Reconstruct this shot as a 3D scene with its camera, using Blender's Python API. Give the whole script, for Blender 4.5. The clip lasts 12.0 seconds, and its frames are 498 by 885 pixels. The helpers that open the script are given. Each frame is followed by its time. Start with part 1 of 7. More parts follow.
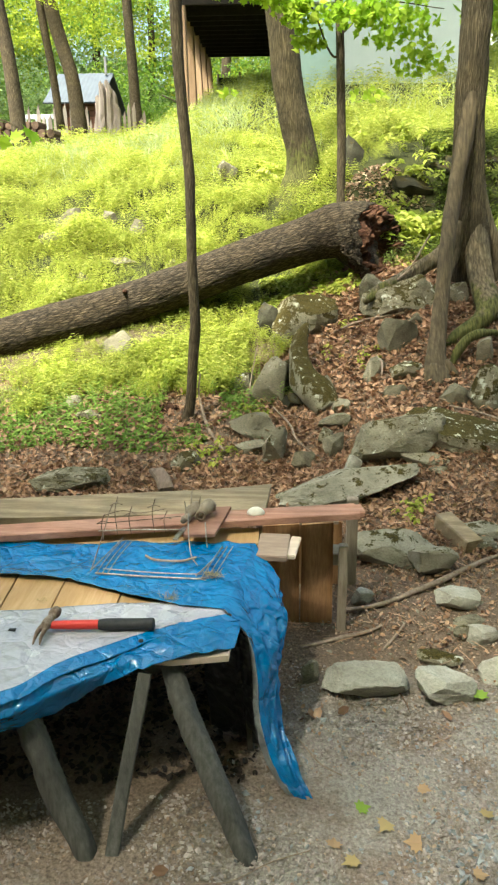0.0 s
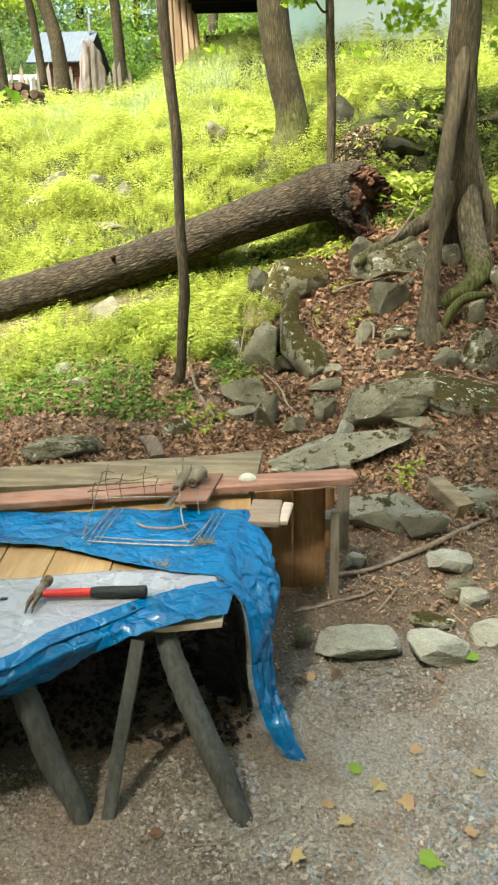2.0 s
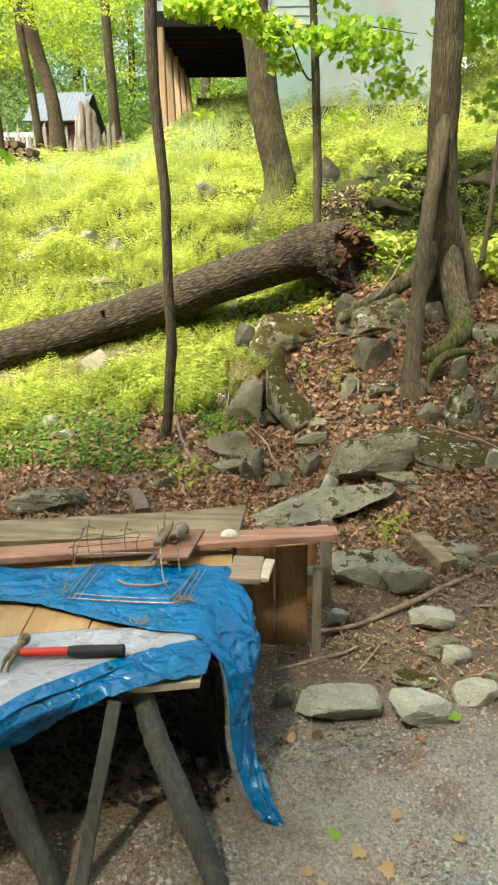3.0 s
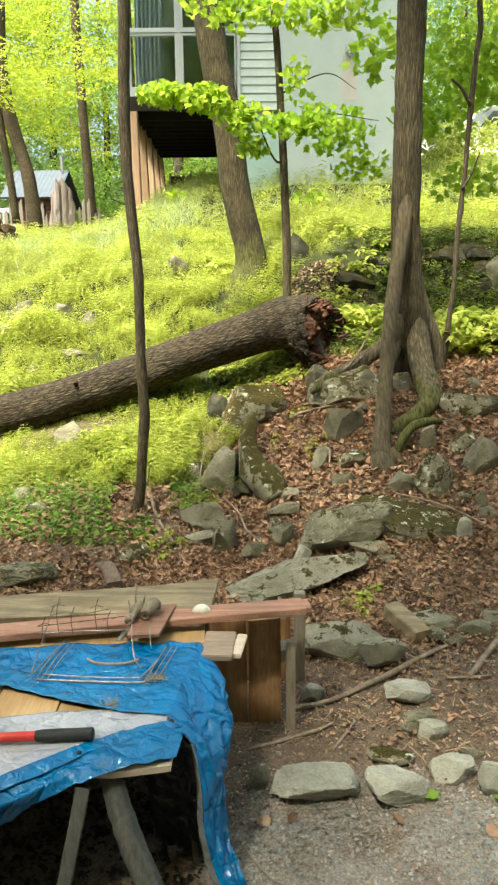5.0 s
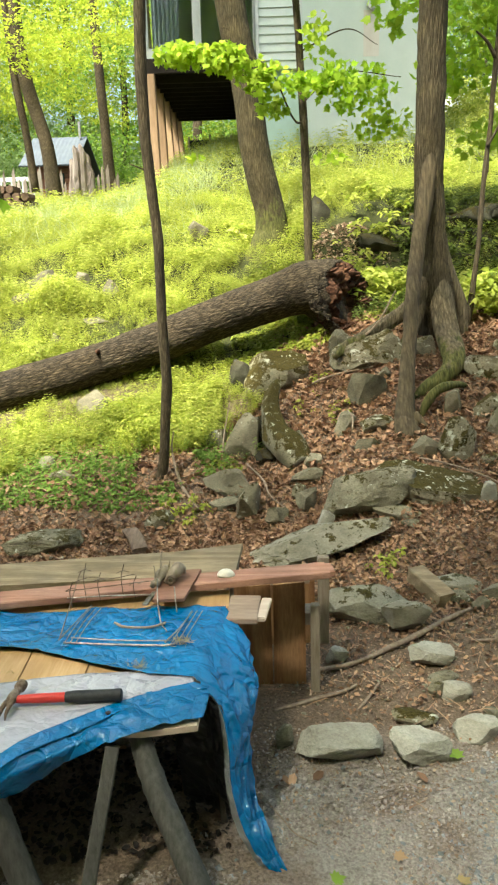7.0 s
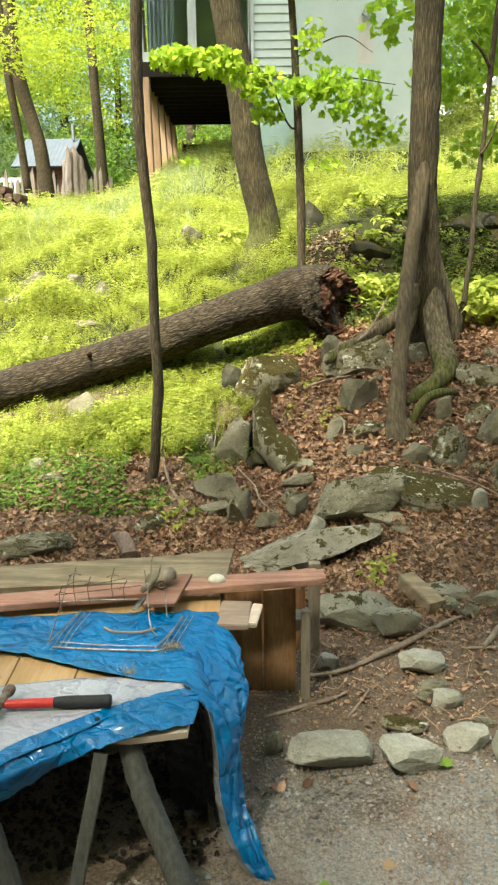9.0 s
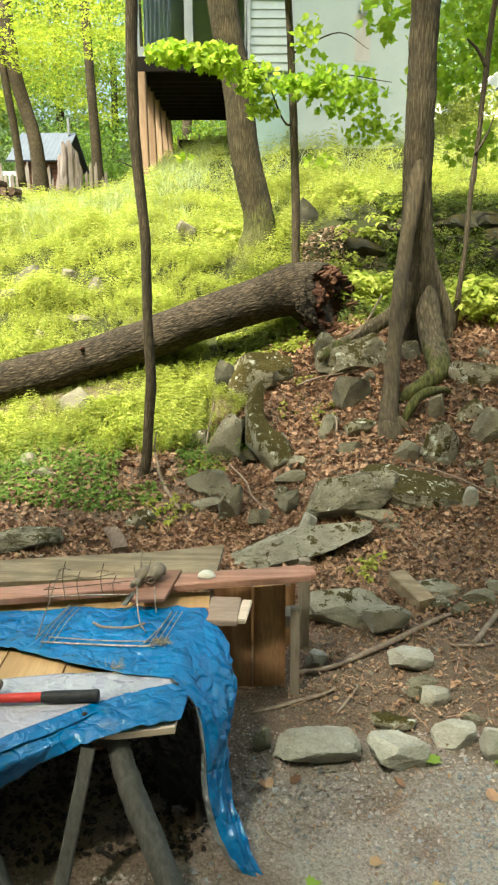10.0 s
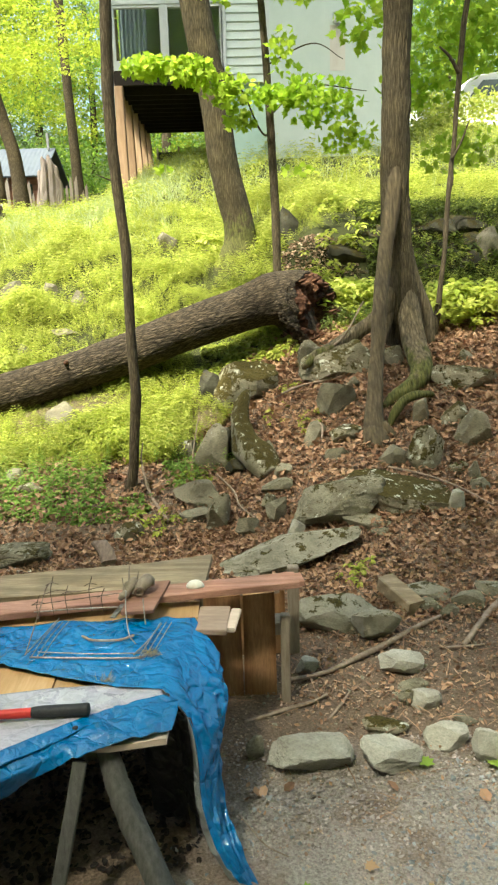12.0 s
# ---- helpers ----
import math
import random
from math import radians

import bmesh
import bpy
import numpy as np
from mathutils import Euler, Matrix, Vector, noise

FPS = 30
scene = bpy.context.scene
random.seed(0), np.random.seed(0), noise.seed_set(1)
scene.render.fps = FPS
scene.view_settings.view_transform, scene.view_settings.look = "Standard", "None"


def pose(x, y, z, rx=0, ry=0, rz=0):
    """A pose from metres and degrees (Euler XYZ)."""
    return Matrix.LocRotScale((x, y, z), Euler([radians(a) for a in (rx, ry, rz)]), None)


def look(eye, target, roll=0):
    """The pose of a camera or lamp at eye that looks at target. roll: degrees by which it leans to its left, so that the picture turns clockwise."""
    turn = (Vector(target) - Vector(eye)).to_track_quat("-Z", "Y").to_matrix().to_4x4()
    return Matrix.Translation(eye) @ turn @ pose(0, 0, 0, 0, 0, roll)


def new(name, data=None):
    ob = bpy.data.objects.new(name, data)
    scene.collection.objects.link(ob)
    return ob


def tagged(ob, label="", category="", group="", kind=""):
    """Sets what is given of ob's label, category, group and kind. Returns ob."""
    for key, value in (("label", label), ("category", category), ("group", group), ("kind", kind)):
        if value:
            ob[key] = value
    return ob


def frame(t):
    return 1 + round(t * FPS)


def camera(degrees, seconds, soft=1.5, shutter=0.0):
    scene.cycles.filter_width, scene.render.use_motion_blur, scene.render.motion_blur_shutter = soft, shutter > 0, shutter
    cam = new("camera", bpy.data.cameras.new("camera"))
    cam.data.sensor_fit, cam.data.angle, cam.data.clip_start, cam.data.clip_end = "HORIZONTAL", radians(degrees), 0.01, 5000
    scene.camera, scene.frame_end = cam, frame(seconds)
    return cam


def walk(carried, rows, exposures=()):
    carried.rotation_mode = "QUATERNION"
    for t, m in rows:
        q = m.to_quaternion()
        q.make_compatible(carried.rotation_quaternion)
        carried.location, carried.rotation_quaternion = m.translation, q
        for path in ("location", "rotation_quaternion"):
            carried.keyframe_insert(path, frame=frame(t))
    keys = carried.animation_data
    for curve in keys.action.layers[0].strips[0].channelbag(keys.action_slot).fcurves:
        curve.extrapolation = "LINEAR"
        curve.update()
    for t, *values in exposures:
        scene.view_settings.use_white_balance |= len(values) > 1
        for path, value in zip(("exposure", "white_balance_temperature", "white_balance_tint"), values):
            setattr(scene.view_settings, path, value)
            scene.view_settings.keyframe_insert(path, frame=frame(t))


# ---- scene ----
EXPOSURE, KELVIN, TINT = 2.08, 6750, -3
cam = camera(36.05, 12.0, soft=2.3)
PATH = [
    (0, (-0.040, -0.001, 1.656), (-0.1842, 2.8507, 0.7341), -0.61),
    (0.5, (-0.036, 0.004, 1.654), (-0.1447, 2.8388, 0.6790), -0.85),
    (1, (-0.042, 0.010, 1.650), (-0.1315, 2.8370, 0.6502), -0.72),
    (1.5, (-0.036, 0.008, 1.654), (-0.1419, 2.8236, 0.6240), -0.89),
    (2, (-0.038, 0.018, 1.648), (-0.1506, 2.8273, 0.6015), -1.02),
    (2.5, (-0.033, 0.010, 1.657), (-0.1656, 2.8436, 0.6802), -0.90),
    (3, (-0.009, 0.007, 1.677), (-0.0817, 2.8796, 0.8143), -0.44),
    (3.2, (0.001, 0.005, 1.695), (0.0205, 2.9104, 0.9458), 0.18),
    (4.8, (0.004, 0.001, 1.709), (0.0462, 2.9471, 1.1430), -0.32),
    (5, (0.005, -0.008, 1.707), (0.0325, 2.9290, 1.0962), -0.55),
    (5.5, (-0.003, -0.007, 1.709), (-0.0020, 2.9257, 1.0760), -0.67),
    (6, (-0.007, -0.006, 1.704), (-0.0580, 2.9206, 1.0449), -0.96),
    (6.5, (0.003, -0.013, 1.703), (-0.0664, 2.9097, 1.0296), -1.64),
    (7, (0.008, -0.009, 1.701), (-0.0578, 2.8991, 0.9667), -1.65),
    (8.8, (0.000, 0.003, 1.693), (-0.0395, 2.9115, 0.9568), -1.04),
    (9, (-0.005, 0.003, 1.700), (-0.0283, 2.9155, 0.9813), -0.72),
    (9.5, (0.000, 0.000, 1.700), (-0.0000, 2.9109, 0.9742), -0.00),
    (10, (0.005, 0.004, 1.697), (0.0060, 2.9137, 0.9664), -0.11),
    (10.5, (0.002, 0.002, 1.700), (-0.0105, 2.9183, 0.9969), -0.39),
    (11, (0.003, 0.003, 1.696), (-0.0156, 2.9252, 1.0175), -0.74),
    (11.5, (0.004, -0.001, 1.698), (-0.0327, 2.9160, 0.9970), -1.12),
    (12, (0.020, -0.007, 1.697), (0.0664, 2.9111, 1.0009), -1.60),
]
walk(cam, [(t, look(eye, target, roll)) for t, eye, target, roll in PATH], exposures=[(0, EXPOSURE + 0.09, KELVIN - 150, TINT), (0.8, EXPOSURE + 0.14, KELVIN - 250, TINT), (2.0, EXPOSURE + 0.14, KELVIN - 250, TINT), (2.5, EXPOSURE + 0.04, KELVIN - 150, TINT), (3.2, EXPOSURE + 0.02, KELVIN, TINT), (4.8, EXPOSURE, KELVIN, TINT), (12, EXPOSURE, KELVIN, TINT)])

# ---- world and sun: hazy daylight from high on the left, the front shaded by added unseen crowns ----
SUN_UP, SUN_TURN = 60.0, 145.0
world = bpy.data.worlds.new("world")
scene.world = world
world.use_nodes = True
wn = world.node_tree
sky = wn.nodes.new("ShaderNodeTexSky")
sky.sky_type, sky.sun_disc = "NISHITA", False
sky.sun_elevation, sky.sun_rotation = radians(SUN_UP), radians(-SUN_TURN)
sky.air_density, sky.dust_density = 1.0, 6.0
wn.nodes["Background"].inputs[1].default_value = 0.15
wn.links.new(sky.outputs[0], wn.nodes["Background"].inputs[0])
sun_data = bpy.data.lights.new("sun", "SUN")
sun_data.energy, sun_data.angle, sun_data.color = 3.7, radians(5), (1.0, 0.95, 0.84)
sun = new("sun", sun_data)
sun.matrix_world = look((-20 * math.sin(radians(SUN_TURN)), 20 * math.cos(radians(SUN_TURN)), 20 * math.tan(radians(SUN_UP))), (0, 0, 0))


# ---- materials ----
def nodes_of(name):
    m = bpy.data.materials.new(name)
    m.use_nodes = True
    bs = m.node_tree.nodes["Principled BSDF"]
    bs.inputs["Specular IOR Level"].default_value = 0.18
    return m, m.node_tree.nodes, m.node_tree.links, bs


def ramp(ns, stops):
    r = ns.new("ShaderNodeValToRGB")
    el = r.color_ramp.elements
    while len(el) < len(stops):
        el.new(0.5)
    for e, (at, c) in zip(el, stops):
        e.position, e.color = at, (*c, 1)
    return r


def noise_of(ns, ls, coord, scale, detail=6, stretch=(1, 1, 1), rough=0.6):
    mp = ns.new("ShaderNodeMapping")
    mp.inputs["Scale"].default_value = stretch
    ls.new(coord, mp.inputs[0])
    n = ns.new("ShaderNodeTexNoise")
    n.inputs["Scale"].default_value, n.inputs["Detail"].default_value, n.inputs["Roughness"].default_value = scale, detail, rough
    ls.new(mp.outputs[0], n.inputs[0])
    return n.outputs[0]


def blend(ns, ls, a, b, fac, mode="MIX"):
    mx = ns.new("ShaderNodeMix")
    mx.data_type, mx.blend_type = "RGBA", mode
    for slot, v in ((0, fac), (6, a), (7, b)):
        if hasattr(v, "links"):
            ls.new(v, mx.inputs[slot])
        else:
            mx.inputs[slot].default_value = v if slot == 0 else (*v, 1)
    return mx.outputs[2]


def bumped(ns, ls, height, strength, distance, base=None):
    b = ns.new("ShaderNodeBump")
    b.inputs["Strength"].default_value, b.inputs["Distance"].default_value = strength, distance
    ls.new(height, b.inputs["Height"])
    if base:
        ls.new(base, b.inputs["Normal"])
    return b.outputs[0]


def surface(name, colours, scale=20, rough=0.85, bump=0.4, depth=0.004, stretch=(1, 1, 1), spots=None, vary=0.0, island=False, metal=0.0, where="Object", spread_by=0.16):
    """Two scales of noise between the colours, spots of a second kind, fine relief."""
    m, ns, ls, bs = nodes_of(name)
    co = ns.new("ShaderNodeTexCoord").outputs[where]
    coarse = noise_of(ns, ls, co, scale * 0.22, 4, stretch)
    fine = noise_of(ns, ls, co, scale, 8, stretch, 0.7)
    mid = ns.new("ShaderNodeMath")
    mid.operation = "MULTIPLY_ADD"
    ls.new(fine, mid.inputs[0])
    mid.inputs[1].default_value = 0.6
    half = ns.new("ShaderNodeMath")
    half.operation = "MULTIPLY"
    half.inputs[1].default_value = 0.4
    ls.new(coarse, half.inputs[0])
    ls.new(half.outputs[0], mid.inputs[2])
    n = len(colours)
    r = ramp(ns, [(0.5 - spread_by + 2 * spread_by * i / max(1, n - 1), c) for i, c in enumerate(colours)])
    ls.new(mid.outputs[0], r.inputs[0])
    col = r.outputs[0]
    if spots:
        colour, sscale, low, high = spots
        sp = ramp(ns, [(low, (0, 0, 0)), (high, (1, 1, 1))])
        ls.new(noise_of(ns, ls, co, sscale, 6), sp.inputs[0])
        col = blend(ns, ls, col, colour, sp.outputs[0])
    if vary:
        rnd = ns.new("ShaderNodeNewGeometry").outputs["Random Per Island"] if island else ns.new("ShaderNodeObjectInfo").outputs["Random"]
        vr = ramp(ns, [(0, (1 - vary,) * 3), (1, (1 + vary * 0.6,) * 3)])
        ls.new(rnd, vr.inputs[0])
        col = blend(ns, ls, col, vr.outputs[0], 1.0, "MULTIPLY")
    ls.new(col, bs.inputs["Base Color"])
    bs.inputs["Roughness"].default_value, bs.inputs["Metallic"].default_value = rough, metal
    if bump:
        ls.new(bumped(ns, ls, mid.outputs[0], bump, depth), bs.inputs["Normal"])
    return m


def stone(name, tones, moss=0.0, lichen=0.0, speckle=0.75, relief=0.7):
    """Grey-green schist: grain, pale lichen crusts, moss on what faces up."""
    m, ns, ls, bs = nodes_of(name)
    co = ns.new("ShaderNodeTexCoord").outputs["Object"]
    rnd = ns.new("ShaderNodeObjectInfo").outputs["Random"]
    shift = ns.new("ShaderNodeVectorMath")
    shift.operation = "ADD"
    ls.new(co, shift.inputs[0])
    ls.new(rnd, shift.inputs[1])
    co = shift.outputs[0]
    grain = noise_of(ns, ls, co, 75, 10, (1, 1, 2.6), 0.8)
    broad = noise_of(ns, ls, co, 7, 5)
    r = ramp(ns, [(0.3, tones[0]), (0.5, tones[1]), (0.7, tones[2])])
    ls.new(broad, r.inputs[0])
    g = ramp(ns, [(0.34, (1 - 0.7 * speckle,) * 3), (0.5, (0.97,) * 3), (0.66, (1 + 0.45 * speckle,) * 3)])
    ls.new(grain, g.inputs[0])
    col = blend(ns, ls, r.outputs[0], g.outputs[0], 1.0, "MULTIPLY")
    if moss:
        up = ns.new("ShaderNodeSeparateXYZ")
        ls.new(ns.new("ShaderNodeNewGeometry").outputs["Normal"], up.inputs[0])
        ad = ns.new("ShaderNodeMath")
        ad.operation = "MULTIPLY_ADD"
        ad.inputs[1].default_value = 0.17
        ls.new(up.outputs[2], ad.inputs[0])
        ls.new(noise_of(ns, ls, co, 13, 9, rough=0.74), ad.inputs[2])
        sp = ramp(ns, [(0.755 - moss, (0, 0, 0)), (0.785 - moss, (1, 1, 1))])
        ls.new(ad.outputs[0], sp.inputs[0])
        mc = ramp(ns, [(0.35, (0.012, 0.009, 0.002)), (0.65, (0.08, 0.062, 0.014))])
        ls.new(grain, mc.inputs[0])
        col = blend(ns, ls, col, mc.outputs[0], sp.outputs[0])
    if lichen:
        sp = ramp(ns, [(0.62 - lichen, (0, 0, 0)), (0.66 - lichen, (1, 1, 1))])
        ls.new(noise_of(ns, ls, co, 16, 7, rough=0.68), sp.inputs[0])
        col = blend(ns, ls, col, (0.42, 0.42, 0.35), sp.outputs[0])
    ls.new(col, bs.inputs["Base Color"])
    bs.inputs["Roughness"].default_value = 0.88
    ls.new(bumped(ns, ls, grain, relief, 0.008, bumped(ns, ls, broad, 0.6, 0.03)), bs.inputs["Normal"])
    return m


def bark(name, tones, scale, stretch, turn=(0, 0), depth=0.012, gap=0.1, warped=0.03, moss=None):
    """Furrowed bark: long plates with dark gaps between them, finer cracks and grain."""
    m, ns, ls, bs = nodes_of(name)
    co = ns.new("ShaderNodeTexCoord").outputs["Object"]
    for rot in ((0, 0, radians(turn[0])), (0, radians(turn[1]), 0)):
        mp = ns.new("ShaderNodeMapping")
        mp.inputs["Rotation"].default_value = rot
        ls.new(co, mp.inputs[0])
        co = mp.outputs[0]
    warp = ns.new("ShaderNodeTexNoise")
    warp.inputs["Scale"].default_value, warp.inputs["Detail"].default_value = 9, 4
    ls.new(co, warp.inputs[0])
    push = ns.new("ShaderNodeVectorMath")
    push.operation = "MULTIPLY_ADD"
    push.inputs[1].default_value = (warped,) * 3
    ls.new(warp.outputs["Color"], push.inputs[0])
    ls.new(co, push.inputs[2])
    mp = ns.new("ShaderNodeMapping")
    mp.inputs["Scale"].default_value = stretch
    ls.new(push.outputs[0], mp.inputs[0])
    cells = ns.new("ShaderNodeTexVoronoi")
    cells.feature = "DISTANCE_TO_EDGE"
    cells.inputs["Scale"].default_value, cells.inputs["Detail"].default_value, cells.inputs["Roughness"].default_value = scale, 2, 0.55
    ls.new(mp.outputs[0], cells.inputs[0])
    plate = ns.new("ShaderNodeMapRange")
    plate.inputs[1].default_value, plate.inputs[2].default_value = 0.0, gap * 2.2
    ls.new(cells.outputs[0], plate.inputs[0])
    fine, broad = noise_of(ns, ls, co, scale * 1.6, 4, stretch, 0.5), noise_of(ns, ls, co, 5, 5)
    r = ramp(ns, [(0.0, tones[0]), (0.4, tones[1]), (1.0, tones[2])])
    ls.new(plate.outputs[0], r.inputs[0])
    g = ramp(ns, [(0.32, (0.66,) * 3), (0.68, (1.26,) * 3)])
    ls.new(fine, g.inputs[0])
    b = ramp(ns, [(0.32, (0.75, 0.76, 0.8)), (0.68, (1.2, 1.16, 1.08))])
    ls.new(broad, b.inputs[0])
    col = blend(ns, ls, blend(ns, ls, r.outputs[0], g.outputs[0], 1.0, "MULTIPLY"), b.outputs[0], 1.0, "MULTIPLY")
    if moss:
        low, high = moss
        sep = ns.new("ShaderNodeSeparateXYZ")
        ls.new(ns.new("ShaderNodeTexCoord").outputs["Object"], sep.inputs[0])
        fall = ns.new("ShaderNodeMapRange")
        fall.inputs[1].default_value, fall.inputs[2].default_value, fall.inputs[3].default_value, fall.inputs[4].default_value = low, high, 0.3, -0.3
        ls.new(sep.outputs[2], fall.inputs[0])
        ad = ns.new("ShaderNodeMath")
        ls.new(noise_of(ns, ls, ns.new("ShaderNodeTexCoord").outputs["Object"], 10, 6), ad.inputs[0])
        ls.new(fall.outputs[0], ad.inputs[1])
        sp = ramp(ns, [(0.5, (0, 0, 0)), (0.62, (1, 1, 1))])
        ls.new(ad.outputs[0], sp.inputs[0])
        mc = ramp(ns, [(0.35, (0.035, 0.037, 0.012)), (0.65, (0.105, 0.102, 0.032))])
        ls.new(fine, mc.inputs[0])
        col = blend(ns, ls, col, mc.outputs[0], sp.outputs[0])
    ls.new(col, bs.inputs["Base Color"])
    bs.inputs["Roughness"].default_value = 0.92
    ls.new(bumped(ns, ls, fine, 0.6, depth * 0.4, bumped(ns, ls, plate.outputs[0], 0.9, depth)), bs.inputs["Normal"])
    return m


def leafy(name, colours, through_light=0.5, rough=0.55, island=True):
    """Thin leaf: diffuse and translucent, its tone drawn leaf by leaf."""
    m, ns, ls, bs = nodes_of(name)
    rnd = ns.new("ShaderNodeNewGeometry").outputs["Random Per Island"]
    n = len(colours)
    r = ramp(ns, [(i / max(1, n - 1), c) for i, c in enumerate(colours)])
    ls.new(rnd, r.inputs[0])
    broad = ramp(ns, [(0.3, (0.72,) * 3), (0.7, (1.2,) * 3)])
    ls.new(noise_of(ns, ls, ns.new("ShaderNodeTexCoord").outputs["Object"], 1.6, 3), broad.inputs[0])
    col = blend(ns, ls, r.outputs[0], broad.outputs[0], 1.0, "MULTIPLY")
    ls.new(col, bs.inputs["Base Color"])
    bs.inputs["Roughness"].default_value = rough
    bs.inputs["Specular IOR Level"].default_value = 0.2
    tr = ns.new("ShaderNodeBsdfTranslucent")
    ls.new(col, tr.inputs[0])
    mx = ns.new("ShaderNodeMixShader")
    mx.inputs[0].default_value = through_light
    ls.new(bs.outputs[0], mx.inputs[1])
    ls.new(tr.outputs[0], mx.inputs[2])
    ls.new(mx.outputs[0], ns["Material Output"].inputs[0])
    return m


def grained(name, colours, across, scale, rough=0.78):
    """Sawn board: wavering growth lines over a mottled ground, fine pores."""
    m, ns, ls, bs = nodes_of(name)
    co = ns.new("ShaderNodeTexCoord").outputs["Object"]
    stretch = tuple(1.0 if k in across else 0.12 for k in range(3))
    mp = ns.new("ShaderNodeMapping")
    mp.inputs["Scale"].default_value = stretch
    ls.new(co, mp.inputs[0])
    w = ns.new("ShaderNodeTexWave")
    w.wave_type, w.bands_direction = "BANDS", "DIAGONAL"
    for key, v in (("Scale", scale), ("Distortion", 11.0), ("Detail", 3.0), ("Detail Scale", 0.7), ("Detail Roughness", 0.6)):
        w.inputs[key].default_value = v
    ls.new(mp.outputs[0], w.inputs[0])
    r = ramp(ns, [(0.1, colours[0]), (0.5, colours[1]), (0.95, colours[2])])
    ls.new(w.outputs[1], r.inputs[0])
    pores, broad = noise_of(ns, ls, co, 120, 8, stretch, 0.7), noise_of(ns, ls, co, 5, 5)
    a, b = ramp(ns, [(0.3, (0.7,) * 3), (0.7, (1.2,) * 3)]), ramp(ns, [(0.35, (0.78, 0.78, 0.8)), (0.65, (1.15, 1.12, 1.08))])
    ls.new(pores, a.inputs[0])
    ls.new(broad, b.inputs[0])
    col = blend(ns, ls, blend(ns, ls, r.outputs[0], a.outputs[0], 1.0, "MULTIPLY"), b.outputs[0], 1.0, "MULTIPLY")
    ls.new(col, bs.inputs["Base Color"])
    bs.inputs["Roughness"].default_value = rough
    ls.new(bumped(ns, ls, pores, 0.5, 0.002), bs.inputs["Normal"])
    return m


def ground_material():
    """Gravel and trodden dirt in front, leaf mould further up and, as painted shade, under the bench, dark soil under
    the plants of the slope.
    """
    m, ns, ls, bs = nodes_of("ground")
    co = ns.new("ShaderNodeTexCoord").outputs["Object"]
    fine, broad = noise_of(ns, ls, co, 110, 8, rough=0.75), noise_of(ns, ls, co, 3.2, 5)
    vor = ns.new("ShaderNodeTexVoronoi")
    vor.inputs["Scale"].default_value = 70
    ls.new(co, vor.inputs[0])
    g = ramp(ns, [(0.29, (0.13, 0.108, 0.09)), (0.5, (0.3, 0.26, 0.225)), (0.71, (0.46, 0.41, 0.365))])
    ls.new(fine, g.inputs[0])
    d = ramp(ns, [(0.33, (0.1, 0.07, 0.053)), (0.67, (0.34, 0.26, 0.21))])
    ls.new(fine, d.inputs[0])
    pat = ramp(ns, [(0.44, (0, 0, 0)), (0.56, (1, 1, 1))])
    sep = ns.new("ShaderNodeSeparateXYZ")
    ls.new(co, sep.inputs[0])
    trod = ns.new("ShaderNodeMath")
    trod.operation = "MULTIPLY_ADD"
    trod.inputs[1].default_value = 0.14
    held = ns.new("ShaderNodeClamp")
    held.inputs[1].default_value, held.inputs[2].default_value = -0.5, 0.6
    ls.new(sep.outputs[0], held.inputs[0])
    ls.new(held.outputs[0], trod.inputs[0])
    ls.new(broad, trod.inputs[2])
    ls.new(trod.outputs[0], pat.inputs[0])
    front = blend(ns, ls, d.outputs[0], g.outputs[0], pat.outputs[0])
    mould = ramp(ns, [(0.3, (0.065, 0.045, 0.031)), (0.7, (0.235, 0.167, 0.12))])
    ls.new(fine, mould.inputs[0])
    wob = ns.new("ShaderNodeMath")
    wob.operation = "MULTIPLY_ADD"
    wob.inputs[1].default_value = 0.5
    ls.new(broad, wob.inputs[0])
    ls.new(sep.outputs[1], wob.inputs[2])
    # pulls the darker mould forward under the bench to paint its shade
    bench_shade = ns.new("ShaderNodeMapRange")
    bench_shade.inputs[1].default_value, bench_shade.inputs[2].default_value, bench_shade.inputs[3].default_value, bench_shade.inputs[4].default_value = -0.25, 0.05, 0.62, 0.0
    ls.new(sep.outputs[0], bench_shade.inputs[0])
    shifted = ns.new("ShaderNodeMath")
    ls.new(wob.outputs[0], shifted.inputs[0])
    ls.new(bench_shade.outputs[0], shifted.inputs[1])
    edge = ns.new("ShaderNodeMapRange")
    edge.inputs[1].default_value, edge.inputs[2].default_value = 2.4, 2.65
    ls.new(shifted.outputs[0], edge.inputs[0])
    col = blend(ns, ls, front, mould.outputs[0], edge.outputs[0])
    soil = ramp(ns, [(0.3, (0.014, 0.015, 0.006)), (0.7, (0.05, 0.055, 0.016))])
    ls.new(fine, soil.inputs[0])
    up = ns.new("ShaderNodeMapRange")
    up.inputs[1].default_value, up.inputs[2].default_value = 6.1, 6.9
    ls.new(wob.outputs[0], up.inputs[0])
    col = blend(ns, ls, col, soil.outputs[0], up.outputs[0])
    ls.new(col, bs.inputs["Base Color"])
    bs.inputs["Roughness"].default_value = 0.92
    ls.new(bumped(ns, ls, vor.outputs[0], 0.7, 0.008, bumped(ns, ls, fine, 0.8, 0.012)), bs.inputs["Normal"])
    return m


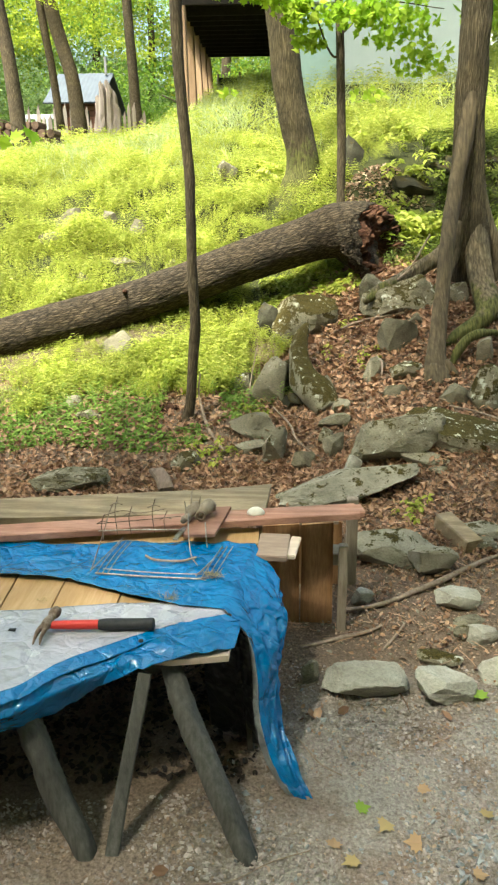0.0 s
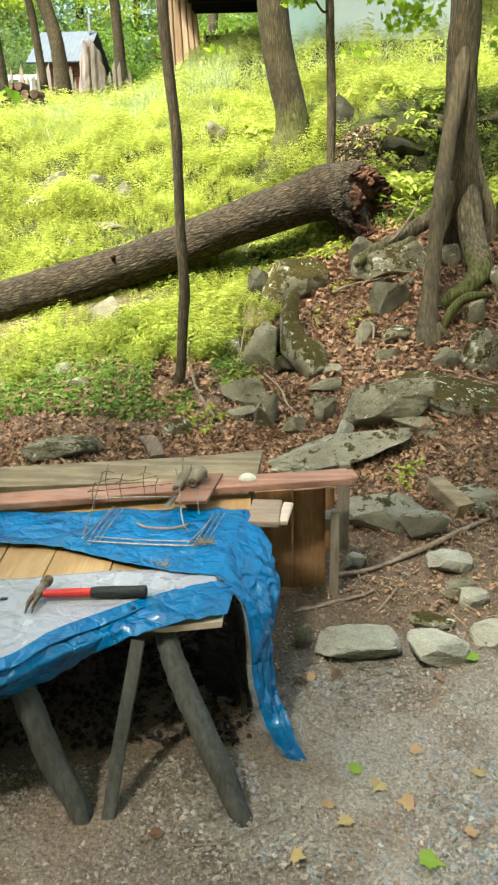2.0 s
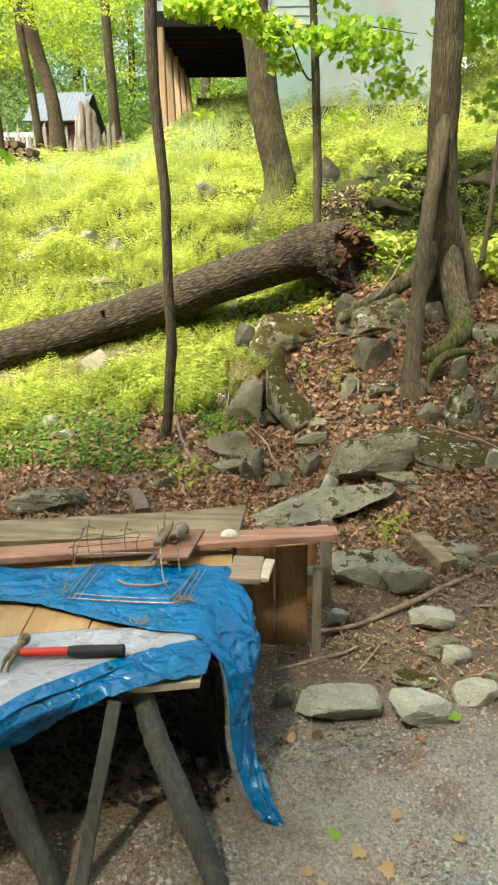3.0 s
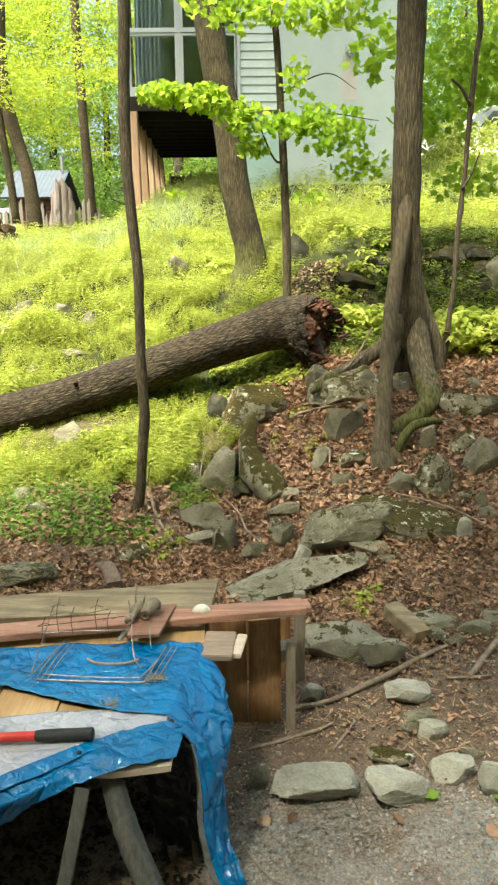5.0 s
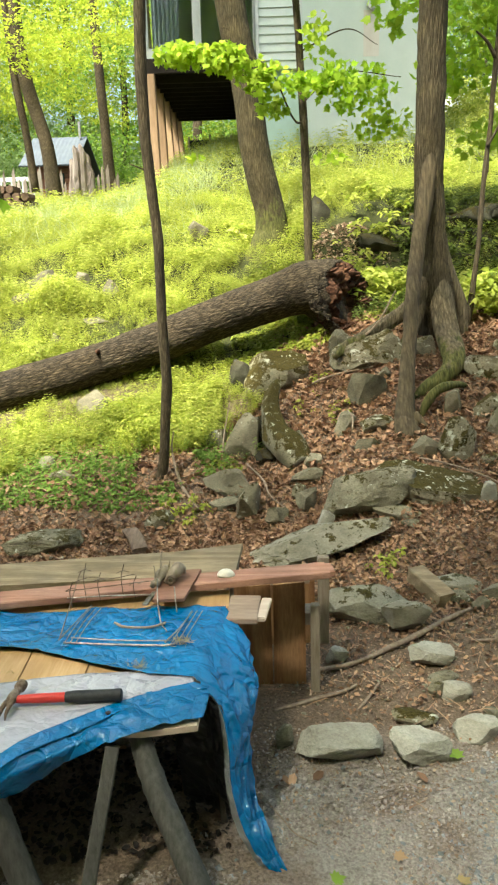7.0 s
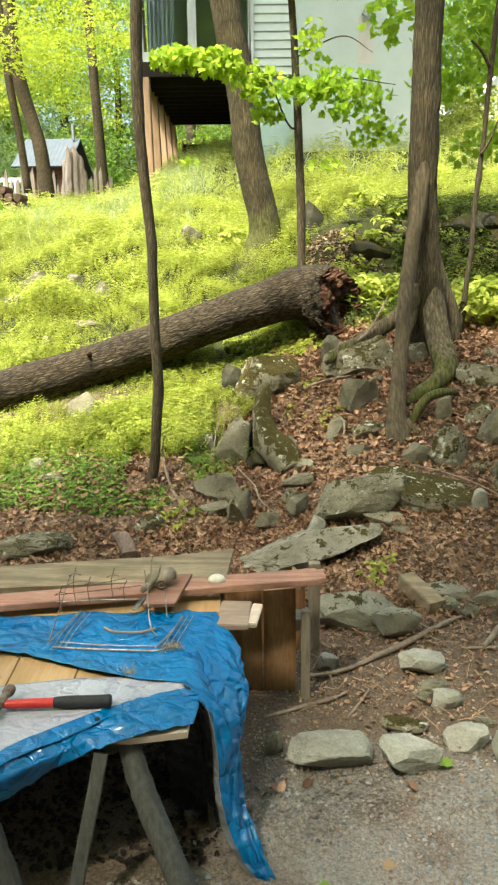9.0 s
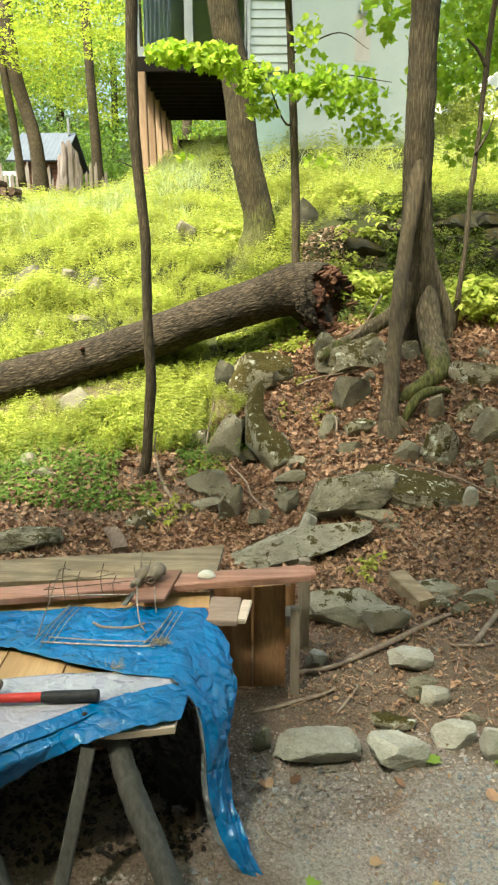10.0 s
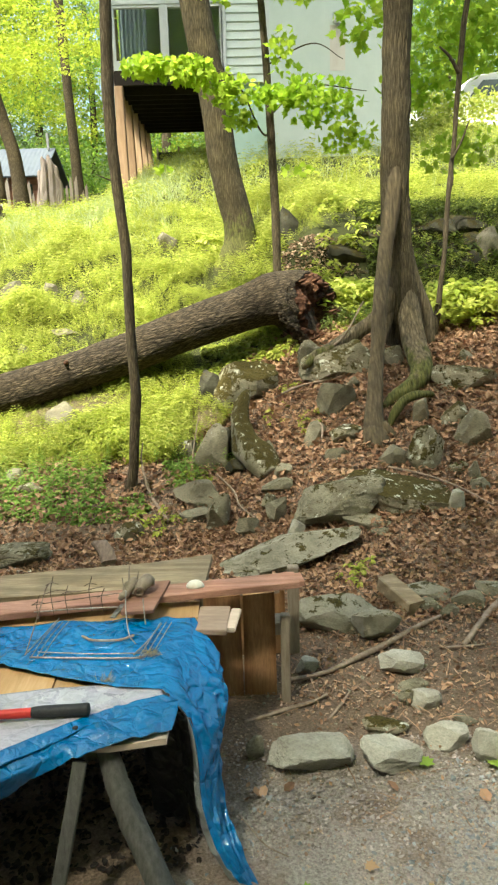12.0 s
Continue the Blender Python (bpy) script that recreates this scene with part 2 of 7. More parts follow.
def tarp_material(name, tones, metal=0.0, rough=0.22, shine=0.5, relief=0.03):
    """Woven plastic sheet: fine weave, creases, scuffs."""
    m, ns, ls, bs = nodes_of(name)
    co = ns.new("ShaderNodeTexCoord").outputs["Object"]
    crease, scuff = noise_of(ns, ls, co, 26, 4, rough=0.5), noise_of(ns, ls, co, 6, 6, rough=0.6)
    fold = ns.new("ShaderNodeMath")
    fold.operation = "SUBTRACT"
    ls.new(noise_of(ns, ls, co, 7, 3, rough=0.5), fold.inputs[0])
    fold.inputs[1].default_value = 0.5
    bent = ns.new("ShaderNodeMath")
    bent.operation = "ABSOLUTE"
    ls.new(fold.outputs[0], bent.inputs[0])
    mixed = ns.new("ShaderNodeMath")
    mixed.operation = "MULTIPLY_ADD"
    ls.new(crease, mixed.inputs[0])
    mixed.inputs[1].default_value = 0.16
    ls.new(bent.outputs[0], mixed.inputs[2])
    facets = ns.new("ShaderNodeTexVoronoi")
    facets.feature = "DISTANCE_TO_EDGE"
    facets.inputs["Scale"].default_value, facets.inputs["Detail"].default_value, facets.inputs["Roughness"].default_value = 10, 2, 0.5
    bend = ns.new("ShaderNodeVectorMath")
    bend.operation = "MULTIPLY_ADD"
    bend.inputs[1].default_value = (0.12, 0.12, 0.12)
    soft_noise = ns.new("ShaderNodeTexNoise")
    soft_noise.inputs["Scale"].default_value = 7
    ls.new(co, soft_noise.inputs[0])
    ls.new(soft_noise.outputs["Color"], bend.inputs[0])
    ls.new(co, bend.inputs[2])
    ls.new(bend.outputs[0], facets.inputs[0])
    crumple = ns.new("ShaderNodeMath")
    crumple.operation = "MULTIPLY_ADD"
    crumple.inputs[1].default_value = 1.5
    ls.new(facets.outputs[0], crumple.inputs[0])
    ls.new(mixed.outputs[0], crumple.inputs[2])
    sharp = crumple.outputs[0]
    r = ramp(ns, [(0.25, tones[0]), (0.5, tones[1]), (0.8, tones[2])])
    ls.new(scuff, r.inputs[0])
    ls.new(r.outputs[0], bs.inputs["Base Color"])
    rr = ramp(ns, [(0.35, (rough - 0.06,) * 3), (0.65, (rough + 0.1,) * 3)])
    ls.new(scuff, rr.inputs[0])
    ls.new(rr.outputs[0], bs.inputs["Roughness"])
    bs.inputs["Metallic"].default_value, bs.inputs["Specular IOR Level"].default_value = metal, shine
    ws = []
    for turn in (0, 90):
        mp = ns.new("ShaderNodeMapping")
        mp.inputs["Rotation"].default_value = (0, 0, radians(turn + 8))
        ls.new(co, mp.inputs[0])
        w = ns.new("ShaderNodeTexWave")
        w.inputs["Scale"].default_value = 120
        ls.new(mp.outputs[0], w.inputs[0])
        ws.append(w.outputs[1])
    ad = ns.new("ShaderNodeMath")
    ls.new(ws[0], ad.inputs[0])
    ls.new(ws[1], ad.inputs[1])
    ls.new(bumped(ns, ls, ad.outputs[0], 0.12, 0.0006, bumped(ns, ls, sharp, 1.0, relief)), bs.inputs["Normal"])
    return m


def plain(name, colour, rough=0.5, metal=0.0, transmission=0.0):
    m, ns, ls, bs = nodes_of(name)
    bs.inputs["Base Color"].default_value = (*colour, 1)
    bs.inputs["Roughness"].default_value, bs.inputs["Metallic"].default_value = rough, metal
    bs.inputs["Transmission Weight"].default_value, bs.inputs["Specular IOR Level"].default_value = transmission, 0.5
    return m


GROUND = ground_material()
STONE = stone("stone", [(0.095, 0.084, 0.056), (0.165, 0.147, 0.103), (0.24, 0.216, 0.159)], moss=0.03, lichen=0.0)
STONE_PALE = stone("pale_stone", [(0.225, 0.205, 0.163), (0.315, 0.293, 0.243), (0.405, 0.382, 0.325)], moss=0.0, lichen=0.0, speckle=0.5, relief=0.6)
STONE_MOSS = stone("mossy_stone", [(0.105, 0.09, 0.06), (0.175, 0.153, 0.105), (0.245, 0.218, 0.158)], moss=0.155, lichen=0.03)
STONE_LICHEN = stone("lichen_stone", [(0.095, 0.084, 0.056), (0.165, 0.147, 0.103), (0.24, 0.216, 0.159)], moss=0.09, lichen=0.012)
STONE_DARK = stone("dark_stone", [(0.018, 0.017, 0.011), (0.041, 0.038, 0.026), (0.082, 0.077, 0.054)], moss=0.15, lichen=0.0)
STONE_CRUST = stone("crusted_stone", [(0.139, 0.121, 0.086), (0.222, 0.198, 0.144), (0.306, 0.275, 0.207)], moss=0.2, lichen=0.045)
STONE_RIDGE = stone("ridge_stone", [(0.1, 0.09, 0.06), (0.17, 0.155, 0.11), (0.25, 0.23, 0.17)], moss=0.23, lichen=0.005)
STONE_LEDGE = stone("ledge_stone", [(0.15, 0.133, 0.095), (0.225, 0.203, 0.152), (0.3, 0.275, 0.215)], moss=0.06, lichen=0.0, speckle=0.45, relief=0.6)
BARK_LOG = bark("log_bark", [(0.012, 0.009, 0.006), (0.062, 0.047, 0.031), (0.16, 0.126, 0.087)], 60, (0.18, 1, 1), (-9, 17), depth=0.014, gap=0.12, warped=0.018)
BARK = bark("bark", [(0.043, 0.034, 0.02), (0.094, 0.075, 0.046), (0.143, 0.116, 0.074)], 66, (1, 1, 0.1), depth=0.012, gap=0.14, warped=0.016, moss=(-0.3, 0.3))
BARK_SMOOTH = bark("smooth_bark", [(0.045, 0.034, 0.022), (0.098, 0.077, 0.05), (0.165, 0.132, 0.09)], 80, (1, 1, 0.12), depth=0.006, gap=0.16, warped=0.02)
BARK_MOSS = bark("mossy_bark", [(0.072, 0.0568, 0.036), (0.128, 0.104, 0.068), (0.2, 0.164, 0.112)], 45, (1, 0.3, 0.14), depth=0.006, warped=0.03, moss=(-0.1, 0.5))
BARK_SLIM = bark("slim_bark", [(0.0713, 0.0555, 0.0345), (0.1125, 0.0885, 0.0562), (0.1575, 0.126, 0.0825)], 40, (1, 0.3, 0.1), depth=0.006, gap=0.2, warped=0.02)
BARK_OLIVE = bark("olive_bark", [(0.028, 0.022, 0.011), (0.075, 0.06, 0.034), (0.13, 0.107, 0.062)], 60, (1, 1, 0.1), depth=0.012, gap=0.14, warped=0.016, moss=(0.3, 1.05))
ROT = surface("rotten_wood", [(0.01, 0.005, 0.003), (0.048, 0.021, 0.012), (0.15, 0.074, 0.042)], 40, 0.95, 1.0, 0.03, stretch=(0.5, 1, 1))
STICK = surface("stick_bark", [(0.13, 0.093, 0.068), (0.23, 0.172, 0.13), (0.33, 0.26, 0.205)], 60, 0.9, 0.6, 0.003)
STICK_BROWN = surface("brown_bark_chunk", [(0.085, 0.058, 0.042), (0.15, 0.108, 0.082), (0.23, 0.175, 0.138)], 60, 0.9, 0.7, 0.004, stretch=(1, 0.2, 1))
OFFCUT = surface("brown_offcut", [(0.215, 0.15, 0.112), (0.285, 0.205, 0.157), (0.36, 0.268, 0.21)], 50, 0.82, 0.4, 0.002, stretch=(0.2, 1, 1))
GREYWOOD = surface("weathered_wood", [(0.153, 0.1173, 0.085), (0.255, 0.204, 0.1547), (0.357, 0.2932, 0.2338)], 60, 0.85, 0.7, 0.003, stretch=(1, 1, 0.12))
SHADE_WOOD = surface("shade_dark_wood", [(0.014, 0.012, 0.01), (0.035, 0.029, 0.023), (0.07, 0.058, 0.046)], 40, 0.9, 0.6, 0.003, stretch=(0.15, 1, 1))
GREYLEG = surface("grey_pole_wood", [(0.046, 0.043, 0.039), (0.078, 0.074, 0.067), (0.118, 0.113, 0.104)], 75, 0.88, 1.0, 0.006, stretch=(1, 1, 0.1), spread_by=0.14)
PINKWOOD = grained("pinkish_board", [(0.32, 0.165, 0.12), (0.36, 0.19, 0.14), (0.4, 0.22, 0.165)], (1, 2), 7)
REDBOARD = surface("brown_board", [(0.15, 0.07, 0.05), (0.23, 0.115, 0.08), (0.31, 0.175, 0.13)], 50, 0.75, 0.4, 0.002, stretch=(0.2, 1, 1))
TANWOOD = surface("pine_plank", [(0.3, 0.17, 0.075), (0.4, 0.245, 0.12), (0.5, 0.33, 0.18)], 45, 0.7, 0.4, 0.002, stretch=(1, 0.1, 1), vary=0.14)
PALEWOOD = surface("fresh_plywood", [(0.47, 0.36, 0.28), (0.56, 0.44, 0.355), (0.63, 0.52, 0.44)], 50, 0.75, 0.3, 0.002, stretch=(0.15, 1, 1))
OLIVEWOOD = grained("greenish_board", [(0.235, 0.175, 0.11), (0.275, 0.208, 0.133), (0.32, 0.25, 0.165)], (1, 2), 7)
PLYWOOD = grained("brown_plywood", [(0.235, 0.117, 0.055), (0.3, 0.155, 0.074), (0.37, 0.202, 0.102)], (0, 1), 4)
POSTWOOD = surface("treated_post", [(0.17, 0.105, 0.06), (0.25, 0.16, 0.1), (0.34, 0.235, 0.155)], 14, 0.8, 0.4, 0.004, stretch=(1, 1, 0.15))
BLUE = tarp_material("blue_tarp", [(0.0, 0.07, 0.208), (0.0, 0.117, 0.315), (0.0, 0.166, 0.415)], rough=0.15, shine=0.6, relief=0.03)
SILVER = tarp_material("silver_tarp", [(0.3, 0.29, 0.34), (0.33, 0.32, 0.37), (0.37, 0.36, 0.41)], 0.0, 0.22, relief=0.02)
DRABTARP = tarp_material("dirty_tarp_edge", [(0.1, 0.105, 0.115), (0.19, 0.195, 0.205), (0.3, 0.305, 0.315)], 0.0, 0.4)
STEEL = surface("worn_steel", [(0.16, 0.12, 0.09), (0.26, 0.22, 0.19), (0.4, 0.38, 0.36)], 70, 0.42, 0.3, 0.001, metal=0.85)
RUST = surface("rusty_metal", [(0.07, 0.045, 0.03), (0.16, 0.11, 0.08), (0.27, 0.22, 0.18)], 90, 0.75, 0.6, 0.002, metal=0.3)
WIRE = surface("wire", [(0.12, 0.1, 0.085), (0.24, 0.22, 0.2), (0.42, 0.41, 0.4)], 80, 0.4, 0.0, metal=0.7)
REDPAINT = surface("red_handle", [(0.42, 0.03, 0.025), (0.55, 0.045, 0.04)], 60, 0.4, 0.1, 0.001)
RUBBER = surface("black_grip", [(0.012, 0.012, 0.013), (0.035, 0.035, 0.038)], 90, 0.6, 0.4, 0.001)
SHELL = surface("shell", [(0.62, 0.57, 0.48), (0.76, 0.72, 0.64)], 70, 0.5, 0.3, 0.001)
SHADE_LITTER = leafy("shaded_litter", [(0.008, 0.005, 0.004), (0.018, 0.012, 0.009), (0.045, 0.032, 0.023)], 0.05, 0.7)
SHADE_TARP = tarp_material("shaded_tarp_fold", [(0.006, 0.007, 0.009), (0.012, 0.013, 0.016), (0.03, 0.031, 0.034)], 0.0, 0.4)
STRAW = leafy("dry_grass", [(0.34, 0.24, 0.1), (0.46, 0.34, 0.16)], 0.2)
LITTER = leafy("leaf_litter", [(0.135, 0.074, 0.045), (0.245, 0.138, 0.085), (0.325, 0.19, 0.118), (0.38, 0.225, 0.14), (0.45, 0.295, 0.195)], 0.12, 0.7)
COVER = leafy("ground_cover", [(0.21, 0.265, 0.035), (0.31, 0.36, 0.055), (0.4, 0.43, 0.08), (0.48, 0.49, 0.13)], 0.55)
GRASS = leafy("pale_grass", [(0.28, 0.34, 0.13), (0.38, 0.44, 0.2), (0.48, 0.53, 0.3)], 0.5)
HERB = leafy("herb_leaves", [(0.13, 0.22, 0.04), (0.19, 0.3, 0.055), (0.27, 0.37, 0.085)], 0.45)
BANKLEAF = leafy("bank_leaves", [(0.05, 0.075, 0.014), (0.1, 0.13, 0.023), (0.2, 0.24, 0.042)], 0.45)
MAPLE = leafy("maple_leaves", [(0.24, 0.36, 0.03), (0.34, 0.46, 0.045), (0.43, 0.53, 0.07)], 0.68)
# copy of MAPLE with the shade of its sprays put into the green
MAPLE_DARK = leafy("shaded_maple_leaves", [(0.22, 0.37, 0.03), (0.31, 0.45, 0.04), (0.4, 0.52, 0.06)], 0.66)
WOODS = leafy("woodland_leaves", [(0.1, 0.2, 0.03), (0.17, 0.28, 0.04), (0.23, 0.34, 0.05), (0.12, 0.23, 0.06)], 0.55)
# copies of WOODS with light in the colour: sunlit yellow, then distance haze
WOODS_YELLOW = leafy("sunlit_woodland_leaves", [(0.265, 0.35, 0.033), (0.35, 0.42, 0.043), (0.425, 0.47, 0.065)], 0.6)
WOODS_HAZE = leafy("haze_tinted_leaves", [(0.19, 0.29, 0.1), (0.26, 0.36, 0.14), (0.33, 0.42, 0.19)], 0.55)
FRESHLEAF = leafy("fallen_green_leaf", [(0.2, 0.32, 0.04), (0.27, 0.37, 0.06)], 0.3)
ORANGELEAF = leafy("fallen_orange_leaf", [(0.36, 0.2, 0.1), (0.45, 0.31, 0.18)], 0.25)
GRAVEL = surface("gravel", [(0.15, 0.152, 0.155), (0.25, 0.252, 0.255), (0.345, 0.348, 0.352)], 30, 0.9, 0.4, 0.002, vary=0.4, island=True)
GRIT = surface("grit", [(0.17, 0.1318, 0.1148), (0.3145, 0.2592, 0.2312), (0.442, 0.3825, 0.3485)], 30, 0.9, 0.4, 0.002, vary=0.4, island=True)
CRUMB = leafy("leaf_crumbs", [(0.2, 0.13, 0.09), (0.32, 0.22, 0.16), (0.46, 0.35, 0.26)], 0.1, 0.8)
SIDING = surface("vinyl_siding", [(0.37, 0.42, 0.39), (0.43, 0.48, 0.45)], 6, 0.55, 0.1, 0.002)
FLATWALL = surface("painted_wall", [(0.33, 0.38, 0.35), (0.39, 0.44, 0.41)], 3, 0.8, 0.2, 0.004)
FOUNDATION = surface("painted_foundation", [(0.27, 0.37, 0.33), (0.33, 0.43, 0.39)], 4, 0.85, 0.3, 0.006)
WHITE = surface("white_trim", [(0.33, 0.35, 0.35), (0.4, 0.42, 0.42)], 12, 0.5, 0.1, 0.001)
STAIN = surface("stained_paint", [(0.34, 0.31, 0.27), (0.42, 0.4, 0.36)], 5, 0.85, 0.2, 0.002, stretch=(1, 1, 0.3))
JOIST = surface("shaded_joist", [(0.008, 0.006, 0.005), (0.02, 0.015, 0.011)], 20, 0.9, 0.3, 0.004)
CURTAIN = surface("curtain", [(0.14, 0.17, 0.2), (0.2, 0.23, 0.26)], 8, 0.9, 0.2, 0.004, stretch=(1, 1, 0.1))
ROOM = surface("room_wall", [(0.2, 0.22, 0.21), (0.28, 0.3, 0.29)], 2, 0.9, 0.1)
GLASS = plain("glass", (0.9, 0.95, 0.94), 0.02, 0.0, 1.0)
SHINGLE = surface("shingle", [(0.1, 0.1, 0.1), (0.2, 0.2, 0.2)], 20, 0.9, 0.5, 0.006)
METALROOF = surface("metal_roof", [(0.06, 0.07, 0.09), (0.085, 0.098, 0.12)], 3, 0.7, 0.1, 0.003)
CABINWALL = surface("cabin_boards", [(0.1, 0.045, 0.03), (0.17, 0.08, 0.055), (0.22, 0.11, 0.075)], 12, 0.85, 0.4, 0.006, stretch=(0.1, 1, 1), vary=0.2)
PICKET = surface("slab_picket", [(0.18, 0.135, 0.12), (0.29, 0.235, 0.215), (0.4, 0.345, 0.325)], 12, 0.88, 0.5, 0.006, stretch=(1, 1, 0.15), vary=0.25)
FIREWOOD = surface("firewood", [(0.05, 0.03, 0.02), (0.17, 0.11, 0.08)], 16, 0.9, 0.6, 0.006, vary=0.5)
CARPAINT = plain("white_car_paint", (0.78, 0.79, 0.8), 0.25)
CARGLASS = plain("car_glass", (0.03, 0.035, 0.04), 0.05)
TYRE = surface("tyre", [(0.015, 0.015, 0.016), (0.03, 0.03, 0.03)], 30, 0.8, 0.3, 0.002)
NETTING = surface("black_netting", [(0.02, 0.022, 0.02), (0.06, 0.065, 0.06)], 30, 0.9, 0.3, 0.004)

# ---- building helpers ----
rng = np.random.default_rng(7)


def mesh_of(name, V, loops, totals, mat, smooth=False):
    """A mesh from flat arrays of vertices, loop indices and face sizes."""
    me = bpy.data.meshes.new(name)
    V, loops, totals = np.asarray(V, np.float32), np.asarray(loops, np.int32), np.asarray(totals, np.int32)
    me.vertices.add(len(V))
    me.vertices.foreach_set("co", V.ravel())
    me.loops.add(len(loops))
    me.loops.foreach_set("vertex_index", loops)
    me.polygons.add(len(totals))
    me.polygons.foreach_set("loop_start", np.concatenate([[0], np.cumsum(totals)[:-1]]).astype(np.int32))
    me.polygons.foreach_set("loop_total", totals)
    me.polygons.foreach_set("use_smooth", np.full(len(totals), smooth))
    me.update(calc_edges=True)
    me.materials.append(mat)
    return me


def faces_mesh(name, V, F, mat, smooth=False):
    return mesh_of(name, V, [i for f in F for i in f], [len(f) for f in F], mat, smooth)


def joined(shapes):
    """One list of vertices and faces out of several."""
    V, F = [], []
    for v, f in shapes:
        n = len(V)
        V += [tuple(p) for p in v]
        F += [tuple(i + n for i in q) for q in f]
    return V, F


def thing(name, loc, label, category, group="", kind=""):
    ob = new(name)
    ob.empty_display_size = 0.1
    ob.location = loc
    return tagged(ob, label, category, group, kind)


def origin_of(ob):
    p = Vector((0, 0, 0))
    while ob:
        p += ob.location
        ob = ob.parent
    return p


def part(name, shape, mat, parent, label="", smooth=False):
    """Links world-space vertices and faces as one mesh under a thing or part."""
    V, F = shape
    o = np.array(origin_of(parent))
    ob = new(name, faces_mesh(name, np.asarray(V, float) - o, F, mat, smooth))
    ob.parent = parent
    if label:
        ob["label"] = label
    return ob


def single(name, shape, mat, loc, label, category, group="", kind="", smooth=False):
    V, F = shape
    ob = new(name, faces_mesh(name, np.asarray(V, float) - np.array(loc), F, mat, smooth))
    ob.location = loc
    return tagged(ob, label, category, group, kind)


def lump(*key):
    return noise.noise(Vector(key))


def box(x0, y0, z0, x1, y1, z1, bevel=0.0, rot=0.0, wear=0.0):
    """A bevelled, slightly worn box, turned about its own upright axis."""
    bm = bmesh.new()
    bmesh.ops.create_cube(bm, size=1)
    for v in bm.verts:
        v.co = Vector((v.co.x * (x1 - x0), v.co.y * (y1 - y0), v.co.z * (z1 - z0)))
    if bevel:
        bmesh.ops.bevel(bm, geom=list(bm.edges), offset=bevel, segments=2, affect="EDGES")
    m = Matrix.Translation(((x0 + x1) / 2, (y0 + y1) / 2, (z0 + z1) / 2)) @ Matrix.Rotation(radians(rot), 4, "Z")
    V = [m @ v.co for v in bm.verts]
    if wear:
        V = [p + Vector((lump(*(p * 9)), lump(*(p * 9 + Vector((5, 0, 0)))), lump(*(p * 9 + Vector((0, 5, 0)))))) * wear for p in V]
    bm.verts.index_update()
    F = [tuple(v.index for v in f.verts) for f in bm.faces]
    bm.free()
    return V, F


def beam(a, b, wide, thick, bevel=0.004, up=(0, 0, 1), cuts=1, warp=0.0):
    """A bevelled bar from a to b, wide across and thick along up; cuts and warp let it bow."""
    a, b = Vector(a), Vector(b)
    ax = (b - a).normalized()
    side = ax.cross(Vector(up)).normalized()
    top = side.cross(ax).normalized()
    ch = min(bevel, thick * 0.3, wide * 0.3)
    prof = [(-wide / 2, -thick / 2 + ch), (-wide / 2, thick / 2 - ch), (-wide / 2 + ch, thick / 2), (wide / 2 - ch, thick / 2),
            (wide / 2, thick / 2 - ch), (wide / 2, -thick / 2 + ch), (wide / 2 - ch, -thick / 2), (-wide / 2 + ch, -thick / 2)]
    V, F = [], []
    for k in range(cuts + 1):
        s = k / cuts
        c = a.lerp(b, s) + top * (warp * (s * (1 - s) * 4 + 0.3 * math.sin(9 * s))) + side * (0.5 * warp * math.sin(7 * s + 1))
        V += [c + side * p + top * q for p, q in prof]
    for k in range(cuts):
        F += [(8 * k + i, 8 * k + (i + 1) % 8, 8 * k + 8 + (i + 1) % 8, 8 * k + 8 + i) for i in range(8)]
    F += [tuple(range(7, -1, -1)), tuple(range(8 * cuts, 8 * cuts + 8))]
    return V, F


def smooth_line(pts, n):
    """n + 1 points on a Catmull-Rom line through pts (rows may carry a radius)."""
    P = np.array(pts, float)
    P = np.vstack([2 * P[0] - P[1], P, 2 * P[-1] - P[-2]])
    out = []
    for s in np.linspace(0, len(P) - 3 - 1e-6, n + 1):
        i, u = int(s), s - int(s)
        a, b, c, d = P[i : i + 4]
        out.append(0.5 * (2 * b + (c - a) * u + (2 * a - 5 * b + 4 * c - d) * u * u + (3 * b - a - 3 * c + d) * u**3))
    return np.array(out)


def tube(pts, rings=24, segs=12, rough=0.0, grain=6.0, ridge=0.0, caps=True):
    """A tapering limb through rows of x, y, z, radius; rough: lumps, ridge: furrows along it."""
    L = smooth_line(pts, rings)
    C, R = [Vector(p[:3]) for p in L], L[:, 3]
    V, F = [], []
    side = None
    for k, c in enumerate(C):
        ax = (C[min(k + 1, rings)] - C[max(k - 1, 0)]).normalized()
        if side is None:
            side = ax.orthogonal().normalized()
        side = (side - ax * side.dot(ax)).normalized()
        other = ax.cross(side)
        for i in range(segs):
            a = 2 * math.pi * i / segs
            d = side * math.cos(a) + other * math.sin(a)
            r = R[k]
            if rough:
                r *= 1 + rough * lump(*(c * min(grain, 14) * 0.35 + d * 1.3))
            if ridge:
                w = (d * R[k] * grain) + ax * (c.dot(ax) * grain * 0.16)
                r += ridge * (abs(lump(*(w * 2.2))) * -1.6 + 0.35 + 0.4 * lump(*(w * 5)))
            V.append(c + d * max(r, 0.0005))
    for k in range(rings):
        F += [(k * segs + i, k * segs + (i + 1) % segs, (k + 1) * segs + (i + 1) % segs, (k + 1) * segs + i) for i in range(segs)]
    if caps:
        F += [tuple(range(segs - 1, -1, -1)), tuple(range(rings * segs, rings * segs + segs))]
    return V, F


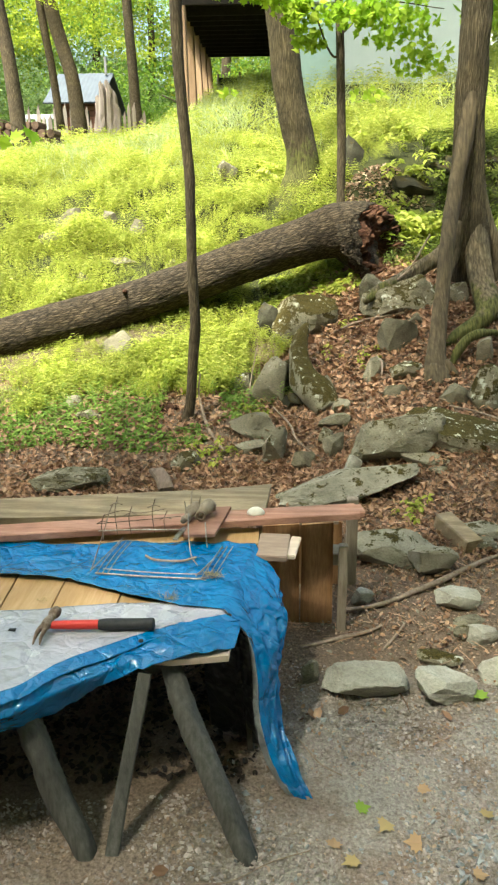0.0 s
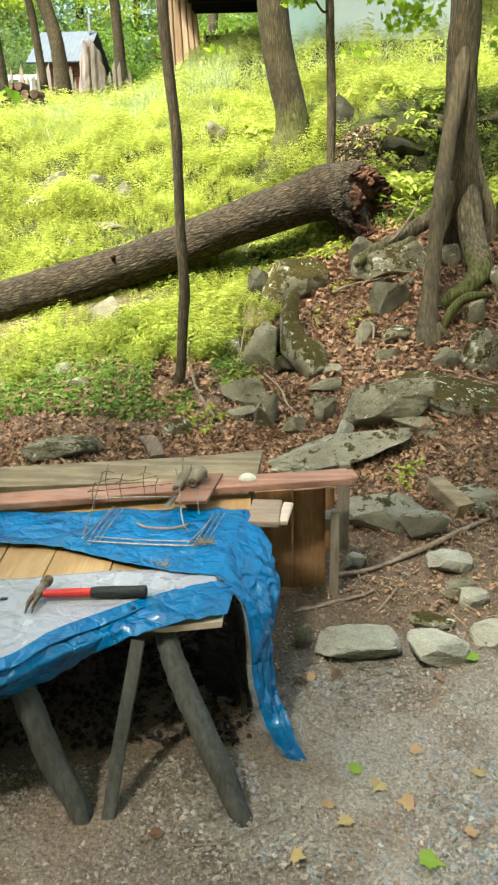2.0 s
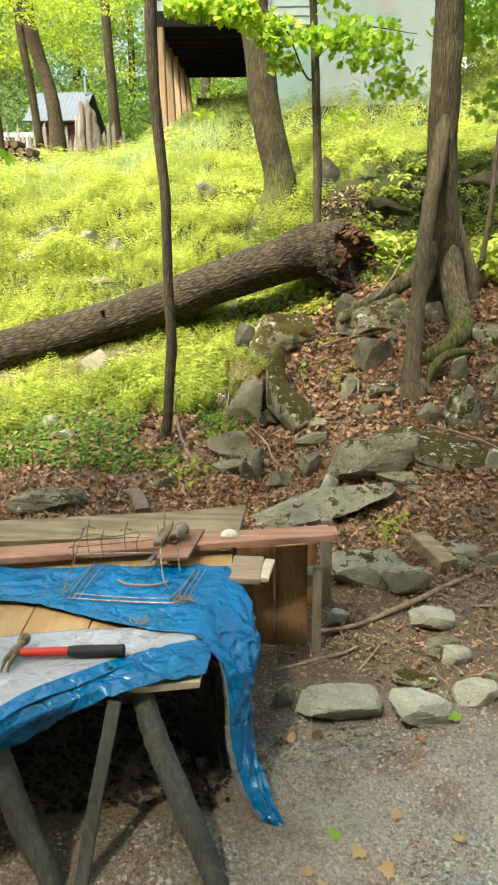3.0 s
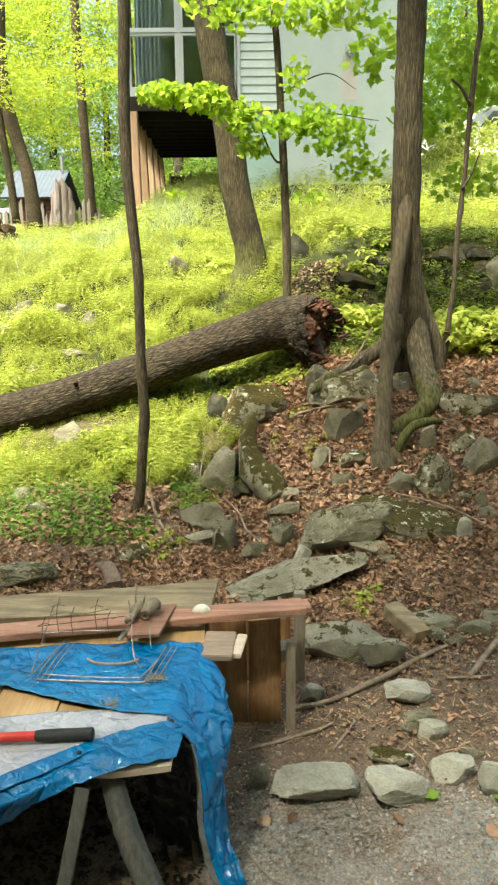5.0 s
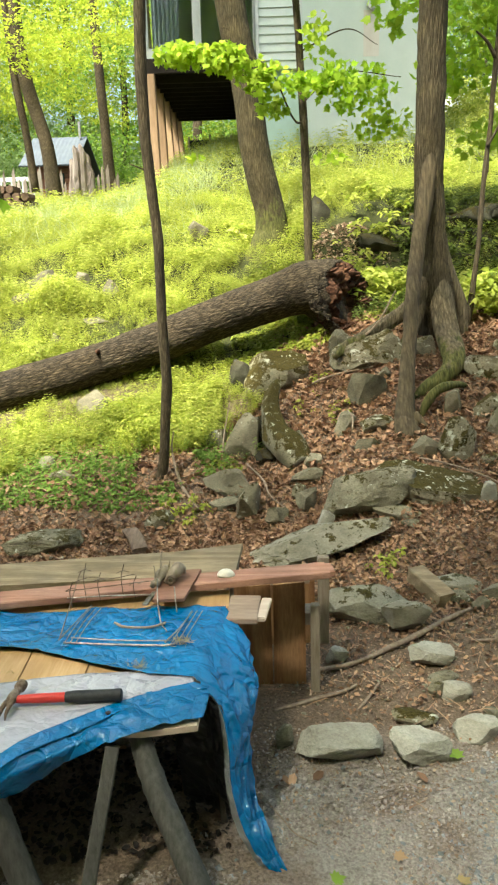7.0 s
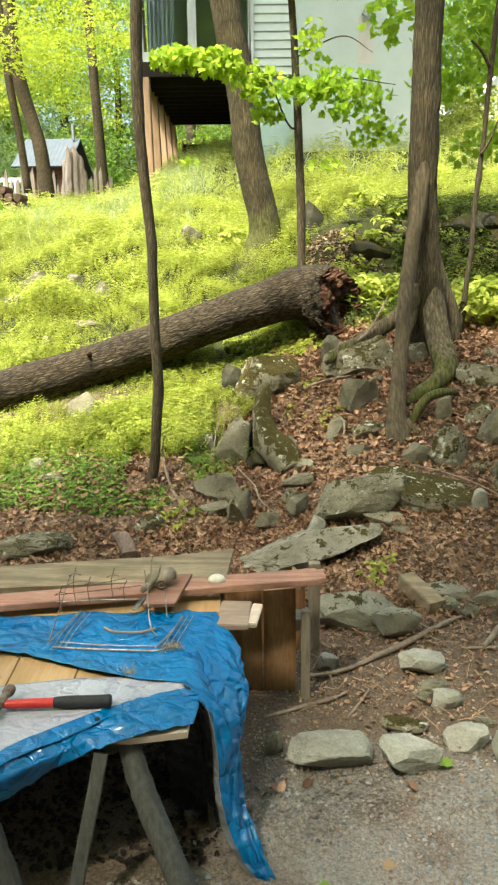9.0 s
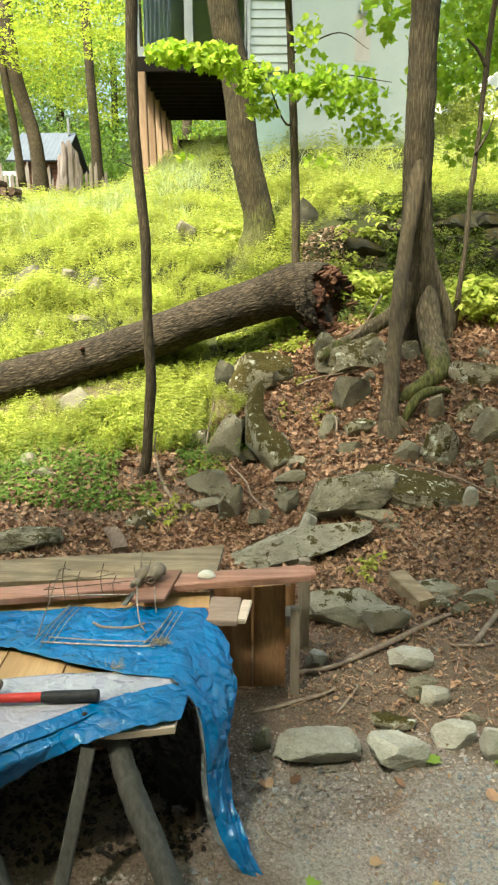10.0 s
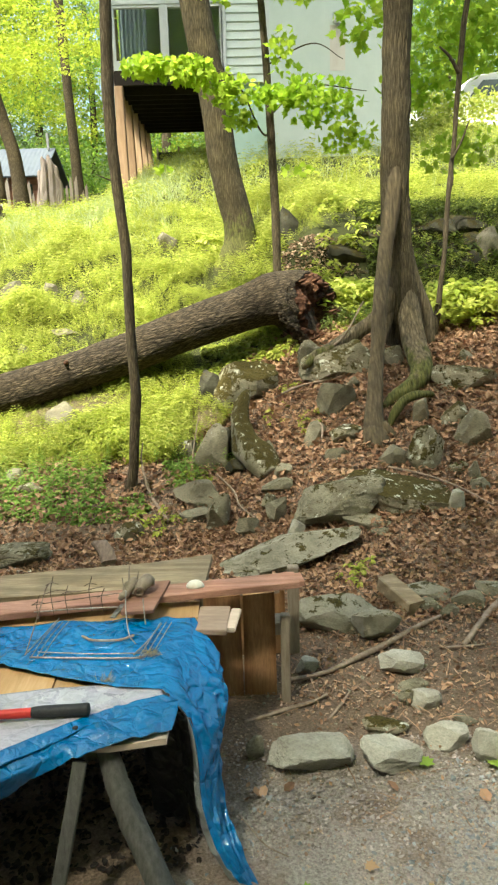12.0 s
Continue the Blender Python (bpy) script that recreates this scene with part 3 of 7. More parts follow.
def loft(a, b, nu, nv, bulge=None):
    """A sheet between two lines; bulge(u, v) gives an offset."""
    A, B = smooth_line(a, nu), smooth_line(b, nu)
    V, F = [], []
    for j in range(nv + 1):
        for i in range(nu + 1):
            p = Vector(A[i]).lerp(Vector(B[i]), j / nv)
            if bulge:
                p = p + Vector(bulge(i / nu, j / nv, p))
            V.append(p)
    for j in range(nv):
        F += [(j * (nu + 1) + i, j * (nu + 1) + i + 1, (j + 1) * (nu + 1) + i + 1, (j + 1) * (nu + 1) + i) for i in range(nu)]
    return V, F


def thicken(shape, t):
    """Gives a sheet a back and rims, t thick."""
    V, F = [Vector(v) for v in shape[0]], shape[1]
    N = [Vector((0, 0, 0)) for _ in V]
    count = {}
    for f in F:
        n = (V[f[1]] - V[f[0]]).cross(V[f[-1]] - V[f[0]])
        for i in f:
            N[i] += n
        for i, j in zip(f, f[1:] + f[:1]):
            count[(i, j)] = 1
    n = len(V)
    back = [v - m.normalized() * t for v, m in zip(V, N)]
    rim = [(j, i, i + n, j + n) for i, j in count if (j, i) not in count]
    return V + back, list(F) + [tuple(i + n for i in reversed(f)) for f in F] + rim


def turns(n, tilt, seed=None):
    """n random turns: any heading, a lean of about tilt radians."""
    r = seed or rng
    a, b, c = r.uniform(0, 2 * np.pi, n), r.normal(0, tilt, n), r.normal(0, tilt, n)
    ca, sa, cb, sb, cc, sc = np.cos(a), np.sin(a), np.cos(b), np.sin(b), np.cos(c), np.sin(c)
    z, o = np.zeros(n), np.ones(n)
    Rz = np.stack([ca, -sa, z, sa, ca, z, z, z, o], -1).reshape(n, 3, 3)
    Rx = np.stack([o, z, z, z, cb, -sb, z, sb, cb], -1).reshape(n, 3, 3)
    Ry = np.stack([cc, z, sc, z, o, z, -sc, z, cc], -1).reshape(n, 3, 3)
    return Rx @ Ry @ Rz


def strewn(name, template, places, sizes, R, mat, smooth=False):
    """Many copies of one small shape as one mesh."""
    TV, TF = np.array(template[0], float), template[1]
    n, k = len(places), len(TV)
    V = np.einsum("nij,kj->nki", R, TV) * np.asarray(sizes)[:, None, None] + np.asarray(places)[:, None]
    loops = np.array([i for f in TF for i in f])
    L = (loops[None] + (np.arange(n) * k)[:, None]).ravel()
    return mesh_of(name, V.reshape(-1, 3), L, np.tile([len(f) for f in TF], n), mat, smooth)


def stuff(name, mesh, label, category):
    return tagged(new(name, mesh), label, category, kind="stuff")


# small leaf shapes, one unit long
OVAL = ([(0, 0, 0), (-0.26, 0.35, 0.07), (-0.2, 0.72, 0.06), (0, 1, -0.03), (0.2, 0.72, 0.06), (0.26, 0.35, 0.07)], [(0, 5, 4, 3), (0, 3, 2, 1)])
CURLED = ([(0, -0.5, 0.1), (-0.3, -0.2, 0.16), (-0.32, 0.2, 0.2), (0, 0.5, 0.16), (0.3, 0.22, 0.22), (0.33, -0.18, 0.12), (0, 0, 0)],
          [(0, 5, 6), (5, 4, 6), (4, 3, 6), (3, 2, 6), (2, 1, 6), (1, 0, 6)])
DIAMOND = ([(0, 0, 0), (-0.26, 0.5, 0.05), (0, 1, -0.04), (0.26, 0.5, 0.05)], [(0, 3, 2, 1)])
BLADE = ([(-0.018, 0, 0), (0.018, 0, 0), (0.014, 0.1, 0.5), (-0.014, 0.1, 0.5), (0, 0.34, 0.92)], [(0, 1, 2, 3), (3, 2, 4)])


def maple_shape():
    half = [(0, 0), (0.2, 0.06), (0.42, 0.02), (0.34, 0.2), (0.58, 0.42), (0.36, 0.45), (0.4, 0.62), (0.2, 0.6), (0, 1)]
    V = [(x, y, 0.16 * x) for x, y in half] + [(-x, y, 0.16 * x) for x, y in half[1:-1]]
    return V, [tuple(range(9)), (0, 8, *range(15, 8, -1))]


MAPLE_LEAF = maple_shape()


def sprig_shape(pairs=4, spread=0.34, droop=0.2):
    """A stem of small paired leaflets."""
    V, F = [(-0.01, 0, 0), (0.01, 0, 0), (0, 0.12, 0.95)], [(0, 1, 2)]
    for k in range(pairs):
        s = 0.35 + 0.6 * k / (pairs - 1)
        for side in (-1, 1):
            n, y, z, l = len(V), 0.14 * s * s, s * 0.95, spread * (1.15 - 0.5 * k / pairs)
            V += [(0, y, z), (side * l * 0.5, y + 0.12, z + 0.05), (side * l, y + 0.1 * side * 0.4, z - droop * l), (side * l * 0.5, y - 0.1, z - 0.02)]
            F += [(n, n + 1, n + 2, n + 3) if side > 0 else (n + 3, n + 2, n + 1, n)]
    return V, F


SPRIG, SPRIG_WIDE = sprig_shape(), sprig_shape(3, 0.5, 0.3)


def feather_shape(pairs=5):
    """A soft plume: a stem of narrow paired leaflets."""
    V, F = [(-0.008, 0, 0), (0.008, 0, 0), (0, 0.2, 1.0)], [(0, 1, 2)]
    for k in range(pairs):
        s = 0.25 + 0.7 * k / (pairs - 1)
        for side in (-1, 1):
            n, y, l, a = len(V), 0.2 * s * s, 0.34 * (1.1 - 0.75 * s * s), 0.6 * (k % 2) - 0.3
            V += [(0, y, s), (side * l * 0.45, y + a * l * 0.5 + 0.055, s + 0.03), (side * l, y + a * l, s - 0.02 + 0.12 * l)]
            F += [(n, n + 1, n + 2) if side > 0 else (n + 2, n + 1, n)]
    return V, F


FEATHER = feather_shape()


def whorl_shape(leaves=6, reach=0.55):
    """A low herb: a ring of leaves on a short stalk."""
    V, F = [], []
    for k in range(leaves):
        a, h = 2 * math.pi * k / leaves + 0.3 * (k % 2), 0.35 + 0.3 * (k % 3) / 2
        ca, sa, n = math.cos(a), math.sin(a), len(V)
        for x, y, z in OVAL[0]:
            x, y, z = x * reach * 1.25, 0.05 + y * reach, h + z * 0.6 - 0.22 * y * y
            V.append((x * ca - y * sa, x * sa + y * ca, z))
        F += [tuple(n + i for i in f) for f in OVAL[1]]
    return V, F


WHORL = whorl_shape()

# ---- the lie of the land: three lines of height by distance, left, middle and right ----
LEFT = ((-40, 0), (4.7, 0.02), (5.3, 0.1), (6, 0.36), (7, 0.88), (8, 1.38), (9, 1.7), (10, 1.92), (12, 2.22), (14, 2.42), (18, 2.75), (26, 3.2), (40, 5.0), (70, 9), (400, 14))
MIDDLE = ((-40, 0), (4.2, 0.04), (5, 0.22), (5.9, 0.5), (7, 1.0), (8, 1.47), (8.6, 1.68), (10, 2.1), (12, 2.75), (14, 3.35), (18, 3.95), (26, 4.5), (40, 6), (70, 9), (400, 14))
RIGHT = ((-40, 0), (2.4, 0.03), (3.2, 0.1), (4, 0.2), (4.9, 0.5), (5.6, 0.82), (6.4, 1.05), (7.6, 1.25), (8.3, 2.0), (9, 2.2), (10, 2.4), (12, 3.0), (14, 3.55), (18, 4.3), (26, 5), (40, 6.5), (70, 9), (400, 14))


def land(x, y):
    x, y = np.asarray(x, float), np.asarray(y, float)
    a, b, c = (np.interp(y, *zip(*k)) for k in (LEFT, MIDDLE, RIGHT))
    s, q = np.clip((x + 3) / 2.5, 0, 1), np.clip((x + 0.3) / 1.3, 0, 1)
    z = a + (b - a) * s * s * (3 - 2 * s)
    z = z + (c - z) * q * q * (3 - 2 * q)
    z = z + 0.04 * np.exp(-((x + 0.27) ** 2 + (y - 1.72) ** 2) / 0.02)
    return z + 0.10 * np.clip(x - 1, 0, 3) * np.clip(y - 4, 0, 1) * np.clip((9 - y) / 2, 0, 1)


def at_land(x, y, up=0.0):
    return Vector((x, y, float(land(x, y)) + up))


# ---- setting ----
def build_ground():
    near_x, near_y = np.arange(-3, 3.01, 0.05), np.arange(0.8, 9.01, 0.05)
    far = np.cumsum(0.06 * 1.12 ** np.arange(58))
    xs = np.concatenate([-3 - far[::-1], near_x, 3 + far])
    ys = np.concatenate([0.8 - far[:44][::-1], near_y, 9 + far])
    X, Y = np.meshgrid(xs, ys)
    Z = land(X, Y)
    Z += np.array([0.012 * lump(a * 3.1, b * 3.1, 0) + 0.006 * lump(a * 9, b * 9, 2) for a, b in zip(X.ravel(), Y.ravel())]).reshape(X.shape)
    nx, ny = len(xs), len(ys)
    i = np.arange(nx * ny).reshape(ny, nx)
    L = np.stack([i[:-1, :-1], i[:-1, 1:], i[1:, 1:], i[1:, :-1]], -1).reshape(-1)
    me = mesh_of("ground", np.stack([X, Y, Z], -1).reshape(-1, 3), L, np.full((nx - 1) * (ny - 1), 4), GROUND, True)
    tagged(new("ground", me), "gravel and dirt clearing rising into leaf-strewn wooded slope", "ground", kind="structure")


build_ground()


# ---- rocks ----
ROCK_COUNT = [0]
SLOPE, EDGING = "rocks on the slope", "stones edging the gravel"


def rock(x, y, size, mat=None, turn=0.0, tip=(0, 0), sink=0.33, facets=12, label="", fine=4, group="", z=None, edge=(0.5, 0.92)):
    """An angular stone: a ball cut by planes, roughened, pressed into the ground."""
    ROCK_COUNT[0] += 1
    r = np.random.default_rng(100 + ROCK_COUNT[0])
    bm = bmesh.new()
    bmesh.ops.create_icosphere(bm, subdivisions=fine, radius=1)
    P = np.array([v.co for v in bm.verts])
    F = [tuple(v.index for v in f.verts) for f in bm.faces]
    bm.free()
    cubed = 0.36 if group == EDGING else 0.3
    if group == EDGING:
        facets, edge = facets + 5, (0.62, 0.93)
    else:
        facets, edge = facets + 9, (0.56, 0.88)
    P = (1 - cubed) * P + cubed * P / np.abs(P).max(1)[:, None]
    for k in range(facets):
        n = r.normal(0, 1, 3)
        n /= np.linalg.norm(n)
        d = r.uniform(*edge)
        over = np.maximum(P @ n - d, 0)
        P = P - over[:, None] * n
    off = r.uniform(0, 50)
    sx, sy, sz = size
    bed = r.normal(0, 0.35, 3) + np.array([0, 0.3, 1])
    dis = np.array([0.07 * lump(*(p * 1.5 + off)) + 0.04 * lump(*(p * 4 + off)) + 0.05 * abs(lump(*(p * 3 + bed * (p @ bed) * 7 + off))) - 0.02 + 0.03 * lump(*(p * 12 + off)) + 0.016 * lump(*(p * 27 + off)) for p in P])
    P = P * (1 + dis)[:, None]
    P = (P - (P.max(0) + P.min(0)) / 2) / (P.max(0) - P.min(0)) * np.array([sx, sy, sz])
    M = np.array(Euler((radians(tip[0]), radians(tip[1]), radians(turn))).to_matrix())
    P = P @ M.T
    base = float(land(x, y)) if z is None else z
    P[:, 2] -= P[:, 2].min() + sink * sz
    ob = new("rock", faces_mesh("rock", P, F, mat or STONE, False))
    me = ob.data
    me.polygons.foreach_set("use_smooth", np.ones(len(F), bool))
    me.set_sharp_from_angle(angle=radians(24))
    ob.location = (x, y, base)
    return tagged(ob, label or "angular grey stone half sunk in dry leaves", "rock", group)


rock(-1.298, 4.148, (0.469, 0.328, 0.146), STONE_LICHEN, 8, (0, 0), 0.25, label="low lichen-spotted boulder among leaves and white pebbles", group=SLOPE, facets=9, z=0.035, fine=5)
rock(-0.246, 4.784, (0.339, 0.237, 0.200), STONE, -6, (0, 4), 0.2, label="smooth rounded grey-green boulder in dry leaves", group=SLOPE, facets=6, z=0.146)
rock(-0.100, 4.459, (0.218, 0.153, 0.251), STONE_MOSS, 38, (12, -20), 0.2, label="tilted mossy slab against the round boulder", group=SLOPE, facets=8, z=0.097)
rock(-0.259, 4.578, (0.231, 0.161, 0.089), STONE, 10, (0, -8), 0.2, group=SLOPE, facets=8, z=0.108)
rock(-0.650, 4.395, (0.196, 0.137, 0.145), STONE_MOSS, 12, (0, 4), 0.25, label="low mossy stone overgrown with herbs", group=SLOPE, facets=9, z=0.068)
rock(0.071, 4.319, (0.166, 0.116, 0.133), STONE, 20, (0, 14), 0.15, label="square-cut grey stone tipped in dry leaves", group=SLOPE, facets=9, z=0.100)
rock(0.250, 4.376, (0.138, 0.097, 0.168), STONE, 25, (0, -6), 0.15, group=SLOPE, facets=9, z=0.161)
rock(0.271, 4.682, (0.220, 0.154, 0.110), STONE, 14, (0, -14), 0.15, label="thin flat slab jutting from the bank", group=SLOPE, facets=8, z=0.242)
rock(0.198, 4.513, (0.097, 0.068, 0.132), STONE_MOSS, 40, (0, 10), 0.15, group=SLOPE, facets=9, z=0.187)
rock(0.344, 4.133, (0.109, 0.076, 0.141), STONE_PALE, 40, (0, 16), 0.2, group=SLOPE, facets=9, z=0.135)
rock(-0.340, 5.367, (0.178, 0.125, 0.176), STONE_LICHEN, 20, (0, -8), 0.25, group=SLOPE, facets=9, z=0.315)
rock(0.226, 5.150, (0.125, 0.087, 0.127), STONE, 10, (0, 20), 0.2, group=SLOPE, facets=9, z=0.375)
rock(0.315, 4.841, (0.118, 0.083, 0.117), STONE, 10, (0, 0), 0.25, group=SLOPE, facets=9, z=0.309)
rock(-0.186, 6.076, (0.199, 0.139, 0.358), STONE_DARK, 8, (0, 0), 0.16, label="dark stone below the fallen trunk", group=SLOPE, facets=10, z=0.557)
rock(0.118, 6.027, (0.510, 0.357, 0.430), STONE_RIDGE, -12, (0, 6), 0.2, label="dark moss-covered boulder below the fallen trunk", group=SLOPE, facets=9, z=0.583, fine=5)
rock(0.013, 6.036, (0.233, 0.163, 0.243), STONE_MOSS, 12, (0, 0), 0.2, group=SLOPE, facets=9, z=0.583)
rock(0.802, 5.811, (0.604, 0.423, 0.353), STONE_MOSS, 10, (0, -8), 0.2, label="mossy boulder under the roots of the tree", group=SLOPE, facets=9, z=0.794, fine=5)
rock(0.621, 6.043, (0.214, 0.150, 0.272), STONE_LICHEN, 24, (0, -12), 0.2, group=SLOPE, facets=9, z=0.845)
rock(0.738, 5.331, (0.285, 0.199, 0.313), STONE, 12, (8, 0), 0.2, label="broad smooth grey stone in dry leaves", group=SLOPE, facets=7, z=0.613)
rock(0.752, 5.012, (0.225, 0.158, 0.144), STONE_MOSS, -8, (0, 0), 0.25, group=SLOPE, facets=8, z=0.485)
rock(0.666, 4.850, (0.176, 0.123, 0.105), STONE, -8, (0, -6), 0.25, group=SLOPE, facets=8, z=0.415)
rock(0.552, 5.086, (0.153, 0.107, 0.213), STONE, 30, (0, 18), 0.25, group=SLOPE, facets=9, z=0.470)
rock(0.998, 4.662, (0.191, 0.133, 0.184), STONE, -10, (0, -4), 0.25, label="smooth stone below the slim stem", group=SLOPE, facets=8, z=0.399)
rock(1.198, 4.638, (0.259, 0.181, 0.332), STONE_CRUST, 5, (-10, -5), 0.16, label="upright mossy slab with pale edge", group=SLOPE, facets=8, z=0.393)
rock(1.269, 5.057, (0.129, 0.091, 0.222), STONE, 10, (0, 10), 0.16, group=SLOPE, facets=9, z=0.578)
rock(1.565, 4.798, (0.245, 0.172, 0.311), STONE_LICHEN, -15, (0, 18), 0.2, label="pale slab with lichen, tilted on the bank", group=SLOPE, facets=8, z=0.478)
rock(1.496, 5.039, (0.211, 0.148, 0.213), STONE_MOSS, 5, (0, 6), 0.25, group=SLOPE, facets=9, z=0.577)
rock(1.688, 5.463, (0.540, 0.378, 0.218), STONE_CRUST, 4, (0, 2), 0.12, label="flat lichen-crusted slab beside the tree roots", group=SLOPE, facets=7, z=0.740, fine=5)
rock(1.759, 5.699, (0.127, 0.089, 0.123), STONE, 0, (0, 0), 0.25, group=SLOPE, facets=6, z=0.912)
rock(1.458, 4.429, (0.095, 0.067, 0.176), STONE_LICHEN, 20, (0, 0), 0.25, group=SLOPE, facets=9, z=0.350)
rock(1.388, 4.532, (0.124, 0.087, 0.104), STONE_MOSS, 20, (0, 0), 0.3, label="low cushion of brown moss over a stone", group=SLOPE, facets=6, z=0.382)
rock(1.275, 4.200, (0.123, 0.086, 0.166), STONE_PALE, 15, (0, 12), 0.2, label="white lichen-covered stone in dry leaves", group=SLOPE, facets=9, z=0.257)
rock(1.473, 4.355, (0.133, 0.093, 0.116), STONE, 15, (0, 12), 0.3, group=SLOPE, facets=9, z=0.317)
rock(1.235, 5.790, (0.222, 0.155, 0.182), STONE_LICHEN, 4, (0, 4), 0.1, label="thin flat slab wedged below the tree", group=SLOPE, facets=8, z=0.876)
rock(0.881, 5.523, (0.123, 0.086, 0.129), STONE, 10, (0, 0), 0.25, group=SLOPE, facets=9, z=0.756)
rock(0.291, 3.894, (0.782, 0.408, 0.145), STONE_LEDGE, 10, (0, -10), 0.14, label="long low slab of grey-green stone", group=SLOPE, facets=7, z=0.092, fine=5)
rock(0.823, 4.011, (0.167, 0.100, 0.040), STONE, 4, (0, 6), 0.3, group=SLOPE, facets=8, z=0.187)
rock(0.600, 4.300, (0.60, 0.40, 0.36), STONE_LICHEN, 10, (12, -4), 0.16, label="lower half of a split grey boulder", group=SLOPE, facets=7, z=0.160, fine=5)
rock(0.950, 4.330, (0.74, 0.40, 0.26), STONE_CRUST, -8, (16, 15), 0.16, label="upper half of a split boulder crusted with moss and white lichen", group=SLOPE, facets=7, z=0.165, fine=5)
rock(0.760, 4.130, (0.34, 0.16, 0.11), STONE, 4, (10, 8), 0.25, label="smooth wedge below the split boulder", group=SLOPE, facets=7, z=0.185)
rock(-0.150, 5.240, (0.27, 0.22, 0.38), STONE_LICHEN, 14, (-14, 10), 0.2, label="lichen-crusted slab leaning on the bank", group=SLOPE, facets=7, z=0.270)
rock(-0.020, 5.330, (0.22, 0.2, 0.28), STONE_DARK, -10, (-12, 6), 0.2, label="dark slab in the bank behind the leaning one", group=SLOPE, facets=8, z=0.330)
ridge = tube([(0.104, 5.5, 0.767, 0.025), (0.069, 5.42, 0.711, 0.042), (0.043, 5.32, 0.624, 0.055), (0.049, 5.22, 0.535, 0.07), (0.086, 5.1, 0.442, 0.095), (0.16, 5.0, 0.376, 0.115), (0.24, 4.92, 0.291, 0.098)], 60, 40, 0.34, 7, 0.006)
single("rock", ridge, STONE_RIDGE, (0.1, 5.16, 0.3), "mossy curved ridge of rock with a pale crest", "rock", SLOPE, smooth=True)
rock(0.020, 5.070, (0.16, 0.15, 0.13), STONE_DARK, 30, (-8, 0), 0.25, label="dark stone at the foot of the ridge", group=SLOPE, facets=8, z=0.285)
# stones on the ground in front
rock(0.448, 3.188, (0.379, 0.265, 0.142), STONE_LEDGE, 12, (14, -6), 0.2, label="large flat pale stone banked with leaves", group=EDGING, facets=7, z=0.069, fine=5)
rock(0.607, 3.057, (0.207, 0.145, 0.163), STONE_LEDGE, 12, (6, 0), 0.12, label="rough mossy stone beside a wood block", group=EDGING, facets=11, z=0.072)
rock(0.904, 3.367, (0.263, 0.142, 0.062), STONE_LEDGE, -4, (8, 6), 0.2, label="cracked pale ledge stone", group=EDGING, facets=8, z=0.111)
rock(1.071, 3.275, (0.165, 0.116, 0.078), STONE, -8, (8, 10), 0.2, label="grey ledge stone in leaves", group=EDGING, facets=8, z=0.102)
rock(0.878, 3.235, (0.133, 0.093, 0.081), STONE_LICHEN, -10, (0, 6), 0.2, label="grey ledge stone in leaves", group=EDGING, facets=8, z=0.097)
rock(0.960, 3.172, (0.086, 0.060, 0.081), STONE, -10, (0, 0), 0.2, label="grey ledge stone in leaves", group=EDGING, facets=8, z=0.095)
rock(1.220, 3.348, (0.184, 0.129, 0.083), STONE_LICHEN, -4, (8, 0), 0.2, label="mossy pale ledge stone", group=EDGING, facets=8, z=0.110)
rock(0.285, 2.829, (0.105, 0.073, 0.078), STONE_PALE, 20, (0, 8), 0.15, label="small pale stone on bare dirt", group=EDGING, facets=9, z=0.050)
rock(0.656, 2.795, (0.187, 0.131, 0.100), STONE_PALE, 8, (8, 0), 0.14, label="pale block of stone in a row of stones", group=EDGING, facets=9, z=0.055)
rock(0.677, 2.666, (0.127, 0.088, 0.047), STONE, 4, (0, 0), 0.15, label="flat grey stone in a row of stones", group=EDGING, facets=8, z=0.048)
rock(0.633, 2.579, (0.065, 0.046, 0.065), STONE, -6, (0, 0), 0.15, label="flat grey stone in a row of stones", group=EDGING, facets=8, z=0.043)
rock(0.702, 2.562, (0.119, 0.083, 0.075), STONE_PALE, -4, (0, 0), 0.15, label="rounded brownish stone in a row of stones", group=EDGING, facets=4, z=0.040)
rock(0.522, 2.432, (0.169, 0.084, 0.051), STONE_MOSS, -4, (0, 5), 0.15, label="low green-tinged stone behind the edging", group=EDGING, facets=8, z=0.033)
rock(0.234, 2.256, (0.301, 0.149, 0.101), STONE_PALE, 4, (6, 3), 0.18, label="broad flat grey-green stone edging the gravel", group=EDGING, facets=8, z=0.035, fine=5)
rock(0.504, 2.244, (0.216, 0.151, 0.107), STONE_PALE, 8, (6, 3), 0.18, label="pale angular stone edging the gravel", group=EDGING, facets=8, z=0.033, fine=5)
rock(0.719, 2.343, (0.159, 0.111, 0.081), STONE_PALE, -6, (4, 0), 0.16, label="pale squarish stone edging the gravel", group=EDGING, facets=8, z=0.031)
rock(0.849, 2.263, (0.136, 0.095, 0.133), STONE_PALE, 10, (0, 0), 0.16, label="pale squarish stone edging the gravel", group=EDGING, facets=8, z=0.030)
rock(0.819, 2.460, (0.097, 0.056, 0.034), STONE, -14, (0, 4), 0.2, label="small flat stone on the dirt", group=EDGING, facets=8, z=0.033)
rock(0.048, 2.297, (0.067, 0.047, 0.105), STONE, 10, (0, 0), 0.2, label="greenish stone beside the hanging tarp", group=EDGING, facets=8, z=0.037)
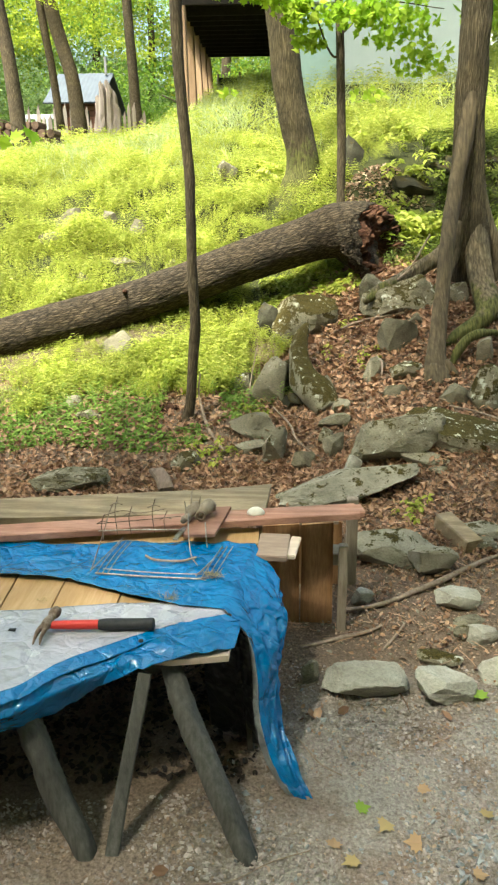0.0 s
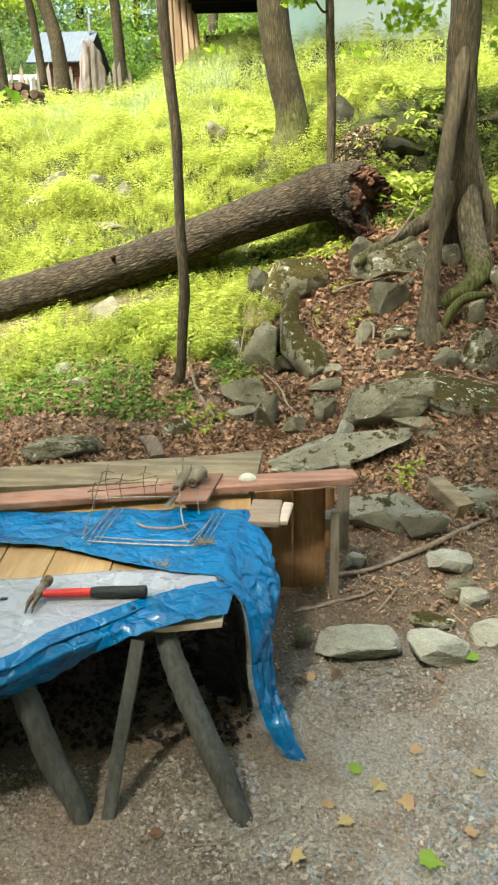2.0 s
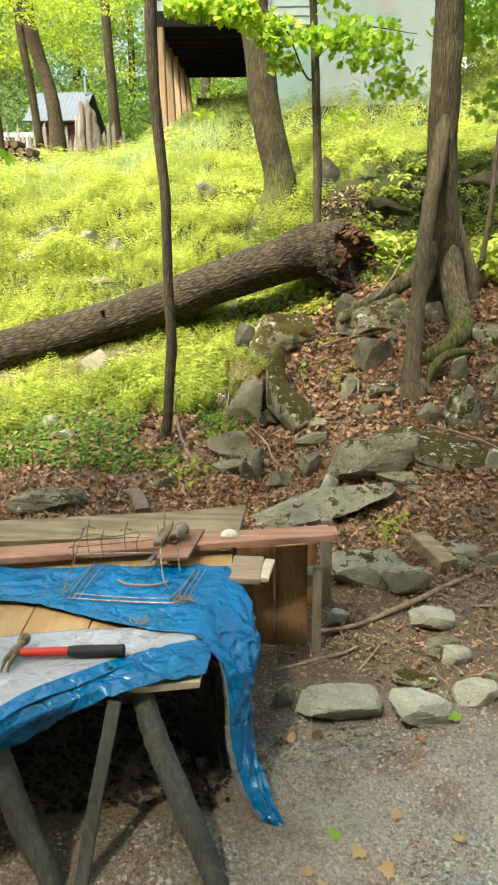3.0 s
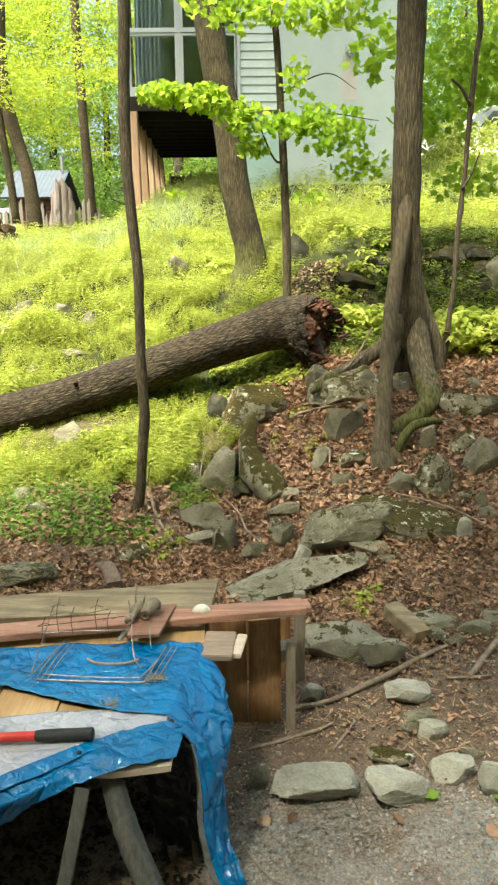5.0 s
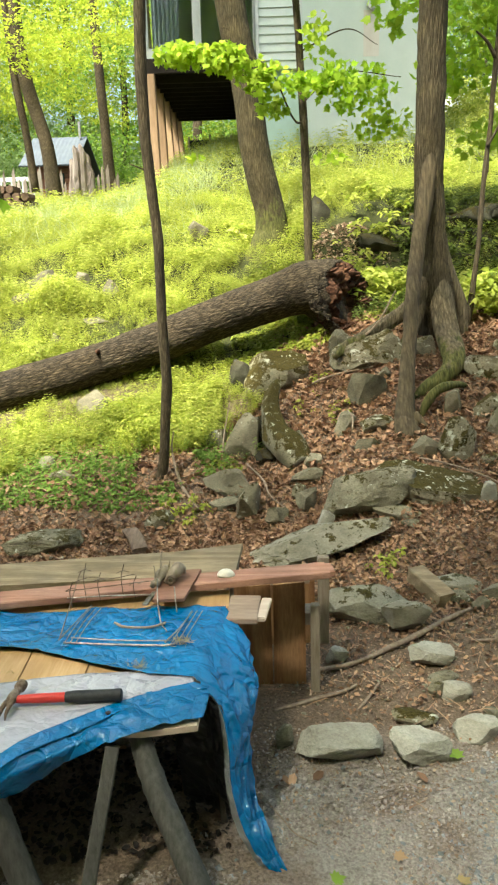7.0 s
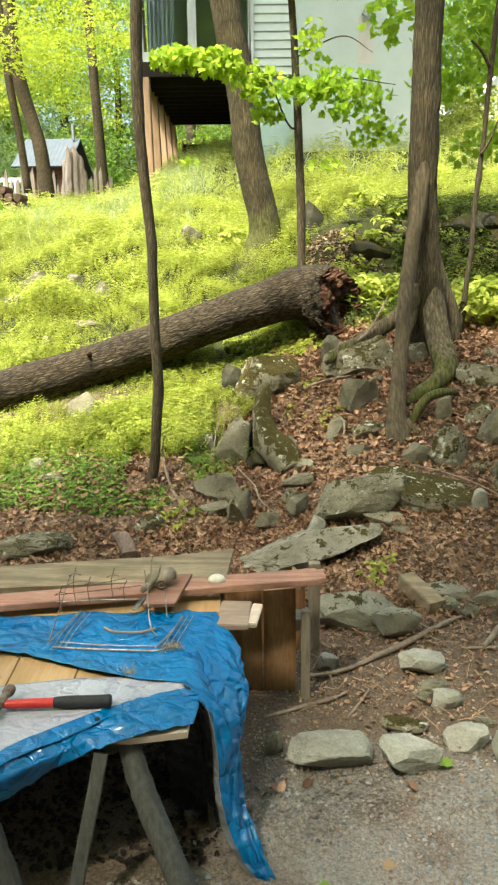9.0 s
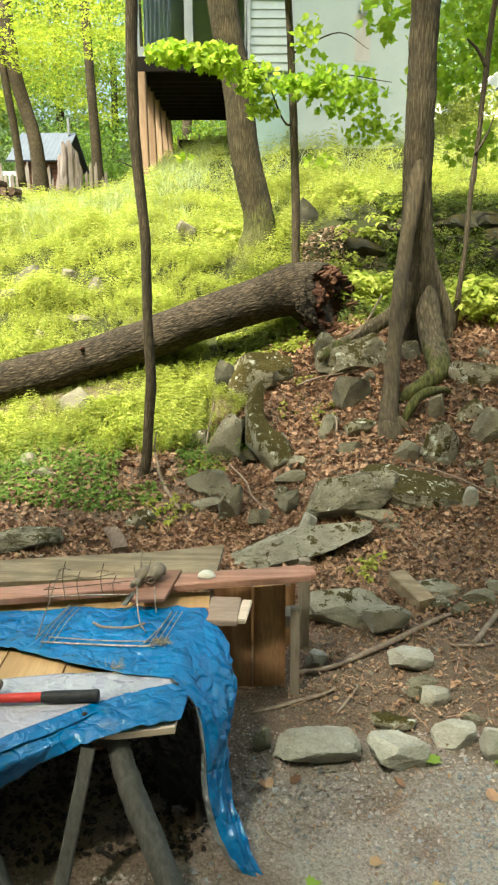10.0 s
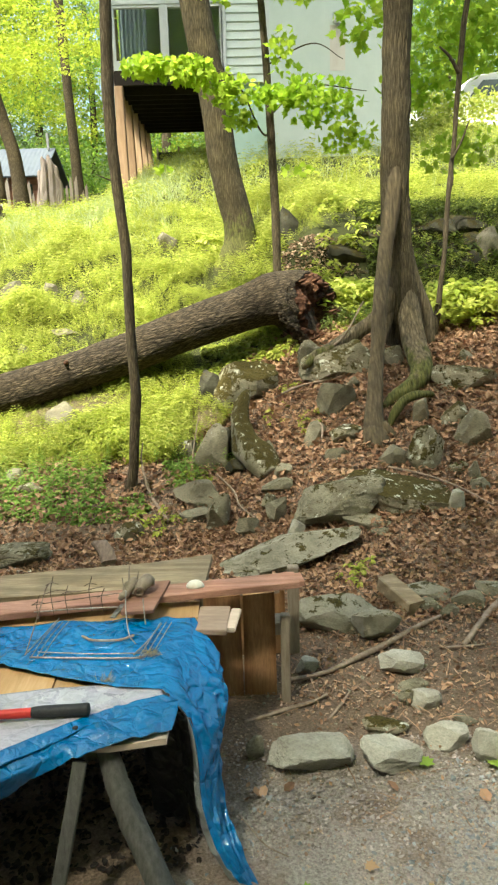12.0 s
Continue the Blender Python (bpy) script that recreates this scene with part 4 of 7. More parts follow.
# stones higher up the slope
COVERED = "stones in the ground cover"
rock(-2.241, 7.995, (0.310, 0.217, 0.370), STONE, 8, (0, 0), 0.42, label="pale stone showing through the ground cover", group=COVERED, facets=9, z=1.344)
rock(-1.835, 7.947, (0.138, 0.097, 0.259), STONE, 8, (0, 14), 0.42, label="pale stone showing through the ground cover", group=COVERED, facets=9, z=1.371)
rock(-1.507, 7.752, (0.168, 0.118, 0.251), STONE_LICHEN, 20, (0, -14), 0.3, label="grey stone showing through the ground cover", group=COVERED, facets=9, z=1.290)
rock(-1.521, 7.311, (0.359, 0.252, 0.134), STONE, 6, (0, 3), 0.42, label="flat pale stone showing through the ground cover", group=COVERED, facets=8, z=1.045)
rock(-1.071, 7.139, (0.229, 0.160, 0.177), STONE, 10, (0, -5), 0.42, label="pale stone behind the fallen trunk", group=COVERED, facets=9, z=1.012)
rock(-0.707, 9.127, (0.235, 0.164, 0.309), STONE, 10, (0, -5), 0.25, label="pale stone beside a dark green herb", group=COVERED, facets=9, z=1.811)
rock(-1.887, 6.988, (0.144, 0.100, 0.164), STONE_LICHEN, 10, (0, 0), 0.3, label="grey stone showing through the ground cover", group=COVERED, facets=9, z=0.899)
rock(-2.319, 7.678, (0.299, 0.209, 0.223), STONE_LICHEN, 10, (0, 0), 0.3, label="grey stone showing through the ground cover", group=COVERED, facets=9, z=1.185)
rock(-1.393, 6.051, (0.322, 0.225, 0.314), STONE, 8, (0, -8), 0.42, label="pale stone under the fallen trunk", group=COVERED, facets=9, z=0.465)
rock(-1.563, 5.253, (0.127, 0.089, 0.172), STONE, 8, (0, 0), 0.42, label="small pale stone at the foot of the slope", group=COVERED, facets=9, z=0.208)
rock(-1.423, 5.116, (0.247, 0.173, 0.101), STONE_LICHEN, 8, (0, 0), 0.3, label="flat grey stone among the low herbs", group=COVERED, facets=9, z=0.178)
rock(-0.234, 8.813, (0.158, 0.111, 0.273), STONE_LICHEN, 8, (0, 0), 0.3, label="grey stone near the leaning tree", group=COVERED, facets=9, z=1.730)
rock(0.633, 8.382, (0.215, 0.151, 0.422), STONE_DARK, 8, (0, 0), 0.25, label="dark round boulder behind the young tree", group=COVERED, facets=9, z=1.920)
rock(2.623, 7.932, (0.285, 0.199, 0.465), STONE, 8, (0, 0), 0.2, label="grey stone standing out of the bank", group=COVERED, facets=9, z=1.594)

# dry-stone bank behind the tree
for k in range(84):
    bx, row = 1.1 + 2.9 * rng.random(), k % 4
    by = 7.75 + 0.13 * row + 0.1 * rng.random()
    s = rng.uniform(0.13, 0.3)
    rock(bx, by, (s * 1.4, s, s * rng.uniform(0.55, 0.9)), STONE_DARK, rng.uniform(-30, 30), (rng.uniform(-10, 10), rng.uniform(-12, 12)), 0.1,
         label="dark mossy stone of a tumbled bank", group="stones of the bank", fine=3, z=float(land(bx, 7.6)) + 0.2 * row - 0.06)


# ---- fallen trunk ----
def fallen_tree():
    t = thing("fallen_tree", (-2.0, 6.2, 0.6), "fallen tree trunk with furrowed grey-brown bark and rotten broken end", "fallen tree")
    V, F = tube([(-3.797, 5.9, 0.153, 0.152), (-3.01, 6.08, 0.379, 0.16), (-1.983, 6.22, 0.645, 0.172), (-1.483, 6.3, 0.782, 0.164), (-0.898, 6.38, 0.959, 0.168), (-0.454, 6.44, 1.118, 0.173),
                 (0.07, 6.52, 1.287, 0.182), (0.263, 6.56, 1.344, 0.202), (0.41, 6.6, 1.364, 0.237), (0.583, 6.64, 1.322, 0.277), (0.758, 6.68, 1.255, 0.294), (0.992, 6.76, 1.193, 0.278)],
                340, 130, 0.06, 24, 0.006)
    axis, face, mid = Vector((0.9, 0.41, 0.1)).normalized(), Vector((0.8, -0.55, 0.24)).normalized(), Vector((0.70, 6.6, 1.24))

    def torn(p):
        return 0.07 * lump(*(p * 5)) + 0.045 * lump(*(p * 16)) + 0.03 * abs(lump(*(p * 34)))
    for k, p in enumerate(V):
        over = (p - mid).dot(face) - torn(p)
        if over > 0:
            V[k] = p - axis * (over / axis.dot(face))
    part("bark", (V, F), BARK_LOG, t, smooth=True)
    side, other = face.orthogonal().normalized(), None
    other = face.cross(side)
    V, F, rings, segs = [], [], 26, 72
    for j in range(rings + 1):
        s = 1.12 * (1 - j / rings)
        for i in range(segs):
            d = side * math.cos(2 * math.pi * i / segs) + other * math.sin(2 * math.pi * i / segs)
            p = mid + Vector((0.02, 0.04, 0.0)) + d * 0.335 * s
            h = torn(p) + 0.02 - 0.13 * max(0, 0.8 - s) + 0.06 * abs(lump(*(p * 9 + Vector((3, 1, 2))))) + 0.05 * abs(lump(*(p * 21))) - 0.35 * max(0, s - 0.9)
            V.append(p + face * h)
    for j in range(rings):
        F += [(j * segs + i, j * segs + (i + 1) % segs, (j + 1) * segs + (i + 1) % segs, (j + 1) * segs + i) for i in range(segs)]
    part("broken_end", (V, F), ROT, t, "crumbling red-brown rotten wood")
    for k in range(11):
        a, q = k * 0.58 + 0.2, 0.2 + 0.06 * (k % 3)
        c = mid + side * (q * math.cos(a)) + other * (q * math.sin(a))
        e = face * (0.06 + 0.035 * (k * 7 % 4))
        part("splinter", tube([(*(c - face * 0.05), 0.026), (*(c + e * 0.6), 0.014), (*(c + e + Vector((0, 0, 0.02))), 0.002)], 5, 5, 0.3, 20), ROT, t)
    part("knot", tube([(-1.341, 6.190, 0.929, 0.022), (-1.341, 6.150, 0.934, 0.014), (-1.341, 6.13, 0.934, 0.002)], 4, 8, 0.2), ROT, t)


fallen_tree()


# ---- trees ----
def leaf_spray(name, centre, reach, count, size, mat, parent, droop=0.5, seed=0, shape=None):
    """A flat layered spray of leaves about a centre, as one part."""
    r = np.random.default_rng(seed + 900)
    P = r.normal(0, 1, (count, 3))
    P = P / np.linalg.norm(P, axis=1)[:, None] * r.random((count, 1)) ** 0.45 * np.array(reach) + np.array(centre)
    R = turns(count, droop, r) @ np.array(Euler((radians(-70), 0, 0)).to_matrix()) if droop > 0.9 else turns(count, droop, r)
    o = np.array(origin_of(parent))
    ob = new(name, strewn(name, shape or MAPLE_LEAF, P - o, r.uniform(0.65, 1.25, count) * size, R, mat))
    ob.parent = parent
    return tagged(ob, kind="stuff")


def shading_crown(name, parent, x0, x1, count, seed):
    """Unseen high leaves added to keep the sun off the clearing, up to the lit edge of the slope."""
    r = np.random.default_rng(seed + 300)
    tx, ty, h = r.uniform(x0, x1, count), r.uniform(-2.2, 9.2, count), r.uniform(5.4, 8.2, count)
    edge = np.interp(tx, (-0.6, 0.0, 0.7, 1.4, 1.75), (5.1, 5.7, 6.45, 6.6, 9.1)) + 0.12 * np.sin(5 * tx)
    fall = 1 / math.tan(radians(SUN_UP))
    P = np.stack([tx - math.sin(radians(SUN_TURN)) * fall * h, ty + math.cos(radians(SUN_TURN)) * fall * h, h + land(tx, ty)], 1)[(ty < edge) & ((ty > 2.6) | (r.random(count) < 0.72)) & ~((np.abs(tx - 2.0) < 0.45) & (np.abs(ty - 6.5) < 0.4))]
    ob = new(name, strewn(name, OVAL, P - np.array(origin_of(parent)), r.uniform(0.15, 0.27, len(P)), turns(len(P), 0.45, r), WOODS))
    ob.parent = parent
    return tagged(ob, kind="stuff")


def tree(label, limbs, mat, group="", rough=0.06, ridge=0.004, segs=24, name="tree"):
    """limbs: lists of rows; the first is the trunk."""
    base = limbs[0][0]
    t = thing(name, base[:3], label, "tree", group)
    for k, rows in enumerate(limbs):
        n = segs if k == 0 else max(6, segs // 3)
        part("trunk" if k == 0 else "branch", tube(rows, 130 if k == 0 else 16, n, rough, 28, ridge if k == 0 else 0.0), mat, t, smooth=True)
    return t


sap = tree("slender dark-barked sapling with a crooked stem", [
    [(-0.720, 4.959, 0.138, 0.0621), (-0.704, 4.968, 0.217, 0.0405), (-0.679, 4.968, 0.367, 0.0348), (-0.660, 4.968, 0.581, 0.0339), (-0.641, 4.968, 0.790, 0.0367), (-0.635, 4.968, 0.897, 0.0348), (-0.642, 4.968, 1.101, 0.0339), (-0.645, 4.968, 1.303, 0.0320),
     (-0.641, 4.968, 1.598, 0.0311), (-0.642, 4.968, 1.791, 0.0320), (-0.664, 4.968, 2.067, 0.0329), (-0.685, 4.968, 2.404, 0.0348), (-0.689, 4.968, 2.731, 0.0358), (-0.676, 4.968, 3.048, 0.0348), (-0.665, 4.968, 3.357, 0.0358), (-0.659, 4.968, 3.658, 0.0348), (-0.8, 5.2, 5.2, 0.03), (-0.7, 5.1, 7.2, 0.015)],
    [(-0.67, 4.968, 2.18, 0.006), (-0.79, 4.95, 2.23, 0.003)], [(-0.79, 5.2, 5.0, 0.02), (-1.8, 4.4, 6.0, 0.008)], [(-0.78, 5.2, 5.4, 0.02), (-0.2, 4.0, 6.2, 0.008)]], BARK_SMOOTH, rough=0.12, ridge=0.002, segs=16)
shading_crown("unseen_canopy", sap, -4.6, -0.9, 6500, 1)

lean = tree("leaning mature tree with ridged brown bark and mossy base", [
    [(0.10, 8.45, 1.45, 0.36), (0.106, 8.45, 1.6, 0.282), (0.113, 8.45, 1.738, 0.225), (0.127, 8.45, 1.898, 0.18), (0.099, 8.45, 2.134, 0.16), (0.018, 8.45, 2.449, 0.156), (-0.041, 8.45, 2.752, 0.152), (-0.107, 8.45, 3.357, 0.147), (-0.169, 8.45, 3.652, 0.148),
     (-0.225, 8.45, 3.938, 0.15), (-0.291, 8.45, 4.366, 0.152), (-0.372, 8.45, 4.816, 0.152), (-0.6, 8.4, 6.0, 0.13), (-0.9, 8.2, 8.5, 0.11), (-1.0, 8.1, 11, 0.05)],
    [(-0.9, 8.3, 7.2, 0.06), (-2.5, 7.6, 11.6, 0.02)], [(-0.85, 8.3, 7.0, 0.06), (0.8, 7.4, 11.6, 0.02)]], BARK_OLIVE, ridge=0.007, segs=72)
# unseen leaves added where their shade falls on the house wall
leaf_spray("unseen_canopy", (-1.7, 9.75, 12.0), (2.7, 2.0, 1.2), 7500, 0.2, MAPLE, lean, 0.5, 2, OVAL)
shading_crown("unseen_low_canopy", lean, -1.2, 1.6, 6000, 5)

young = tree("thin straight young tree behind the fallen trunk", [
    [(0.435, 7.1, 1.0, 0.055), (0.435, 7.1, 1.333, 0.045), (0.435, 7.1, 1.487, 0.039), (0.432, 7.1, 1.715, 0.037), (0.427, 7.1, 2.063, 0.037), (0.407, 7.1, 2.582, 0.036), (0.382, 7.1, 3.09, 0.033), (0.353, 7.1, 3.578, 0.03), (0.311, 7.1, 4.057, 0.029), (0.286, 7.1, 4.402, 0.028), (0.2, 7.0, 6, 0.022), (0.2, 6.8, 8, 0.01)],
    [(0.39, 7.1, 2.75, 0.012), (0.3, 7.0, 2.78, 0.009), (0.05, 6.9, 3.2, 0.005), (-0.5, 6.8, 3.3, 0.003)],
    [(0.38, 7.1, 2.9, 0.009), (0.7, 7.0, 3.12, 0.006), (1.2, 6.9, 3.05, 0.003)], [(0.35, 7.1, 3.3, 0.008), (0.75, 7.0, 3.45, 0.005), (1.0, 6.9, 3.3, 0.002)]], BARK_SMOOTH, rough=0.1, ridge=0.002, segs=16)
# low sprays of broad leaves in front of the house
for k, (c, reach, n, s, m) in enumerate((
        ((-0.62, 6.9, 3.3), (0.24, 0.16, 0.10), 170, 0.085, MAPLE), ((-0.28, 6.85, 3.26), (0.26, 0.16, 0.11), 190, 0.085, MAPLE), ((0.02, 6.85, 3.12), (0.22, 0.16, 0.15), 140, 0.085, MAPLE),
        ((0.12, 6.9, 2.88), (0.14, 0.12, 0.12), 60, 0.08, MAPLE), ((0.36, 6.9, 3.05), (0.3, 0.2, 0.09), 90, 0.08, MAPLE_DARK), ((0.85, 6.9, 3.0), (0.36, 0.26, 0.2), 190, 0.08, MAPLE_DARK),
        ((0.62, 6.9, 3.1), (0.2, 0.2, 0.12), 80, 0.08, MAPLE_DARK), ((1.05, 6.9, 2.72), (0.26, 0.22, 0.14), 90, 0.08, MAPLE), ((0.5, 6.9, 3.4), (0.14, 0.14, 0.22), 50, 0.08, MAPLE), ((0.0, 6.9, 3.98), (0.5, 0.25, 0.2), 200, 0.085, MAPLE),
        ((0.72, 6.9, 3.93), (0.55, 0.25, 0.16), 230, 0.085, MAPLE), ((-0.55, 6.9, 2.5), (0.12, 0.1, 0.03), 7, 0.09, MAPLE), ((0.62, 6.9, 2.46), (0.2, 0.1, 0.05), 12, 0.09, MAPLE))):
    leaf_spray("leaf_spray", (c[0], c[1], c[2] - 0.02), reach, int(n * 1.3), s * 0.82, m, young, 1.0, 20 + k)

twin = tree("slim stem rising in front of the rooted tree", [
    [(0.944, 4.93, 0.36, 0.13), (0.944, 4.95, 0.48, 0.105), (0.944, 5.0, 0.555, 0.08), (0.951, 5.06, 0.658, 0.063), (0.987, 5.2, 0.868, 0.053), (1.027, 5.36, 1.083, 0.05), (1.063, 5.5, 1.31, 0.05), (1.116, 5.68, 1.544, 0.052), (1.174, 5.84, 1.788, 0.055), (1.233, 5.96, 2.04, 0.06), (1.265, 6.02, 2.289, 0.055), (1.27, 6.05, 2.6, 0.03)],
    [(1.0, 5.0, 0.6, 0.035), (1.048, 4.96, 0.552, 0.024), (1.087, 4.92, 0.5, 0.012)], [(0.93, 4.96, 0.58, 0.04), (0.89, 4.85, 0.48, 0.026), (0.9, 4.75, 0.38, 0.012)], [(0.97, 4.95, 0.56, 0.03), (1.02, 4.86, 0.48, 0.02), (1.05, 4.8, 0.42, 0.01)]], BARK_SLIM, rough=0.1, ridge=0.0018, segs=56)

rooted = tree("mature tree with shaggy bark and exposed mossy roots", [
    [(1.41, 6.12, 0.85, 0.2), (1.394, 6.1, 1.02, 0.165), (1.37, 6.08, 1.177, 0.15), (1.357, 6.08, 1.311, 0.145), (1.338, 6.08, 1.465, 0.136), (1.314, 6.08, 1.661, 0.123), (1.295, 6.08, 1.834, 0.114), (1.284, 6.08, 2.046, 0.109), (1.279, 6.08, 2.338, 0.107), (1.278, 6.08, 2.745, 0.104), (1.278, 6.08, 3.141, 0.103),
     (1.282, 6.08, 3.525, 0.106), (1.283, 6.08, 3.714, 0.106), (1.292, 6.08, 4.047, 0.104), (1.4, 6.1, 6, 0.09), (1.6, 6.1, 10, 0.04)],
    [(1.6, 6.1, 7, 0.05), (3.0, 5.0, 8, 0.015)]], BARK, rough=0.12, ridge=0.009, segs=80)
for rows in ([(1.36, 6.04, 1.62, 0.03), (1.38, 6.01, 1.402, 0.066), (1.384, 5.95, 1.232, 0.09), (1.388, 5.85, 1.088, 0.098), (1.39, 5.68, 0.965, 0.088), (1.385, 5.52, 0.88, 0.083), (1.33, 5.42, 0.82, 0.07), (1.23, 5.34, 0.77, 0.052), (1.13, 5.28, 0.725, 0.041), (1.05, 5.24, 0.66, 0.02)],
             [(1.38, 6.05, 1.78, 0.03), (1.406, 6.05, 1.618, 0.046), (1.468, 6.06, 1.443, 0.05), (1.526, 6.06, 1.31, 0.049), (1.56, 6.05, 1.2, 0.045), (1.571, 6.04, 1.067, 0.04), (1.56, 6.02, 0.96, 0.035)],
             [(1.26, 6.02, 1.45, 0.05), (1.219, 6.0, 1.339, 0.07), (1.156, 5.98, 1.254, 0.066), (1.062, 5.94, 1.183, 0.06), (0.935, 5.9, 1.11, 0.06), (0.79, 5.85, 1.03, 0.055), (0.639, 5.78, 0.97, 0.045), (0.533, 5.7, 0.9, 0.02)],
             [(1.23, 6.0, 1.33, 0.05), (1.209, 5.98, 1.231, 0.053), (1.166, 5.92, 1.105, 0.048), (1.102, 5.84, 0.993, 0.043), (1.029, 5.76, 0.908, 0.034), (0.943, 5.7, 0.83, 0.015)],
             [(1.42, 5.3, 0.73, 0.018), (1.358, 5.231, 0.755, 0.022), (1.248, 5.131, 0.765, 0.031), (1.163, 5.094, 0.737, 0.034), (1.099, 5.052, 0.67, 0.032), (1.05, 5.03, 0.58, 0.02)]):
    part("root", tube(rows, 40, 28, 0.16, 20, 0.003), BARK_MOSS, rooted, "mossy exposed root", True)
shading_crown("unseen_canopy", rooted, 1.3, 4.2, 5500, 4)

slim = tree("thin sapling beside the rooted tree", [
    [(1.61, 6.2, 0.9, 0.042), (1.624, 6.2, 1.004, 0.036), (1.64, 6.2, 1.073, 0.03), (1.669, 6.2, 1.255, 0.026), (1.686, 6.2, 1.48, 0.02), (1.708, 6.2, 1.701, 0.019), (1.714, 6.2, 1.92, 0.02), (1.724, 6.2, 2.135, 0.019), (1.736, 6.2, 2.254, 0.025), (1.74, 6.2, 2.347, 0.019), (1.757, 6.2, 2.556, 0.018), (1.764, 6.2, 2.762, 0.019),
     (1.776, 6.2, 2.965, 0.022), (1.787, 6.2, 3.166, 0.021), (1.799, 6.2, 3.363, 0.021), (1.823, 6.2, 3.558, 0.021), (1.808, 6.2, 3.751, 0.021), (1.821, 6.2, 3.978, 0.019), (1.9, 6.1, 6, 0.01)],
    [(1.736, 6.18, 2.408, 0.013), (1.805, 6.18, 2.532, 0.009), (1.858, 6.18, 2.676, 0.004)], [(1.77, 6.19, 3.02, 0.016), (1.698, 6.18, 3.13, 0.012), (1.617, 6.18, 3.202, 0.007)]], BARK_SMOOTH, rough=0.12, ridge=0.001, segs=14)
for k, (c, reach, n, s, m) in enumerate((((1.75, 6.6, 3.35), (0.42, 0.3, 0.5), 420, 0.075, MAPLE_DARK), ((2.15, 6.7, 3.5), (0.4, 0.3, 0.42), 420, 0.075, MAPLE_DARK), ((1.95, 6.7, 2.55), (0.34, 0.25, 0.18), 90, 0.09, MAPLE),
                                         ((1.5, 6.6, 3.0), (0.3, 0.2, 0.16), 70, 0.09, MAPLE_DARK), ((1.15, 6.5, 3.5), (0.3, 0.25, 0.25), 90, 0.095, MAPLE_DARK))):
    leaf_spray("leaf_spray", c, reach, int(n * 1.3), s * 0.82, m, slim, 1.0, 40 + k)

# leaves at the very left edge, close by
twig = tree("low leafy twig reaching in beside the slope", [[(-2.6, 4.9, 0.02, 0.02), (-2.3, 4.9, 1.2, 0.014), (-1.9, 4.9, 2.05, 0.006), (-1.55, 4.9, 2.02, 0.003)]], BARK_SMOOTH, name="shrub", segs=8)
leaf_spray("leaf_spray", (-1.75, 4.9, 2.02), (0.24, 0.15, 0.06), 12, 0.11, MAPLE_DARK, twig, 0.6, 60)

# trunks at the top of the slope
FARGROUP = "trees behind the slope"
tree("pair of bent dark trunks behind the slope", [[(-4.35, 17.0, 2.9, 0.17), (-4.45, 17, 4.0, 0.14), (-4.75, 17, 5.2, 0.14), (-4.85, 17, 6.5, 0.13), (-4.7, 17, 9, 0.1), (-4.6, 17, 13, 0.05)],
                                                  [(-4.75, 17, 3.0, 0.1), (-4.85, 17, 4.2, 0.09), (-5.0, 17, 5.6, 0.09), (-5.1, 17, 9, 0.05)]], BARK_SMOOTH, FARGROUP, segs=14)
tree("straight grey trunk behind the slope", [[(-3.70, 20, 3.2, 0.15), (-3.73, 20, 4.2, 0.125), (-3.8, 20, 6, 0.11), (-3.87, 20, 8.6, 0.11), (-3.9, 20, 14, 0.06)]], BARK_SMOOTH, FARGROUP, segs=14)
tree("thin pale trunk beside the house", [[(-2.2, 17.5, 3.5, 0.1), (-2.25, 17.5, 5, 0.09), (-2.3, 17.5, 8, 0.08), (-2.3, 17.5, 12, 0.04)]], BARK_SMOOTH, FARGROUP, segs=12)
tree("grey trunk by the wood pile", [[(-4.05, 12.2, 2.4, 0.12), (-4.12, 12.2, 3.6, 0.1), (-4.3, 12.2, 5.4, 0.09), (-4.4, 12.2, 9, 0.05)]], BARK_SMOOTH, FARGROUP, segs=12)
for k in range(16):
    fx, fy = rng.uniform(-22, 16), rng.uniform(30, 52)
    fz, fr = float(land(fx, fy)), rng.uniform(0.12, 0.26)
    tree("tall slim distant forest trunk", [[(fx, fy, fz - 0.2, fr), (fx + 0.2, fy, fz + 5, fr * 0.8), (fx + rng.uniform(-0.6, 0.6), fy, fz + 16, fr * 0.3)]], BARK_SMOOTH, "distant forest trunks", segs=8)


